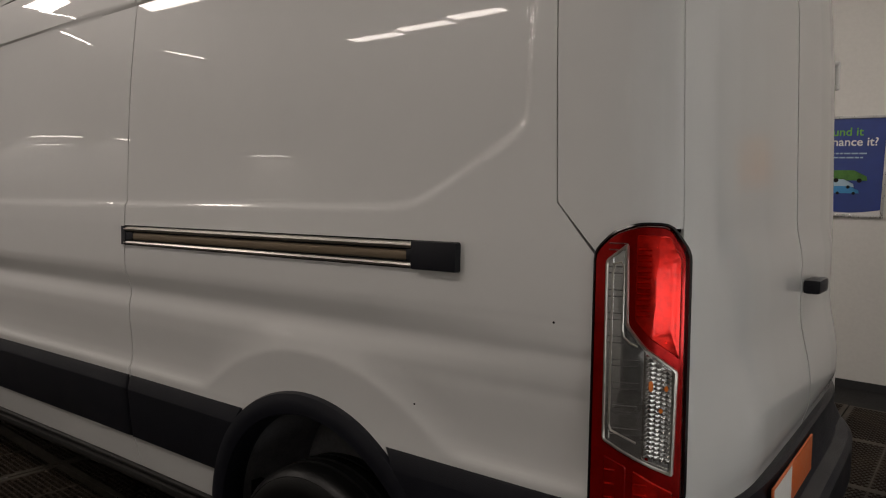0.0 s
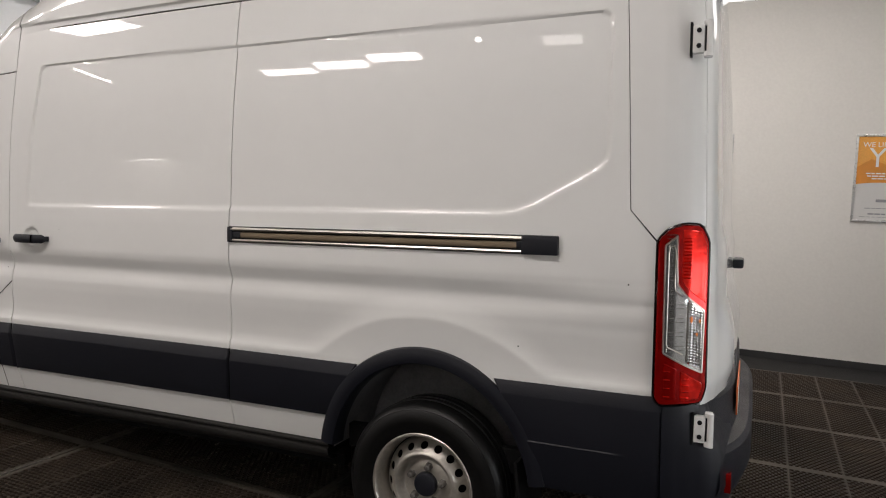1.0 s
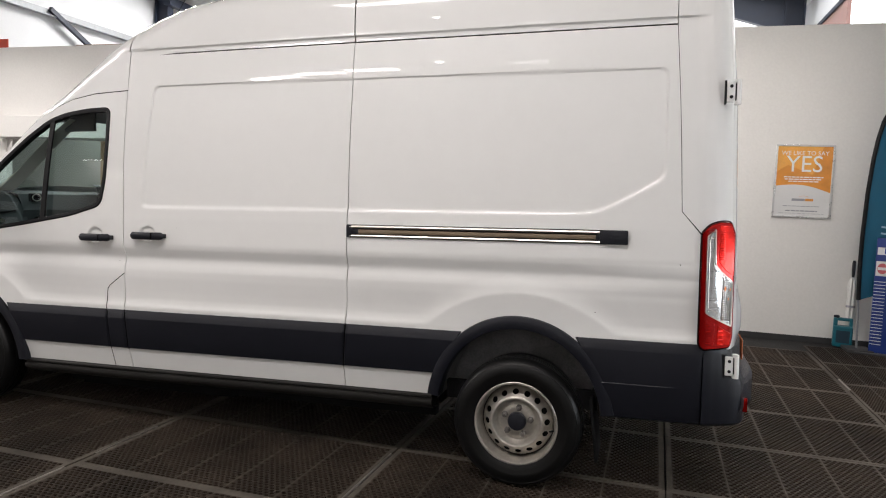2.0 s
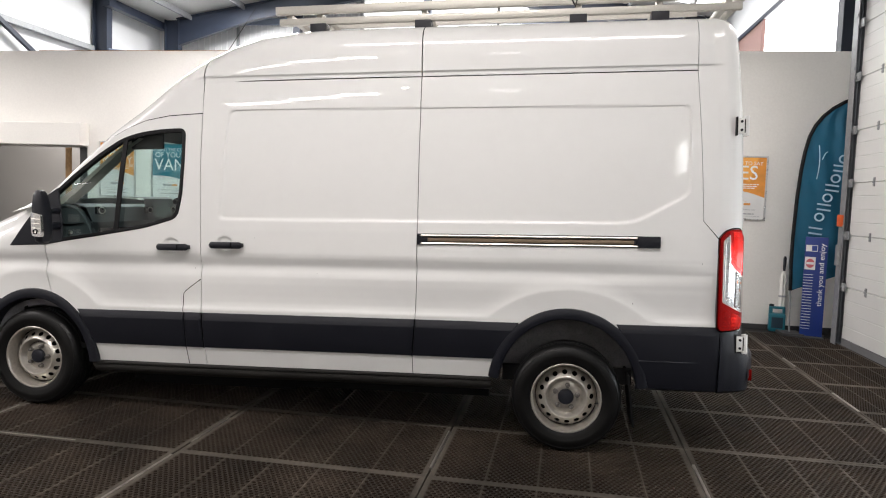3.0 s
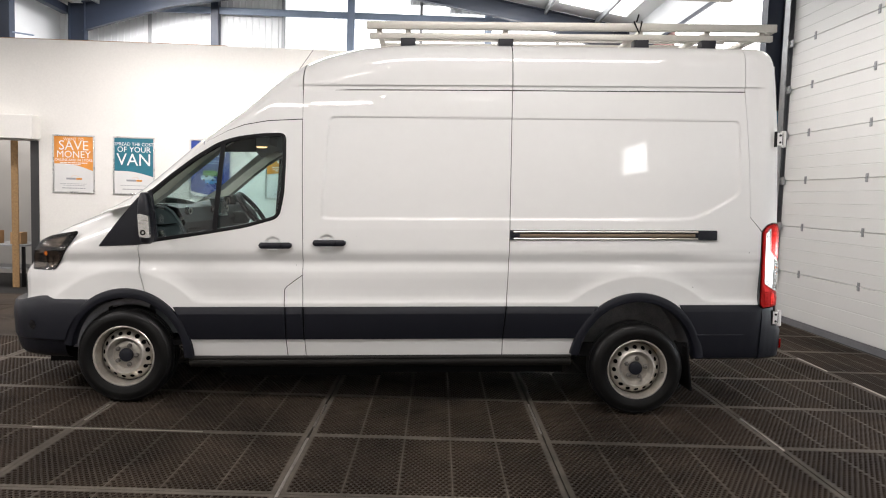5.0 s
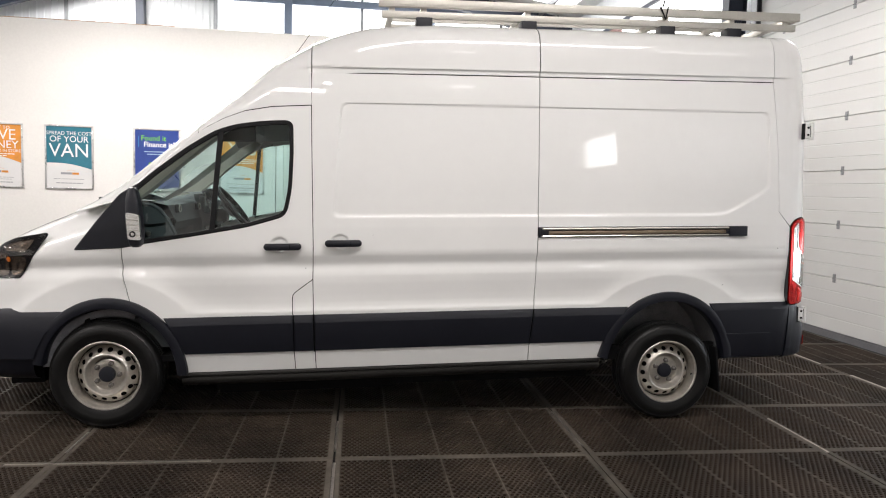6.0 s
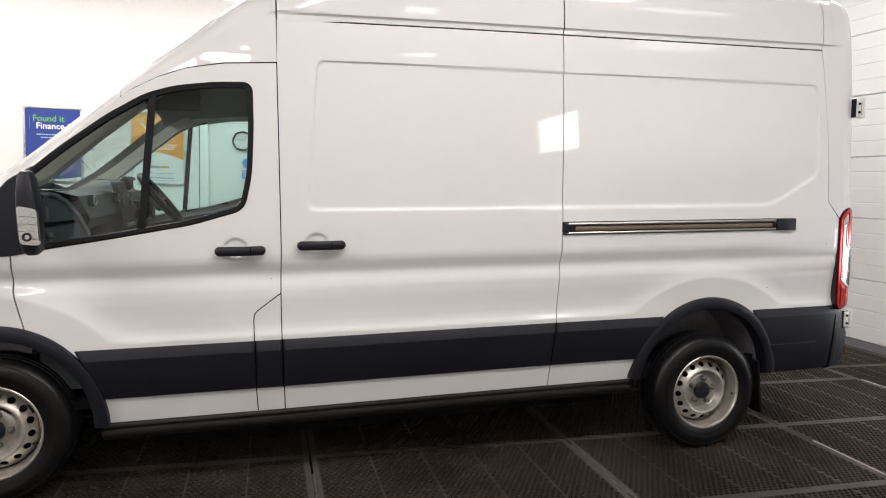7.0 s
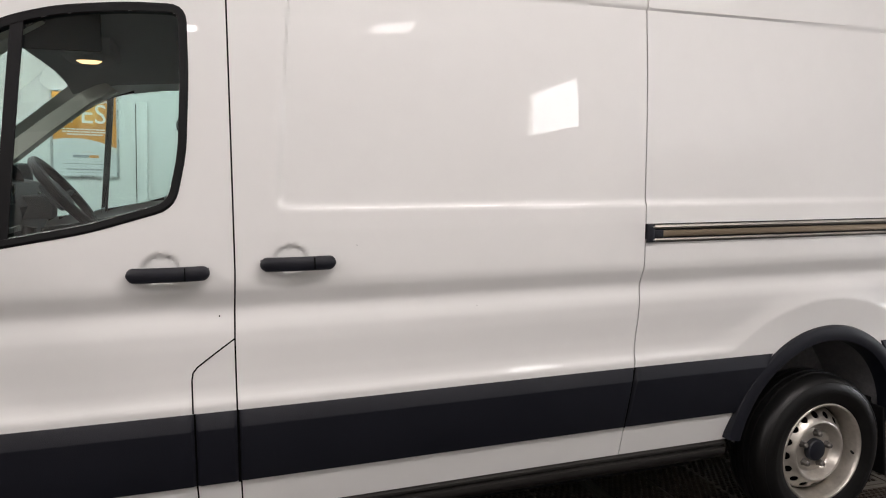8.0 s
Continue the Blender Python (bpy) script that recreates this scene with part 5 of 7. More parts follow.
def build_fittings():
    # sliding door rail: a stainless channel with black ends
    y = YS
    bm = bmesh.new()
    part("rail_bed", boxes((-0.944, 0.552, y - 0.0015, y + 0.012, 1.3035, 1.3745)), BLACK_TRIM, VAN, smooth=False)
    low = [(-0.002, 1.3065), (-0.012, 1.308), (-0.0155, 1.313), (-0.013, 1.318), (-0.004, 1.3195)]
    loft(bm, [[(x, y + d, z) for d, z in low] for x in np.linspace(-0.925, 0.49, 12)])
    rail = part("door_rail", bm, CHROME, VAN, "stainless sliding door rail")
    bm = bmesh.new()
    loft(bm, [[(x, y + d, z) for d, z in ((-0.003, 1.354), (-0.013, 1.3555), (-0.016, 1.362), (-0.0135, 1.3685), (-0.002, 1.371))] for x in np.linspace(-0.925, 0.49, 12)])
    part("rail_lip", bm, CHROME, rail)
    bm = bmesh.new()
    loft(bm, [[(x, y + d, z) for d, z in ((-0.0025, 1.324), (-0.007, 1.327), (-0.0085, 1.337), (-0.007, 1.347), (-0.0025, 1.350))] for x in np.linspace(-0.925, 0.49, 12)])
    part("rail_channel", bm, BRONZE, rail, "bronze-toned rail channel")
    bm = bmesh.new()
    box(bm, 0.42, 0.556, y - 0.021, y + 0.01, 1.304, 1.374, bevel=0.005)
    box(bm, 0.40, 0.43, y - 0.014, y + 0.01, 1.324, 1.352, bevel=0.003)
    part("rail_end", bm, BLACK_PLASTIC, rail, "black plastic end cap")
    bm = bmesh.new()
    box(bm, -0.944, -0.915, y - 0.015, y + 0.01, 1.305, 1.372, bevel=0.002)
    box(bm, -0.917, -0.875, y - 0.012, y + 0.01, 1.324, 1.351, bevel=0.002)
    part("rail_end", bm, BLACK_PLASTIC, rail)
    # handles
    for x0, x1, z in ((-2.742, -2.508, 1.262), (-2.359, -2.124, 1.280)):
        bm = bmesh.new()
        ts = [0, 0.008, 0.025, 0.05, 0.08, 0.12, 0.2, 0.3, 0.4, 0.5, 0.6, 0.7, 0.8, 0.88, 0.92, 0.95, 0.975, 0.992, 1]
        rows = []
        for t in ts:
            a, b, c = lerp(x0, x1, t), y - 0.022 - 0.020 * max(0.0, math.sin(math.pi * t)) ** 0.6, z
            hh = 0.0225 * max(0.25, math.sqrt(max(0.0, 1 - max(0.0, (abs(2 * t - 1) - 0.82) / 0.18) ** 2)))
            rows.append([(a, b - 0.011 * math.cos(q), c + hh * math.sin(q)) for q in np.linspace(0, 2 * math.pi, 13)[:-1]])
        vs = loft(bm, rows, closed=True)
        bm.faces.new(vs[0][::-1])
        bm.faces.new(vs[-1])
        for t in (0.06, 0.94):
            xx = lerp(x0, x1, t)
            box(bm, xx - 0.012, xx + 0.012, y - 0.028, y + 0.01, z - 0.013, z + 0.013, bevel=0.003)
        h = part("door_handle", bm, BLACK_PLASTIC, VAN, "black pull handle")
        bm = bmesh.new()
        xs = lerp(x0, x1, 0.70)
        box(bm, xs - 0.0015, xs + 0.0015, y - 0.055, y - 0.03, z - 0.02, z + 0.02)
        part("handle_joint", bm, GAP, h)
    # fuel flap line: a thin dark groove on the cab door
    bm = bmesh.new()
    line = [(-2.441, 1.045), (-2.50, 1.003), (-2.555, 0.962), (-2.568, 0.945), (-2.572, 0.92), (-2.572, 0.90), (-2.572, 0.88), (-2.572, 0.865), (-2.572, 0.855), (-2.572, 0.845), (-2.572, 0.838), (-2.572, 0.83), (-2.572, 0.818)]
    low = [(-2.568, 0.575), (-2.562, 0.449)]
    for ln in (line, low):
        bm = bmesh.new()
        for (a, b), (c, d) in zip(ln, ln[1:]):
            n = Vector((-(d - b), c - a)).normalized() * 0.0025
            loft(bm, [[side(a - n.x, b - n.y, 0.0012), side(c - n.x, d - n.y, 0.0012)], [side(a + n.x, b + n.y, 0.0012), side(c + n.x, d + n.y, 0.0012)]])
        part("flap_gap", bm, GAP, VAN)
    # stone chips and specks in the paint
    random.seed(11)
    for x, z, r in ((0.803, 1.213, 0.0035), (0.404, 0.958, 0.0035), (-2.484, 1.118, 0.003), (-2.05, 1.33, 0.0018), (-1.62, 1.10, 0.0016)):
        bm = bmesh.new()
        fill_sheet(bm, [(x + r * random.uniform(0.6, 1.1) * math.cos(t), z + r * random.uniform(0.6, 1.1) * math.sin(t)) for t in np.linspace(0, 2 * math.pi, 9)[:-1]], lambda a, b: side(a, b, 0.0012), 1)
        part("paint_chip", bm, DARK, VAN, smooth=False)
    # mirror
    bm = bmesh.new()
    rows = []
    for z, w, d in ((1.285, 0.018, 0.03), (1.30, 0.034, 0.048), (1.36, 0.044, 0.058), (1.45, 0.045, 0.06), (1.55, 0.040, 0.055), (1.605, 0.032, 0.045), (1.632, 0.022, 0.03), (1.640, 0.010, 0.012)):
        cx = -3.457 - (z - 1.30) * 0.03
        rows.append([(cx + w * math.copysign(abs(math.cos(t)) ** 0.6, math.cos(t)), -1.178 + d * math.copysign(abs(math.sin(t)) ** 0.6, math.sin(t)), z) for t in np.linspace(0, 2 * math.pi, 25)[:-1]])
    vs = loft(bm, rows, closed=True)
    bm.faces.new(vs[0][::-1])
    bm.faces.new(vs[-1])
    tube(bm, [(-3.5, -0.97, 1.40), (-3.475, -1.15, 1.39)], 0.028, 10)
    tube(bm, [(-3.5, -0.97, 1.50), (-3.475, -1.15, 1.50)], 0.022, 10)
    mirror = part("door_mirror", bm, BLACK_PLASTIC, VAN, "black door mirror with clear side indicator")
    bm = bmesh.new()
    lens = dense(rounded([(-3.487, 1.335), (-3.416, 1.328), (-3.420, 1.478), (-3.494, 1.494)], 0.018, 3), 0.02)
    bow = lambda a, b: (a, -1.2415 - 0.006 * (1 - ((a + 3.455) / 0.045) ** 2), b)
    fill_sheet(bm, lens, bow, 4)
    loft(bm, [[(a, b + 0.02, c) for a, b, c in (bow(*q) for q in inset(lens, -0.002))], [bow(*q) for q in lens]], closed=True)
    part("side_indicator", bm, CLEAR_LENS, mirror, "clear indicator lens")
    bm = bmesh.new()
    tube(bm, [(-3.458 + 0.014 * math.cos(t), -1.2485, 1.365 + 0.014 * math.sin(t)) for t in np.linspace(0, 2 * math.pi, 15)], 0.005, 6)
    part("indicator_socket", bm, GLOSS_BLACK, mirror)
    for k in range(4):
        bm = bmesh.new()
        tube(bm, [(-3.484, -1.246, 1.36 + 0.03 * k), (-3.424, -1.246, 1.356 + 0.03 * k)], 0.0022, 6)
        part("indicator_rib", bm, CHROME, mirror)
    # aerial
    bm = bmesh.new()
    tube(bm, [(-2.60, -0.45, 2.50), (-2.575, -0.45, 2.545), (-2.545, -0.45, 2.585)], [0.012, 0.008, 0.004], 8)
    tube(bm, [(-2.545, -0.45, 2.585), (-2.26, -0.45, 2.98)], 0.0022, 6)
    part("aerial", bm, BLACK_TRIM, VAN, "thin black whip aerial")
    # bonnet washer jets, wiper end
    bm = bmesh.new()
    for yy in (-0.62, -0.55):
        box(bm, -3.84, -3.81, yy - 0.012, yy + 0.012, 1.555, 1.575, bevel=0.004)
    part("washer_jet", bm, BLACK_TRIM, VAN)
    # far mirror
    bm = bmesh.new()
    box(bm, -3.53, -3.42, 1.13, 1.32, 1.30, 1.63, bevel=0.03)
    far = part("door_mirror", bm, BLACK_PLASTIC, VAN)
    bm = bmesh.new()
    box(bm, -3.4195, -3.418, 1.15, 1.30, 1.33, 1.60)
    part("mirror_glass", bm, surf("mirror_silver", (0.85, 0.87, 0.88), rough=0.03, metal=1.0, var=0.02, spread=0.01), far)


def wheel_parts():
    data = {}
    bm = bmesh.new()
    revolve(bm, [(0.214, 0.10), (0.235, 0.108), (0.275, 0.115), (0.31, 0.108), (0.332, 0.092), (0.342, 0.07), (0.343, 0.045), (0.337, 0.043), (0.337, 0.036), (0.345, 0.034), (0.345, 0.004), (0.338, 0.002), (0.338, -0.006), (0.345, -0.008), (0.345, -0.034), (0.337, -0.036), (0.337, -0.043), (0.343, -0.045), (0.342, -0.07), (0.336, -0.086), (0.327, -0.097), (0.318, -0.104), (0.316, -0.103), (0.30, -0.112), (0.272, -0.117), (0.268, -0.1155), (0.25, -0.113), (0.232, -0.107), (0.222, -0.102), (0.214, -0.098)], 72)
    data["tyre"] = mesh_of("tyre", bm, RUBBER)
    bm = bmesh.new()
    revolve(bm, [(0.205, 0.09), (0.196, 0.05), (0.195, -0.01), (0.196, -0.036), (0.202, -0.060), (0.206, -0.088), (0.2085, -0.098), (0.213, -0.1045), (0.219, -0.105), (0.2235, -0.101), (0.223, -0.090), (0.214, -0.085)], 72)
    revolve(bm, [(0.192, -0.012), (0.189, -0.020), (0.186, -0.028), (0.1815, -0.036)], 72)
    revolve(bm, [(0.1385, -0.080), (0.135, -0.083), (0.130, -0.0845), (0.124, -0.082), (0.117, -0.068), (0.111, -0.050), (0.104, -0.043), (0.096, -0.043), (0.088, -0.048), (0.055, -0.050), (0.047, -0.048)], 72)
    holes = 16
    for h in range(holes):
        c = 2 * math.pi * (h + 0.5) / holes
        inn, out, deep = [], [], []
        for q in range(16):
            f = 2 * math.pi * q / 16
            k = 1 / max(abs(math.cos(f)), abs(math.sin(f)))
            for lst, da, dr, dy in ((inn, 0.108 * math.cos(f), 0.0134 * math.sin(f), 0), (out, math.pi / holes * math.cos(f) * k, 0.0215 * math.sin(f) * k, 0), (deep, 0.106 * math.cos(f), 0.0130 * math.sin(f), 0.005)):
                a, r = c + da, 0.160 + dr
                yy = lerp(-0.080, -0.036, (r - 0.1385) / 0.043)
                lst.append((r * math.cos(a), yy + dy, r * math.sin(a)))
        loft(bm, [out, inn, deep], closed=True)
    data["rim"] = mesh_of("rim", bm, STEEL_RIM)
    bm = bmesh.new()
    revolve(bm, [(0.199, -0.012), (0.185, -0.010), (0.04, -0.010)], 40)
    data["brake"] = mesh_of("brake_drum", bm, DARK)
    bm = bmesh.new()
    revolve(bm, [(0.050, -0.042), (0.049, -0.066), (0.044, -0.073), (0.032, -0.076), (0.0001, -0.077)], 32)
    data["cap"] = mesh_of("hub_cap", bm, BLACK_PLASTIC)
    bm = bmesh.new()
    revolve(bm, [(0.0175, -0.044), (0.0175, -0.052), (0.0135, -0.054), (0.0135, -0.074), (0.009, -0.079), (0.0001, -0.080)], 6)
    data["nut"] = mesh_of("wheel_nut", bm, surf("dull_nut_steel", (0.16, 0.15, 0.14), rough=0.5, metal=0.6, var=0.4))
    bm = bmesh.new()
    tube(bm, [(0.198, -0.075, 0.0), (0.182, -0.098, 0.0)], 0.005, 8)
    data["valve"] = mesh_of("valve", bm, BLACK_TRIM)
    return data


def build_wheels():
    data = wheel_parts()
    for (x, z), s, turn in ((RW, -1, 8), (FW, -1, 20), (RW, 1, 0), (FW, 1, 0)):
        rim = new("wheel", data["rim"])
        rim.parent = VAN
        rim.matrix_local = Matrix.Translation((x, -0.857 if s < 0 else 0.957, z)) @ (pose(0, 0, 0, 0, turn) if s < 0 else pose(0, 0, 0, 0, 0, 180))
        tagged(rim, "silver steel wheel with round vent holes")
        for nm, key in (("tyre", "tyre"), ("hub_cap", "cap"), ("brake_drum", "brake"), ("valve", "valve")):
            o = new(nm, data[key])
            o.parent = rim
        for k in range(5):
            a = radians(90 + 72 * k)
            o = new("wheel_nut", data["nut"])
            o.parent = rim
            o.matrix_local = pose(0.0735 * math.cos(a), 0, 0.0735 * math.sin(a))


def build_cab():
    """What shows through the cab glass."""
    bm = bmesh.new()
    loft(bm, [[(x, y, z) for x, z in ((-3.86, 1.42), (-3.62, 1.53), (-3.44, 1.548), (-3.34, 1.525), (-3.29, 1.42), (-3.36, 1.26), (-3.36, 0.95))] for y in np.linspace(-0.90, 1.0, 14)])
    dash = part("dashboard", bm, DASH, VAN, "dark grey plastic dashboard")
    for y0, y1, x, z0, z1, m in ((-0.80, -0.30, -3.326, 1.30, 1.44, BLACK_TRIM), (-0.78, -0.32, -3.312, 1.262, 1.29, DASH), (0.74, 0.9, -3.318, 1.36, 1.48, GLOSS_BLACK)):
        bm = bmesh.new()
        box(bm, x - 0.03, x + 0.016, y0, y1, z0, z1, bevel=0.016)
        part("dash_panel", bm, m, dash, "dark dash panel")
    # rounded end of the dash beside the door, with its rim and a small catch
    end = [(-3.80, 1.30), (-3.74, 1.44), (-3.62, 1.515), (-3.50, 1.538), (-3.43, 1.53), (-3.385, 1.50), (-3.335, 1.43), (-3.30, 1.355), (-3.29, 1.28), (-3.34, 1.20)]
    bm = bmesh.new()
    loft(bm, [[(x, y, z) for x, z in end] for y in (-0.86, -0.902)])
    bm.faces.new([bm.verts.new((x, -0.902, z)) for x, z in end])
    cheek = part("dash_end", bm, DASH, dash, "grey rounded end panel of the dashboard", sharp=50)
    bm = bmesh.new()
    tube(bm, [(x, -0.906, z) for x, z in end[1:9]], 0.011, 8)
    part("end_rim", bm, DASH, cheek)
    bm = bmesh.new()
    tube(bm, [(lerp(-3.60, -3.35, k), -0.912, 1.415 - 0.012 * math.sin(math.pi * k)) for k in np.linspace(0, 1, 9)], 0.005, 6)
    part("end_seam", bm, BLACK_TRIM, cheek)
    bm = bmesh.new()
    box(bm, -3.475, -3.445, -0.918, -0.902, 1.335, 1.36, bevel=0.006)
    part("end_catch", bm, CHROME, cheek, "small bright catch")
    # centre stack with a grey screen, buttons and vents
    bm = bmesh.new()
    loft(bm, [[(x, y, z) for x, z in ((-3.42, 1.60), (-3.36, 1.605), (-3.32, 1.59), (-3.265, 1.40), (-3.27, 1.25), (-3.33, 1.16))] for y in np.linspace(-0.24, 0.18, 8)])
    part("centre_stack", bm, DASH, dash)
    bm = bmesh.new()
    loft(bm, [[(lerp(-3.306, -3.272, k) + 0.006, y, lerp(1.57, 1.445, k)) for y in (-0.16, 0.10)] for k in (0, 1)])
    part("screen", bm, surf("grey_screen", (0.09, 0.10, 0.105), rough=0.15, var=0.1), dash, "grey glossy screen")
    for k in range(6):
        bm = bmesh.new()
        box(bm, -3.266, -3.252, -0.15 + 0.044 * k, -0.118 + 0.044 * k, 1.33, 1.352, bevel=0.003)
        part("button", bm, INK_PALE, dash)
    for y in (-0.80, -0.20, 0.14, 0.86):
        bm = bmesh.new()
        box(bm, -3.312, -3.288, y - 0.045, y + 0.045, 1.475, 1.53, bevel=0.008)
        part("air_vent", bm, GLOSS_BLACK, dash)
        bm = bmesh.new()
        tube(bm, [(-3.286, y + 0.034 * math.cos(t), 1.502 + 0.022 * math.sin(t)) for t in np.linspace(0, 2 * math.pi, 17)], 0.003, 6)
        part("vent_ring", bm, ALU, dash, "silver vent ring")
    bm = bmesh.new()
    loft(bm, [[(lerp(-3.60, -3.37, k), lerp(0.20, 0.74, u), 1.53 + 0.085 * math.sin(math.pi * u) ** 0.5 * (0.4 + 0.6 * k)) for u in np.linspace(0, 1, 15)] for k in (0, 0.3, 0.7, 1)])
    part("instrument_hood", bm, DASH, dash)
    for y in (0.36, 0.58):
        bm = bmesh.new()
        tube(bm, [(-3.40, y + 0.05 * math.cos(t), 1.555 + 0.04 * math.sin(t)) for t in np.linspace(0, 2 * math.pi, 17)], 0.004, 6)
        part("dial", bm, ALU, dash, "silver dial ring")
    bm = bmesh.new()
    box(bm, -3.66, -3.50, -0.66, -0.34, 1.525, 1.552, bevel=0.01)
    part("dash_tray", bm, BLACK_TRIM, dash)
    # gear lever, seat tops
    bm = bmesh.new()
    tube(bm, [(-3.27, 0.05, 1.18), (-3.22, 0.06, 1.30)], [0.02, 0.014], 10)
    tube(bm, [(-3.225, 0.06, 1.29), (-3.21, 0.06, 1.35)], [0.022, 0.026], 12)
    part("gear_lever", bm, BLACK_TRIM, dash)
    # steering wheel on the far seat side
    bm = bmesh.new()
    centre, tilt = Vector((-3.15, 0.47, 1.48)), Matrix.Rotation(radians(52), 4, "Y")
    ring = []
    for k in range(33):
        a = 2 * math.pi * k / 32
        ring.append(centre + tilt @ Vector((0.19 * math.cos(a), 0.19 * math.sin(a), 0)))
    tube(bm, ring, 0.021, 10, cap=False)
    wheel = part("steering_wheel", bm, BLACK_TRIM, VAN, "black steering wheel")
    bm = bmesh.new()
    b2 = bmesh.new()
    box(b2, -0.09, 0.07, -0.09, 0.09, -0.06, -0.0, bevel=0.03)
    merge(bm, b2, Matrix.Translation(centre) @ tilt)
    for a in (0, 90, 180, 270):
        tube(bm, [centre + tilt @ Vector((0.05 * math.cos(radians(a)), 0.05 * math.sin(radians(a)), -0.02)), centre + tilt @ Vector((0.185 * math.cos(radians(a)), 0.185 * math.sin(radians(a)), 0))], 0.014, 8)
    part("wheel_hub", bm, DASH, wheel)
    bm = bmesh.new()
    box(bm, -3.40, -3.19, 0.41, 0.53, 1.36, 1.47, bevel=0.02)
    part("steering_column", bm, DASH, wheel)
    # lining, bulkhead, door cards, floor
    bm = bmesh.new()
    loft(bm, [[(x, y, z - 0.072 * abs((y - YC) / 0.9) ** 4) for x, z in ((-3.16, 2.045), (-2.95, 2.10), (-2.6, 2.125), (-2.36, 2.125))] for y in np.linspace(YC - 0.86, YC + 0.86, 15)])
    part("headlining", bm, LINING, VAN, "dark grey headlining")
    bm = bmesh.new()
    box(bm, -3.045, -2.80, -0.80, -0.782, 1.935, 2.075, bevel=0.008)
    part("sun_visor", bm, DASH_DARK, VAN, "dark sun visor swung to the side")
    part("bulkhead", boxes((-2.40, -2.37, -0.85, 0.95, 0.5, 2.15)), DASH, VAN, smooth=False)
    part("cab_floor", boxes((-3.85, -2.42, -0.9, 1.0, 0.52, 0.56), (-3.87, -3.84, -0.88, 0.98, 0.5, 1.38)), DARK, VAN, smooth=False)
    for s in (-1, 1):
        bm = bmesh.new()
        loft(bm, [[Vector((x, YC + s * yy, z)) for x, z in ((-3.55, 1.262), (-3.2, 1.305), (-2.85, 1.365), (-2.60, 1.435))] for yy, dz in ((0.985, 0), (0.90, 0), (0.88, 0))] + [[Vector((x, YC + s * 0.88, 0.6)) for x in (-3.55, -3.2, -2.85, -2.60)]])
        part("door_card", bm, DASH, VAN)
        bm = bmesh.new()
        loft(bm, [[Vector((x, YC + s * (0.80 - 0.02 * k), z)) for x, z in a] for k, a in ((0, [(-3.74, 1.53), (-3.5, 1.688), (-3.3, 1.85), (-3.1, 2.0), (-3.0, 2.05)]), (1, [(-3.70, 1.45), (-3.44, 1.635), (-3.25, 1.795), (-3.07, 1.935), (-2.95, 2.01)]))])
        loft(bm, [[Vector((x, YC + s * yy, z)) for x, z in ((-3.70, 1.45), (-3.44, 1.635), (-3.25, 1.795), (-3.07, 1.935), (-2.95, 2.01))] for yy in (0.78, 0.90)])
        part("pillar_trim", bm, TRIM_GREY, VAN, "light grey pillar trim")
        bm = bmesh.new()
        box(bm, -2.56, -2.42, YC + s * 0.9 - 0.03, YC + s * 0.9 + 0.03, 1.0, 2.1)
        part("door_pillar_trim", bm, LINING, VAN)
    bm = bmesh.new()
    box(bm, -3.05, -2.85, -0.10, 0.20, 2.032, 2.13, bevel=0.03)
    part("roof_console", bm, LINING, VAN, "grey overhead console")
    bm = bmesh.new()
    revolve(bm, [(0.0001, -0.012), (0.03, -0.010), (0.045, 0.0)], 20, axis="z")
    lamp = part("courtesy_lamp", bm, glow("warm_lamp_glow", (1.0, 0.55, 0.28), 4.5), VAN, "lit courtesy lamp")
    lamp.matrix_local = pose(-2.955, 0.05, 2.032, 0, 0, 0) @ Matrix.Diagonal((1.1, 0.7, 1, 1))


def build_rack():
    rack = VAN
    zt = 2.735
    for y in (-0.70, 0.80):
        bm = bmesh.new()
        box(bm, -1.99, 1.07, y - 0.03, y + 0.005, zt + 0.112, zt + 0.168, bevel=0.004)
        part("rack_rail", bm, ALU, rack, "aluminium ladder rack rail")
        bm = bmesh.new()
        box(bm, -1.97, 1.05, y - 0.01, y + 0.03, zt + 0.045, zt + 0.09, bevel=0.004)
        part("rack_lower_rail", bm, ALU, rack)
    for x in (-1.90, -1.685, -0.96, 0.05, 0.555, 0.97):
        bm = bmesh.new()
        box(bm, x - 0.02, x + 0.02, -0.70, 0.80, zt + 0.085, zt + 0.118, bevel=0.003)
        part("rack_crossbar", bm, ALU, rack)
    for x in (-1.685, -0.96, 0.05, 0.555):
        for y in (-0.70, 0.80):
            bm = bmesh.new()
            box(bm, x - 0.055, x + 0.055, y - 0.04, y + 0.05, zt - 0.04, zt + 0.046, bevel=0.006)
            part("rack_foot", bm, BLACK_PLASTIC, rack, "black rack foot")
    bm = bmesh.new()
    tube(bm, [(1.06, -0.66, zt + 0.14), (1.06, 0.76, zt + 0.14)], 0.03, 14)
    part("rack_roller", bm, ALU, rack, "aluminium loading roller")
    # ladder lying on the rack
    for y in (-0.28, 0.10):
        bm = bmesh.new()
        box(bm, -1.9, 0.86, y - 0.012, y + 0.012, zt + 0.12, zt + 0.185)
        part("rack_runner", bm, ALU, rack)
    bm = bmesh.new()
    tube(bm, [(-0.01, -0.735, zt + 0.18), (0.03, -0.74, zt + 0.09), (0.05, -0.735, zt + 0.18)], 0.007, 6)
    tube(bm, [(0.01, -0.73, zt + 0.175), (0.025, -0.735, zt + 0.23)], 0.006, 6)
    part("strap", bm, BLACK_TRIM, rack, "black webbing strap")


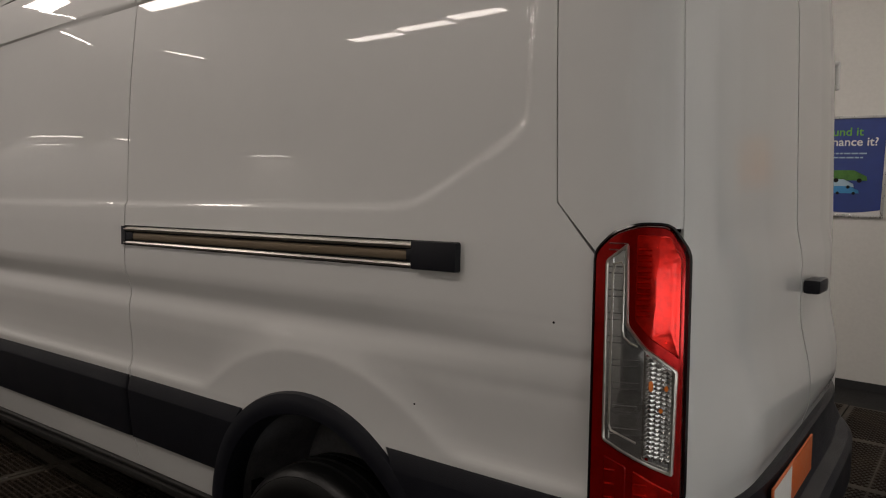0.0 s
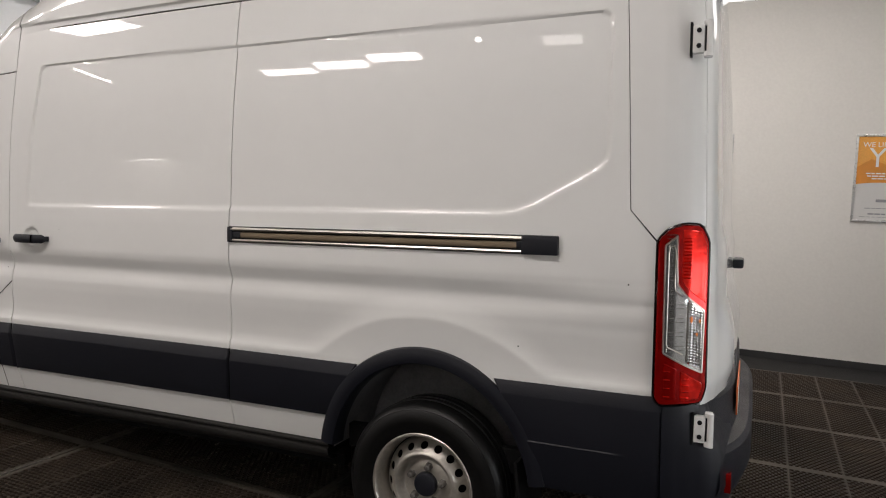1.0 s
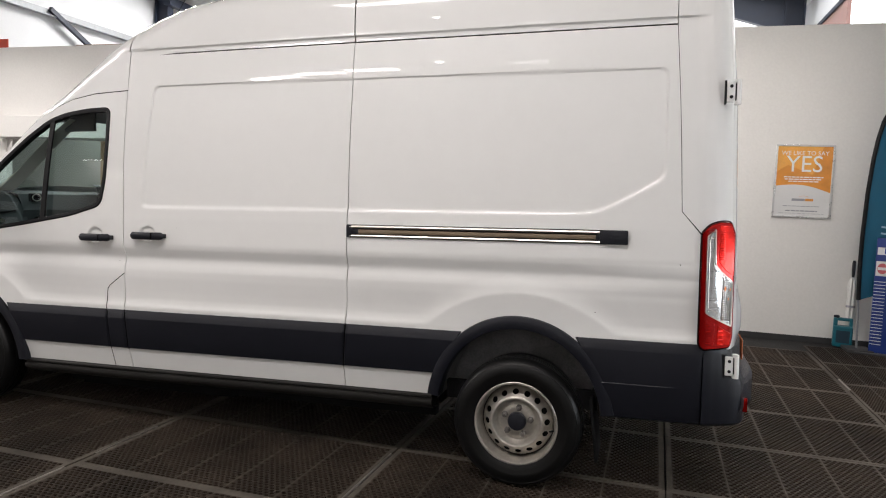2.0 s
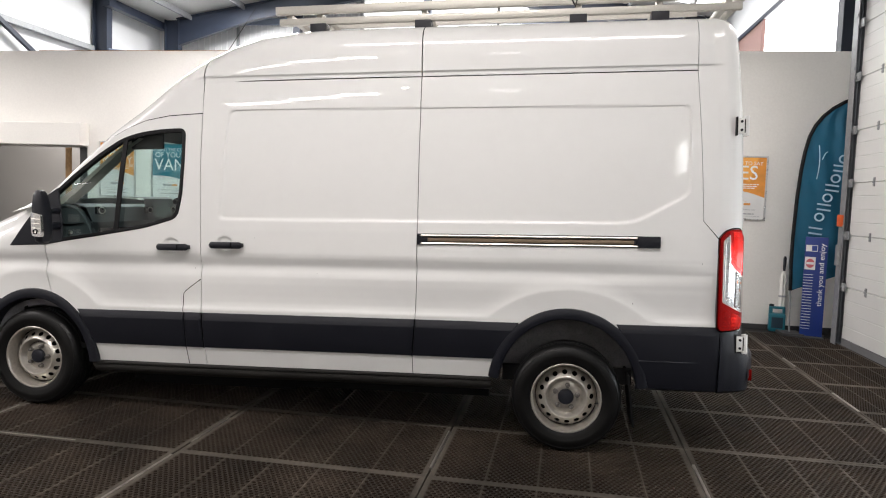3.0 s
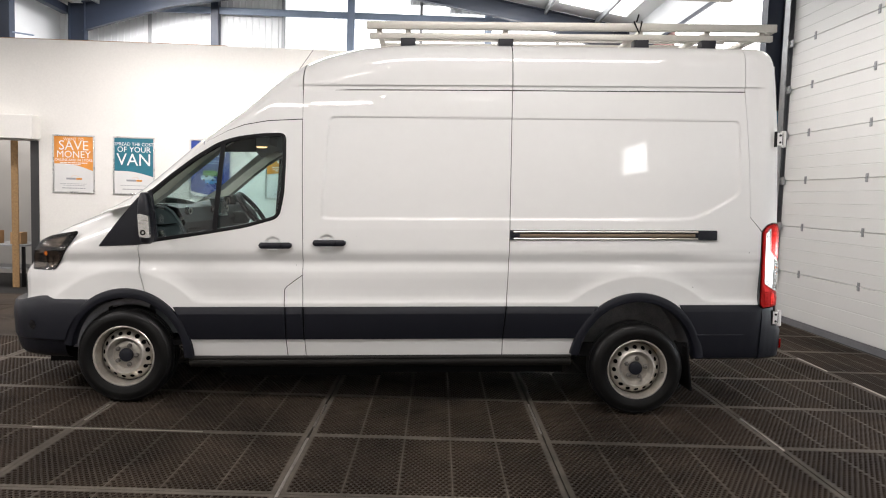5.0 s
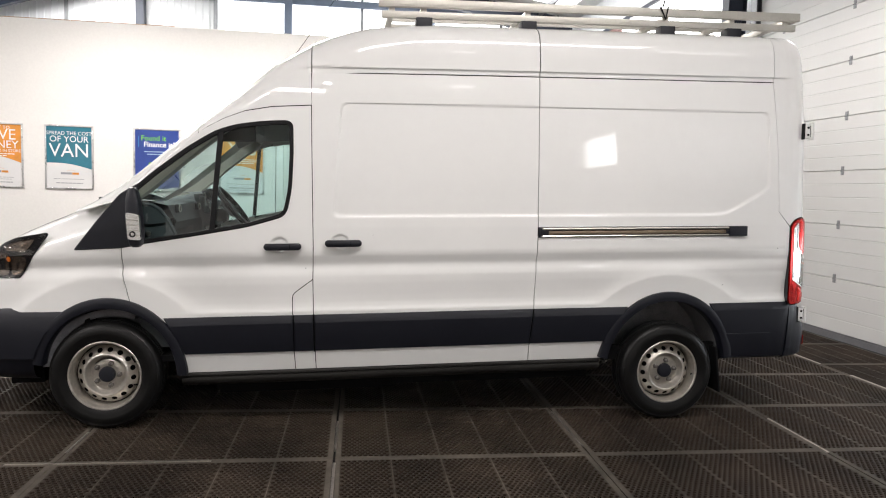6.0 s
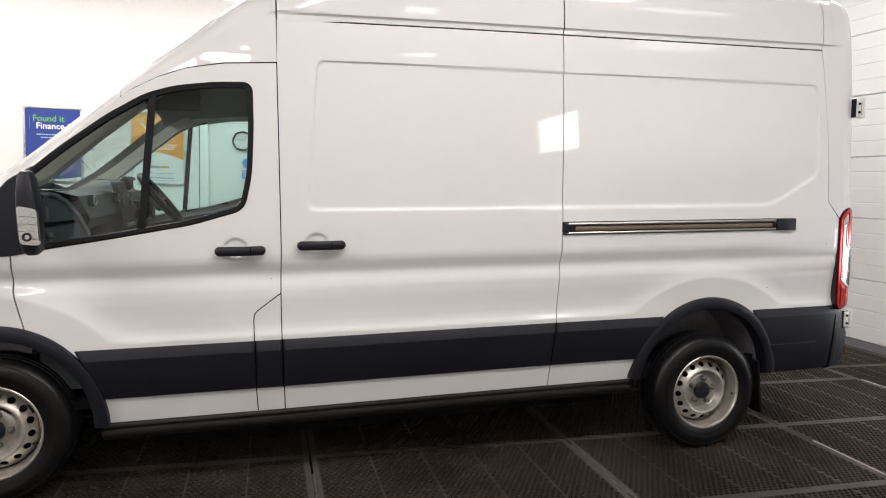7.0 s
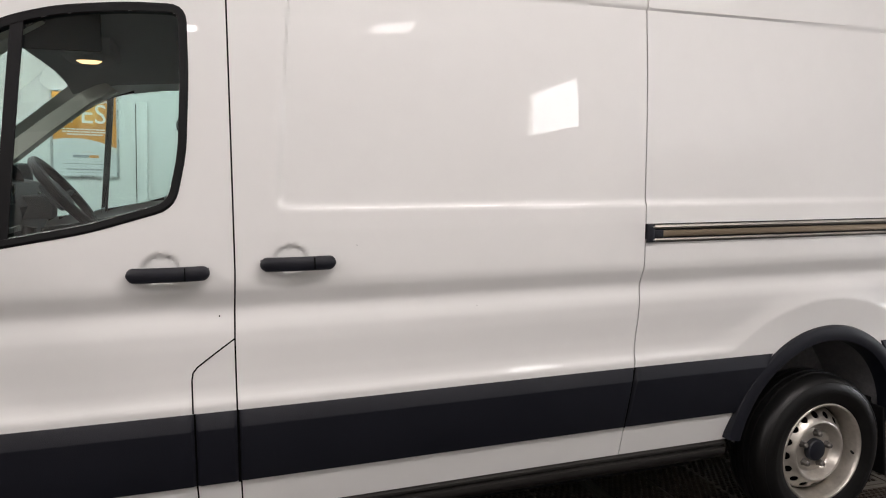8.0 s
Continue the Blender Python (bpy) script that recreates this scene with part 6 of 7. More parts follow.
side_doors(-1)
side_doors(1)
build_roof()
build_front()
build_mouldings()
build_rear()
build_fittings()
build_wheels()
build_cab()
build_rack()

# ---- things along the walls ----
ORANGE = surf("poster_orange", (0.78, 0.30, 0.035), rough=0.35, var=0.25, scale=2.5, fine=9, coat=0.4, coat_rough=0.1)
AMBER_PRINT = surf("poster_amber", (0.90, 0.42, 0.07), rough=0.35, var=0.2, scale=2.5, coat=0.4, coat_rough=0.1)
TEAL = surf("poster_teal", (0.012, 0.17, 0.24), rough=0.35, var=0.3, scale=3, fine=9, coat=0.4, coat_rough=0.1)
BLUE = surf("poster_blue", (0.02, 0.055, 0.28), rough=0.35, var=0.2, scale=3, fine=9, coat=0.4, coat_rough=0.1)
PAPER = surf("poster_white", (0.72, 0.72, 0.71), rough=0.4, var=0.04, coat=0.4, coat_rough=0.1)
INK_WHITE = surf("white_print", (0.85, 0.85, 0.84), rough=0.4, var=0.02)
PALE_PRINT = surf("pale_blue_print", (0.42, 0.58, 0.70), rough=0.5, var=0.08)
INK_GREEN = surf("green_print", (0.16, 0.50, 0.05), rough=0.4, var=0.05)
VAN_GREEN = surf("dull_green_print", (0.09, 0.26, 0.05), rough=0.4, var=0.4, scale=12)
INK_GREY = surf("grey_print", (0.30, 0.31, 0.33), rough=0.5, var=0.05)
INK_BLUE = surf("sky_blue_print", (0.05, 0.30, 0.62), rough=0.4, var=0.05)
FRAME_SILVER = surf("silver_snap_frame", (0.62, 0.62, 0.61), rough=0.3, metal=0.8, var=0.1)


def flat_poly(points, y=0.0):
    bm = bmesh.new()
    bm.faces.new([bm.verts.new((x, y, z)) for x, z in points])
    bmesh.ops.triangulate(bm, faces=bm.faces)
    return bm


def bar(parent, x0, x1, z0, z1, y, material, name="print_bar"):
    return part(name, boxes((x0, x1, y - 0.0006, y, z0, z1)), material, parent, smooth=False)


def poster(label, x0, x1, z0, z1, ground, wave, paint):
    """A framed poster; paint adds its print."""
    w, h = x1 - x0, z1 - z0
    ob = thing("poster", label, "poster", pose((x0 + x1) / 2, WALL_Y - 0.002, (z0 + z1) / 2), group="framed posters")
    for a, b, c, d in ((-w / 2, w / 2, h / 2 - 0.024, h / 2), (-w / 2, w / 2, -h / 2, -h / 2 + 0.024), (-w / 2, -w / 2 + 0.024, -h / 2 + 0.024, h / 2 - 0.024), (w / 2 - 0.024, w / 2, -h / 2 + 0.024, h / 2 - 0.024)):
        bm = bmesh.new()
        box(bm, a, b, -0.016, 0.0, c, d, bevel=0.005)
        part("frame", bm, FRAME_SILVER, ob)
    iw, ih = w / 2 - 0.022, h / 2 - 0.022
    part("sheet", boxes((-iw, iw, -0.006, -0.001, -ih, ih)), PAPER, ob, smooth=False)
    top = [(iw, ih), (-iw, ih)] + [(lerp(-iw, iw, k / 16), lerp(wave[0], wave[1], k / 16) + wave[2] * math.sin(math.pi * k / 16)) for k in range(17)]
    part("colour_field", flat_poly(top, -0.0068), ground, ob, smooth=False)
    paint(ob, iw, ih)
    return ob


def small_print(ob, rows, y=-0.0074):
    for z, w, h, m in rows:
        x = -w
        random.seed(int(abs(z) * 1000) + 3)
        while x < w - 0.01:
            l = random.uniform(0.02, 0.055)
            bar(ob, x, min(x + l, w), z - h / 2, z + h / 2, y, m)
            x += l + 0.008


def mark(ob, z, s=1.0, x=0.0):
    """A lender's mark as plain shapes."""
    bar(ob, x - 0.11 * s, x + 0.03 * s, z - 0.014 * s, z + 0.014 * s, -0.0074, INK_GREY, "mark")
    bar(ob, x + 0.035 * s, x + 0.12 * s, z - 0.014 * s, z + 0.014 * s, -0.0074, ORANGE, "mark")
    bm = bmesh.new()
    pts = [(x + 0.02 * s + 0.05 * s * math.cos(t), -0.0076, z + 0.028 * s + 0.018 * s * math.sin(t)) for t in np.linspace(0.2, math.pi, 9)]
    tube(bm, pts, 0.0016, 5)
    part("mark_arc", bm, ORANGE, ob)


def paint_yes(ob, w, h):
    lettering("WE LIKE TO SAY", 0.068, (0, -0.0078, h - 0.082), ob, INK_WHITE)
    lettering("YES", 0.27, (0, -0.0078, h - 0.215), ob, INK_WHITE, wide=0.94)
    part("colour_patch", flat_poly([(-w, h), (-w, h - 0.30), (-w + 0.12, h - 0.22), (w - 0.2, h - 0.33), (w - 0.1, h)], -0.0072), AMBER_PRINT, ob, smooth=False)
    small_print(ob, [(h - 0.36, 0.21, 0.012, INK_WHITE), (h - 0.385, 0.20, 0.012, INK_WHITE), (h - 0.41, 0.16, 0.012, INK_WHITE)], -0.0078)
    mark(ob, -h + 0.19)
    small_print(ob, [(-h + 0.115, 0.2, 0.007, INK_GREY), (-h + 0.06, 0.17, 0.014, INK_GREY), (-h + 0.03, 0.24, 0.004, INK_GREY)])


def paint_save(ob, w, h):
    lettering("WANT TO", 0.062, (0, -0.0078, h - 0.045), ob, INK_WHITE)
    lettering("SAVE", 0.20, (0, -0.0078, h - 0.14), ob, INK_WHITE)
    lettering("MONEY", 0.145, (0, -0.0078, h - 0.27), ob, INK_WHITE)
    lettering("ONLINE AND IN STORE", 0.052, (0, -0.0078, h - 0.35), ob, INK_WHITE)
    small_print(ob, [(h - 0.39, 0.2, 0.012, INK_WHITE), (h - 0.415, 0.12, 0.01, INK_WHITE)], -0.0078)
    mark(ob, -h + 0.19)
    small_print(ob, [(-h + 0.115, 0.2, 0.007, INK_GREY), (-h + 0.09, 0.16, 0.007, INK_GREY), (-h + 0.05, 0.17, 0.012, INK_GREY)])


def paint_van(ob, w, h):
    lettering("SPREAD THE COST", 0.068, (0, -0.0078, h - 0.09), ob, INK_WHITE)
    lettering("OF YOUR", 0.115, (0, -0.0078, h - 0.17), ob, INK_WHITE)
    lettering("VAN", 0.255, (0, -0.0078, h - 0.325), ob, INK_WHITE, wide=0.98)
    mark(ob, -h + 0.19)
    small_print(ob, [(-h + 0.115, 0.2, 0.007, INK_GREY), (-h + 0.06, 0.17, 0.012, INK_GREY)])


def paint_found(ob, w, h):
    lettering("Found it", 0.098, (-0.045, -0.0078, h - 0.115), ob, INK_GREEN, bold=0.012)
    lettering("Finance it?", 0.098, (0.03, -0.0078, h - 0.20), ob, INK_WHITE, bold=0.016)
    bar(ob, -w + 0.045, -w + 0.05, h - 0.235, h - 0.085, -0.0076, INK_BLUE)
    small_print(ob, [(h - 0.295, 0.17, 0.012, PALE_PRINT), (h - 0.33, 0.13, 0.012, PALE_PRINT)], -0.0078)
    for x, z, s, m in ((0.03, -0.08, 0.72, VAN_GREEN), (-0.03, -0.145, 0.55, PALE_PRINT), (0.02, -0.20, 0.5, INK_BLUE)):
        pts = [(-0.20, -0.05), (-0.20, 0.055), (-0.18, 0.07), (0.06, 0.07), (0.12, 0.02), (0.19, 0.0), (0.20, -0.05)]
        part("printed_van", flat_poly([(x + a * s, z + b * s) for a, b in pts], -0.0076 - 0.0004 * (1 - s)), m, ob, smooth=False)
        for dx in (-0.12, 0.12):
            part("printed_wheel", flat_poly([(x + dx * s + 0.026 * s * math.cos(t), z - 0.05 * s + 0.026 * s * math.sin(t)) for t in np.linspace(0, 2 * math.pi, 15)[:-1]], -0.0082), BLACK_TRIM, ob, smooth=False)


Z0, Z1 = 1.447, 2.306
poster("orange and white framed poster about saving money, on the wall", -7.156, -6.538, Z0, Z1, ORANGE, (0.0, -0.1, 0.04), paint_save)
poster("teal and white framed poster about the cost of a van", -6.271, -5.652, Z0, Z1, TEAL, (-0.08, -0.16, 0.03), paint_van)
poster("blue framed poster with three printed vans, on the wall", -5.141, -4.523, Z0, Z1, BLUE, (-0.34, -0.36, -0.04), paint_found)
poster("orange framed poster that says yes, seen past the cab", -4.015, -3.398, Z0, Z1, ORANGE, (-0.06, -0.13, 0.05), paint_yes)
poster("blue framed finance poster with printed vans behind the van", 0.295, 0.912, Z0, Z1, BLUE, (-0.34, -0.36, -0.04), paint_found)
poster("orange framed poster that says yes, beside the banner", 2.024, 2.655, Z0, Z1, ORANGE, (-0.06, -0.13, 0.05), paint_yes)


def wall_clock():
    ob = thing("wall_clock", "round white wall clock with a black rim", "clock", pose(-2.74, WALL_Y - 0.001, 2.007))
    bm = bmesh.new()
    revolve(bm, [(0.118, 0.0), (0.12, -0.02), (0.112, -0.032), (0.101, -0.03), (0.10, -0.018)], 40)
    part("rim", bm, BLACK_TRIM, ob)
    bm = bmesh.new()
    revolve(bm, [(0.101, -0.018), (0.0001, -0.018)], 40)
    part("face", bm, PAPER, ob)
    for k in range(12):
        a = radians(30 * k)
        bm = bmesh.new()
        beam(bm, (0.078 * math.sin(a), -0.0195, 0.078 * math.cos(a)), (0.092 * math.sin(a), -0.0195, 0.092 * math.cos(a)), 0.006, 0.002, up=(0, 1, 0))
        part("hour_mark", bm, BLACK_TRIM, ob, smooth=False)
    for a, l in ((radians(-55), 0.052), (radians(40), 0.078)):
        bm = bmesh.new()
        beam(bm, (0, -0.021, 0), (l * math.sin(a), -0.021, l * math.cos(a)), 0.006, 0.002, up=(0, 1, 0))
        part("pointer", bm, BLACK_TRIM, ob, smooth=False)


wall_clock()
sign = thing("safety_sign", "small blue and white safety sign on the wall", "sign", pose(-2.68, WALL_Y - 0.001, 1.70))
part("backing", boxes((-0.075, 0.075, -0.003, 0, -0.16, 0.11)), PAPER, sign, smooth=False)
bm = bmesh.new()
revolve(bm, [(0.062, -0.0045), (0.0001, -0.0045)], 28)
disc = part("disc", bm, INK_BLUE, sign)
disc.matrix_local = pose(0, 0, 0.035)
part("caption_field", boxes((-0.065, 0.065, -0.0045, -0.0035, -0.15, -0.05)), INK_BLUE, sign, smooth=False)
for k in range(3):
    bar(sign, -0.05, 0.05, -0.075 - 0.028 * k, -0.066 - 0.028 * k, -0.0046, INK_WHITE)
ob = thing("wall_trunking", "upright white boxed trunking on the wall", "trunking", pose(-3.19, WALL_Y - 0.001, 0))
part("box", boxes((-0.055, 0.055, -0.07, 0, 0.05, 2.215), bevel=0.004), WALL, ob)
part("cover_edge", boxes((-0.05, -0.042, -0.073, -0.0702, 0.06, 2.2)), SKIRT, ob, smooth=False)


def feather_banner():
    ob = thing("feather_banner", "tall teal-blue fabric feather flag in a black pole sleeve", "banner", pose(0, 4.12, 0))
    pole = [(2.925, 0.02), (2.915, 0.35), (2.905, 0.57), (2.893, 0.95), (2.893, 1.257), (2.91, 1.75), (2.938, 2.118), (2.968, 2.34), (3.009, 2.53), (3.07, 2.67), (3.158, 2.79), (3.27, 2.89), (3.407, 2.975), (3.47, 2.99)]
    bm = bmesh.new()
    tube(bm, [(x, 0, z) for x, z in pole[:3]], 0.011, 10)
    part("pole", bm, GALV, ob)
    fine = [(float(np.interp(t, range(len(pole)), [p[0] for p in pole])), float(np.interp(t, range(len(pole)), [p[1] for p in pole]))) for t in np.linspace(2, len(pole) - 1, 60)]
    bm = bmesh.new()
    tube(bm, [(x, 0, z) for x, z in fine], 0.022, 10)
    part("sleeve", bm, BLACK_TRIM, ob, "black pole sleeve")
    bm = bmesh.new()
    rows = []
    for i, (x, z) in enumerate(fine):
        right = 3.50 - 0.03 * sstep(2.0, 0.6, z)
        low = 0.22 * sstep(1.0, 0.57, z)
        rows.append([(lerp(x + 0.01, right, k / 16), 0.035 * math.sin(k * 0.9 + z * 5.0) * (k / 16) ** 0.7 * 0.6 + 0.01 * math.sin(z * 21 + k), z + low * k / 16) for k in range(17)])
    loft(bm, rows)
    part("sail", bm, surf("teal_flag_fabric", (0.008, 0.115, 0.20), rough=0.65, var=0.18, scale=4, fine=200), ob, "teal-blue printed fabric")
    # the printed mark: plain pale shapes, reading up the flag
    for k, ringed in enumerate((0, 1, 0, 1, 0, 1, 0, 1)):
        z, x = 1.33 + k * 0.122 + (0.07 if k else 0), 3.13 + k * 0.040
        bm = bmesh.new()
        if ringed:
            tube(bm, [(x + 0.050 * math.cos(t), -0.055, z + 0.046 * math.sin(t)) for t in np.linspace(0, 2 * math.pi, 21)], 0.011, 6)
        else:
            for d in (-0.02, 0.045) if k else (-0.08, -0.01, 0.06):
                beam(bm, (x - 0.075, -0.055, z + d), (x + 0.085, -0.055, z + d - 0.018), 0.02, 0.004, up=(0, 1, 0))
        part("printed_mark", bm, PALE_PRINT, ob, smooth=False)
    bm = bmesh.new()
    tube(bm, [(3.11 + 0.02 * math.sin(t * 3), -0.05, 2.0 + t * 0.42) for t in np.linspace(0, 1, 9)], 0.006, 6)
    tube(bm, [(3.16 + 0.06 * t, -0.05, 2.24 + 0.2 * t - 0.1 * t * t) for t in np.linspace(0, 1, 7)], 0.006, 6)
    part("printed_swoosh", bm, PALE_PRINT, ob)
    bm = bmesh.new()
    box(bm, 2.80, 3.06, -0.16, 0.14, -0.002, 0.035, bevel=0.01)
    part("base", bm, SKIRT, ob, "black weighted base")


def thank_you_board():
    ob = thing("display_board", "narrow dark blue display board standing on a black base", "display board", pose(3.135, 3.98, 0, 0, 0, -20) @ Matrix.Diagonal((0.82, 1, 1, 1)))
    bm = bmesh.new()
    box(bm, -0.155, 0.155, -0.02, 0.06, 0.02, 1.27, bevel=0.004)
    part("board", bm, surf("royal_blue_board", (0.012, 0.035, 0.20), rough=0.4, var=0.12), ob)
    part("foot", boxes((-0.30, 0.18, -0.12, 0.2, -0.002, 0.02), bevel=0.004), SKIRT, ob, "black base plate")
    for k in range(20):
        bar(ob, -0.15, -0.02, 0.11 + 0.036 * k, 0.116 + 0.036 * k, -0.0205, INK_WHITE, "stripe")
    bar(ob, -0.145, 0.0, 0.86, 1.02, -0.0205, PAPER, "notice")
    bm = bmesh.new()
    revolve(bm, [(0.058, -0.0225), (0.0001, -0.0225)], 24)
    d = part("notice_disc", bm, surf("faded_red_print", (0.55, 0.12, 0.14), rough=0.5), ob)
    d.matrix_local = pose(-0.072, 0, 0.94)
    bar(ob, -0.125, -0.02, 0.925, 0.955, -0.0235, PAPER, "notice_band")
    bar(ob, -0.14, 0.02, 1.09, 1.17, -0.0205, PAPER, "name_plate")
    bar(ob, -0.06, 0.012, 1.098, 1.162, -0.0215, BLUE, "name_plate_field")
    t = lettering("thank you and enjoy", 0.105, (0.09, -0.0215, 0.80), ob, INK_WHITE)
    t.matrix_local = pose(0.085, -0.0215, 0.80) @ pose(0, 0, 0, 90) @ pose(0, 0, 0, 0, 0, 90) @ Matrix.Diagonal((0.92, 1, 1, 1))


def jerrycan():
    ob = thing("jerrycan", "teal plastic jerrycan standing on the mat", "jerrycan", pose(2.83, 4.33, 0, 0, 0, -12))
    bm = bmesh.new()
    box(bm, -0.10, 0.10, -0.07, 0.07, 0.0, 0.24, bevel=0.022, segments=3)
    box(bm, -0.10, -0.055, -0.045, 0.045, 0.22, 0.33, bevel=0.018)
    box(bm, -0.10, 0.095, -0.03, 0.03, 0.295, 0.33, bevel=0.014)
    box(bm, 0.06, 0.095, -0.03, 0.03, 0.22, 0.33, bevel=0.012)
    part("can", bm, surf("teal_polythene", (0.006, 0.12, 0.16), rough=0.4, var=0.15), ob)
    bm = bmesh.new()
    revolve(bm, [(0.028, 0.32), (0.03, 0.325), (0.03, 0.35), (0.02, 0.356), (0.0001, 0.356)], 20, axis="z")
    c = part("cap", bm, BLACK_PLASTIC, ob)
    c.matrix_local = pose(-0.07, 0, 0)
    part("label", boxes((-0.065, 0.07, -0.0712, -0.07, 0.05, 0.19)), surf("dark_label", (0.01, 0.03, 0.05), rough=0.5), ob, "dark paper label", smooth=False)


def umbrella():
    ob = thing("umbrella", "folded white umbrella with a black handle leaning on the wall", "umbrella", pose(2.905, 4.42, 0, -3.5, 1.5, 0))
    bm = bmesh.new()
    rows = []
    for z, r in ((0.03, 0.008), (0.10, 0.018), (0.30, 0.034), (0.50, 0.040), (0.60, 0.030), (0.66, 0.045), (0.74, 0.028), (0.79, 0.014)):
        rows.append([(r * (1 + 0.22 * math.cos(6 * t)) * math.cos(t), r * (1 + 0.22 * math.cos(6 * t)) * math.sin(t), z) for t in np.linspace(0, 2 * math.pi, 37)[:-1]])
    loft(bm, rows, closed=True)
    part("canopy", bm, surf("white_umbrella_cloth", (0.74, 0.73, 0.70), rough=0.7, var=0.1), ob)
    bm = bmesh.new()
    tube(bm, [(0, 0, 0.0), (0, 0, 0.8)], 0.005, 8)
    part("stick", bm, GALV, ob)
    bm = bmesh.new()
    tube(bm, [(0, 0, 0.79), (0, 0, 0.86), (0, 0, 0.96), (0, 0, 0.985)], [0.014, 0.019, 0.02, 0.012], 12)
    part("handle", bm, BLACK_PLASTIC, ob, "black grip")
    bm = bmesh.new()
    tube(bm, [(0, 0, 0.44), (0, 0, 0.465)], 0.047, 14)
    part("strap", bm, INK_GREY, ob)


feather_banner()
thank_you_board()
jerrycan()
umbrella()


def office_counter():
    ob = thing("display_table", "low grey display table inside the office opening", "table", pose(-8.45, 5.05, 0))
    part("top", boxes((-0.85, 0.75, -0.3, 0.3, 0.60, 0.63), bevel=0.006), GALV, ob)
    for x in (-0.8, 0.7):
        for y in (-0.26, 0.26):
            part("leg", boxes((x - 0.02, x + 0.02, y - 0.02, y + 0.02, -0.022, 0.60)), BLACK_TRIM, ob, smooth=False)
    part("shelf", boxes((-0.8, 0.7, -0.26, 0.26, 0.25, 0.27)), GALV, ob, smooth=False)
    for x, w, h, m, lab in ((-0.55, 0.20, 0.26, BLACK_TRIM, "black carton on the display table"), (0.2, 0.15, 0.20, surf("brown_card", (0.35, 0.2, 0.09), rough=0.8), "brown card box on the display table"), (0.55, 0.16, 0.18, surf("brown_card_pale", (0.42, 0.26, 0.13), rough=0.8), "pale brown card box on the display table")):
        b = thing("carton", lab, "box", pose(-8.45 + x, 4.93, 0.63))
        bm = bmesh.new()
        box(bm, -w / 2, w / 2, -0.09, 0.09, 0, h, bevel=0.004)
        part("box", bm, m, b)
        part("label", boxes((-w * 0.3, w * 0.3, -0.0912, -0.09, h * 0.3, h * 0.6)), INK_BLUE, b, smooth=False)
    for k, x in enumerate((-0.3, -0.08, 0.02)):
        b = thing("bottle", "blue plastic bottle with a white label on the display table", "bottle", pose(-8.45 + x, 4.9, 0.63), group="bottles on the display table")
        bm = bmesh.new()
        revolve(bm, [(0.0001, 0.0), (0.04, 0.0), (0.043, 0.01), (0.043, 0.15), (0.03, 0.185), (0.014, 0.20), (0.014, 0.22)], 20, axis="z")
        part("body", bm, INK_BLUE, b)
        bm = bmesh.new()
        revolve(bm, [(0.016, 0.215), (0.016, 0.245), (0.0001, 0.246)], 14, axis="z")
        part("cap", bm, INK_WHITE, b)
        bm = bmesh.new()
        revolve(bm, [(0.0436, 0.05), (0.0436, 0.12)], 20, axis="z")
        part("label", bm, PAPER, b)


office_counter()
ob = thing("wall_sign", "small red and white sign on the partition top", "sign", pose(-10.1, WALL_Y + 0.04, 3.745))
part("panel", boxes((-0.5, 0.5, -0.01, 0, -0.065, 0.08)), surf("red_sign", (0.65, 0.08, 0.04), rough=0.4), ob, smooth=False)

# ---- rubber ring mats ----
MX, MY, MW, MH = 1.537, 0.905, 1.527, 0.902


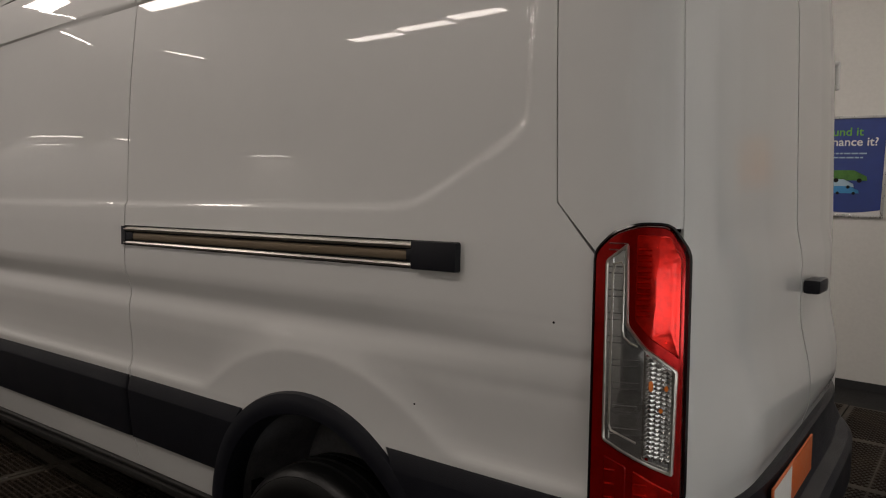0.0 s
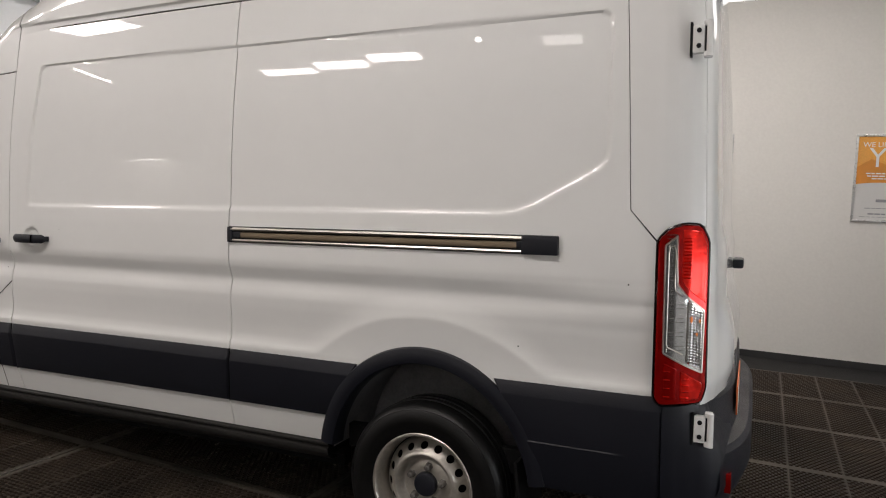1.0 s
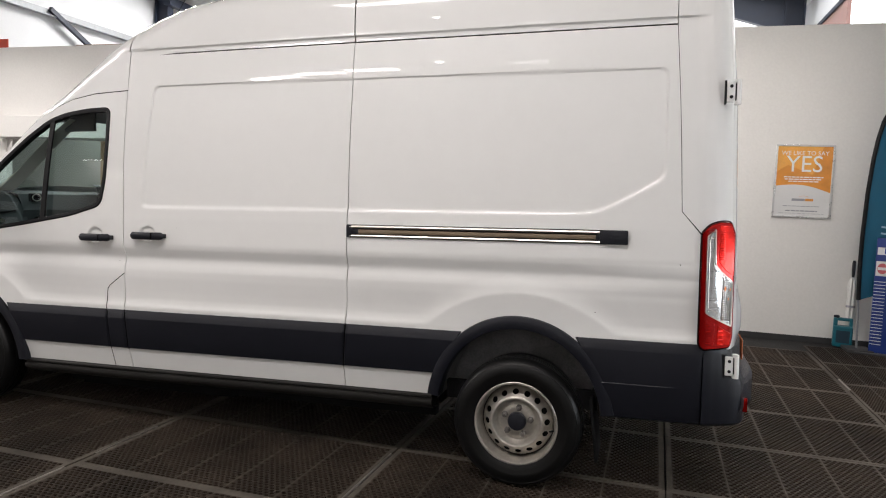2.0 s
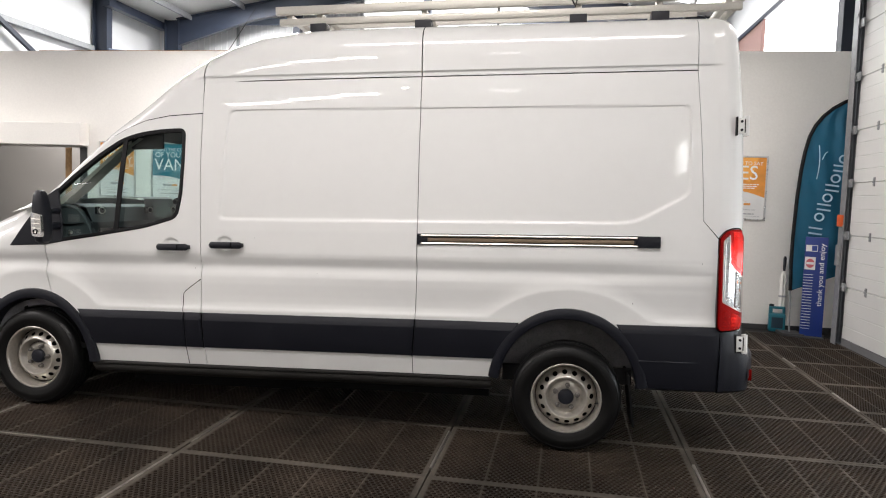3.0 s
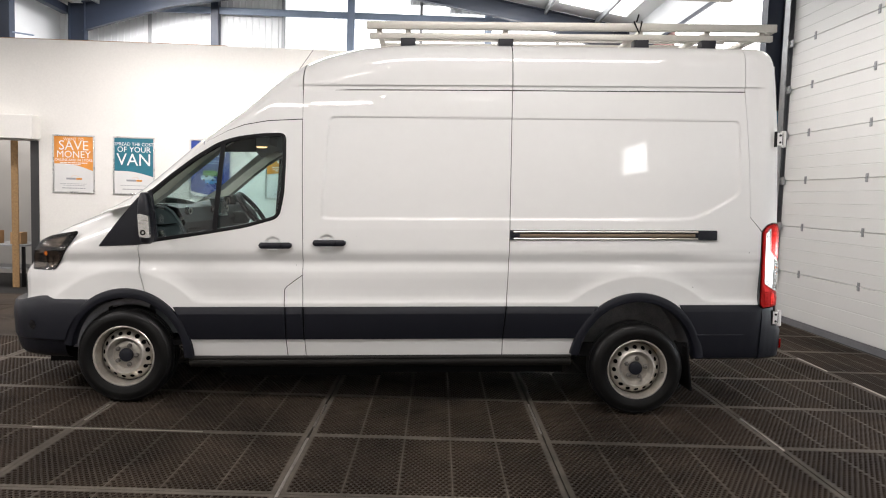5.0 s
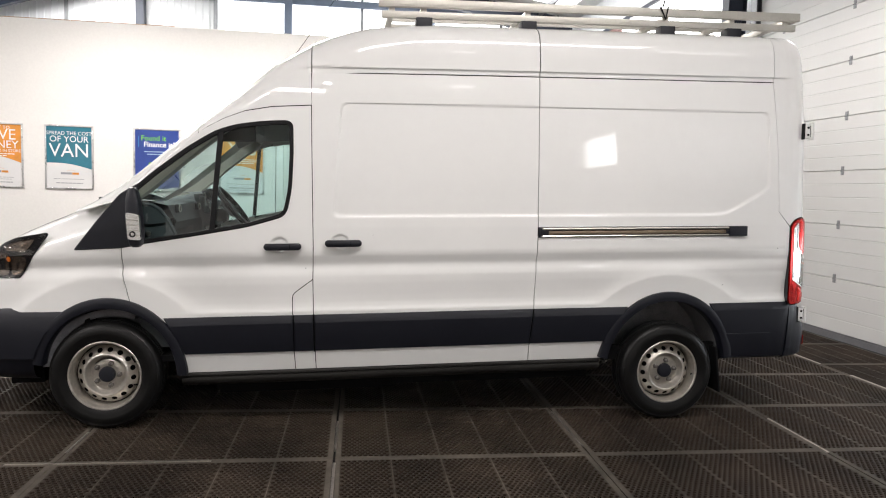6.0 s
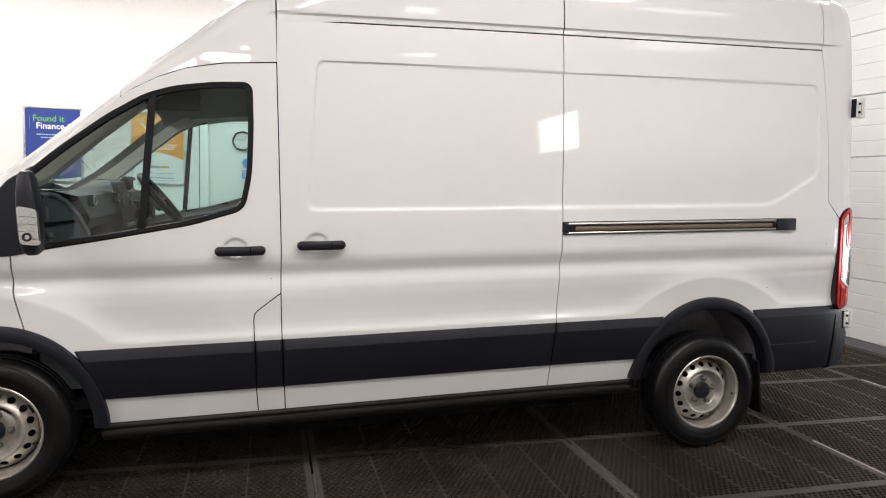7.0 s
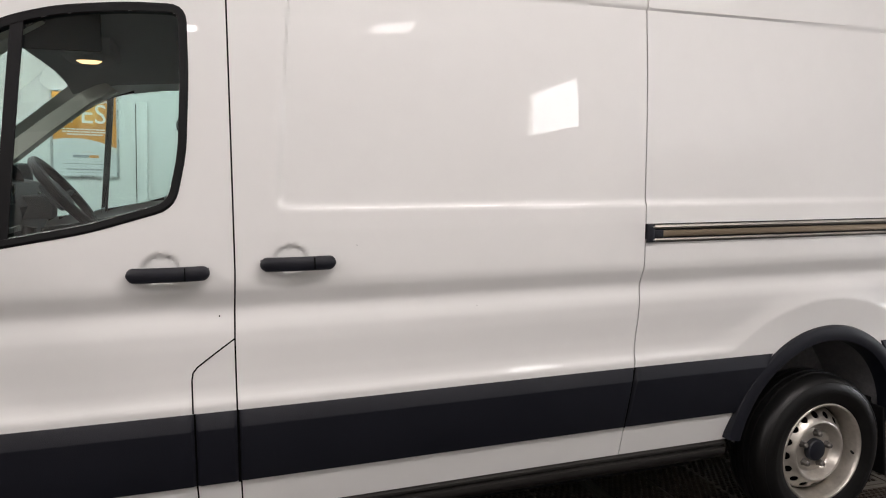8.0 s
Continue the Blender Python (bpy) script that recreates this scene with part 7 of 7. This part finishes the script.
def mat_mesh():
    """One mat: a lattice of six-sided holes in groups, with a solid rim."""
    verts, faces, mats = [], [], []

    def quad(a, b, c, d, m=0):
        i = len(verts)
        verts.extend((a, b, c, d))
        faces.append((i, i + 1, i + 2, i + 3))
        mats.append(m)

    rim, groups, per, rib = 0.03, 5, 9, 0.0045
    dx = (MW - 2 * rim - (groups - 1) * rib) / (groups * per)
    rows = 31
    dy = (MH - 2 * rim) / rows
    hexa = [(math.cos(math.pi / 6 + math.pi / 3 * k) * 0.0128, math.sin(math.pi / 6 + math.pi / 3 * k) * 0.0122) for k in range(6)]
    for g in range(groups):
        gx = rim + g * (per * dx + rib)
        for r in range(rows):
            y = rim + (r + 0.5) * dy
            for c in range(per):
                off = dx / 2 if r % 2 else 0.0
                if r % 2 and c == per - 1:
                    quad((gx, y - dy / 2, 0), (gx + dx / 2, y - dy / 2, 0), (gx + dx / 2, y + dy / 2, 0), (gx, y + dy / 2, 0))
                    quad((gx + (per - 0.5) * dx, y - dy / 2, 0), (gx + per * dx, y - dy / 2, 0), (gx + per * dx, y + dy / 2, 0), (gx + (per - 0.5) * dx, y + dy / 2, 0))
                    continue
                x = gx + (c + 0.5) * dx + off
                hw, hh = dx / 2, dy / 2
                outer = [(x + hw, y + hh), (x, y + hh), (x - hw, y + hh), (x - hw, y - hh), (x, y - hh), (x + hw, y - hh)]
                inner = [(x + a, y + b) for a, b in hexa]
                for k in range(6):
                    j = (k + 1) % 6
                    quad((*outer[k], 0), (*outer[j], 0), (*inner[j], -0.002), (*inner[k], -0.002))
                    quad((*inner[k], -0.002), (*inner[j], -0.002), (*inner[j], -0.016), (*inner[k], -0.016))
        if g < groups - 1:
            x = gx + per * dx
            quad((x, rim, 0), (x + rib, rim, 0), (x + rib, MH - rim, 0), (x, MH - rim, 0), 1)
    for a, b, c, d in ((0, MW, 0, rim), (0, MW, MH - rim, MH), (0, rim, rim, MH - rim), (MW - rim, MW, rim, MH - rim)):
        quad((a, c, 0), (b, c, 0), (b, d, 0), (a, d, 0), 1)
    for a, b in (((0, 0), (MW, 0)), ((MW, 0), (MW, MH)), ((MW, MH), (0, MH)), ((0, MH), (0, 0))):
        quad((*a, -0.018), (*b, -0.018), (*b, 0), (*a, 0), 1)
    me = bpy.data.meshes.new("rubber_mat")
    me.from_pydata(verts, [], faces)
    me.polygons.foreach_set("material_index", mats)
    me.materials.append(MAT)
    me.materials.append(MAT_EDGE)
    return me


def far_mat_mesh():
    bm = bmesh.new()

    def loop(d, z):
        return [(d, d, z), (MW - d, d, z), (MW - d, MH - d, z), (d, MH - d, z)]

    vs = loft(bm, [loop(0, -0.018), loop(0, 0), loop(0.024, 0), loop(0.026, -0.003)], closed=True)
    bm.faces.new(vs[-1])
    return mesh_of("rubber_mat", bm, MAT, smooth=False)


ring, plain = mat_mesh(), far_mat_mesh()
# the mats lie slightly askew to the walls
GRID = Matrix.Translation((-0.77, -1.56, 0)) @ Matrix.Rotation(radians(-0.95), 4, "Z") @ Matrix.Translation((0.77, 1.56, 0))
random.seed(4)
for i in range(-5, 4):
    for j in range(-9, 7):
        x, y = -2.308 + MX * i + 0.005, -1.555 + MY * j + 0.0015
        if i == 3:
            y += 0.36
        if y > 3.65 and i < 3 or y > 3.6 or x < -10.5:
            continue
        near = -2 <= i <= 3 and -2 <= j <= 6
        wide = 1.0 if i < 3 else 0.62
        if near or (i, j) in ((-3, -1), (-3, 0), (-3, 1), (-3, 2), (-4, 1), (-4, 2)):
            me = ring
        else:
            me = plain
        o = new("floor_mat", me)
        o.matrix_world = GRID @ pose(x + random.uniform(-0.003, 0.003), y + random.uniform(-0.003, 0.003), -0.002, 0, 0, random.uniform(-0.12, 0.12)) @ Matrix.Diagonal((wide, 1, 1, 1))
        tagged(o, "black perforated rubber floor mat with dusty edges", "mat", "floor mats")
for x0, x1, y0, y1 in ((2.30, 2.326, -0.75, 0.2), (2.298, 2.318, 0.62, 1.18), (2.302, 2.318, 2.2, 2.6), (0.768, 0.784, -1.6, -0.95), (-2.314, -2.298, -2.5, -1.62), (-2.312, -2.300, -1.4, -0.9), (-0.782, -0.768, -1.42, -0.75), (-4.1, -3.0, -1.566, -1.552), (-3.85, -3.836, -1.4, -1.05)):
    structure("floor_strip", boxes((x0, x1, y0, y1, -0.02, 0.0015)), STRIP, "worn bright metal strip in a mat joint").matrix_world = GRID
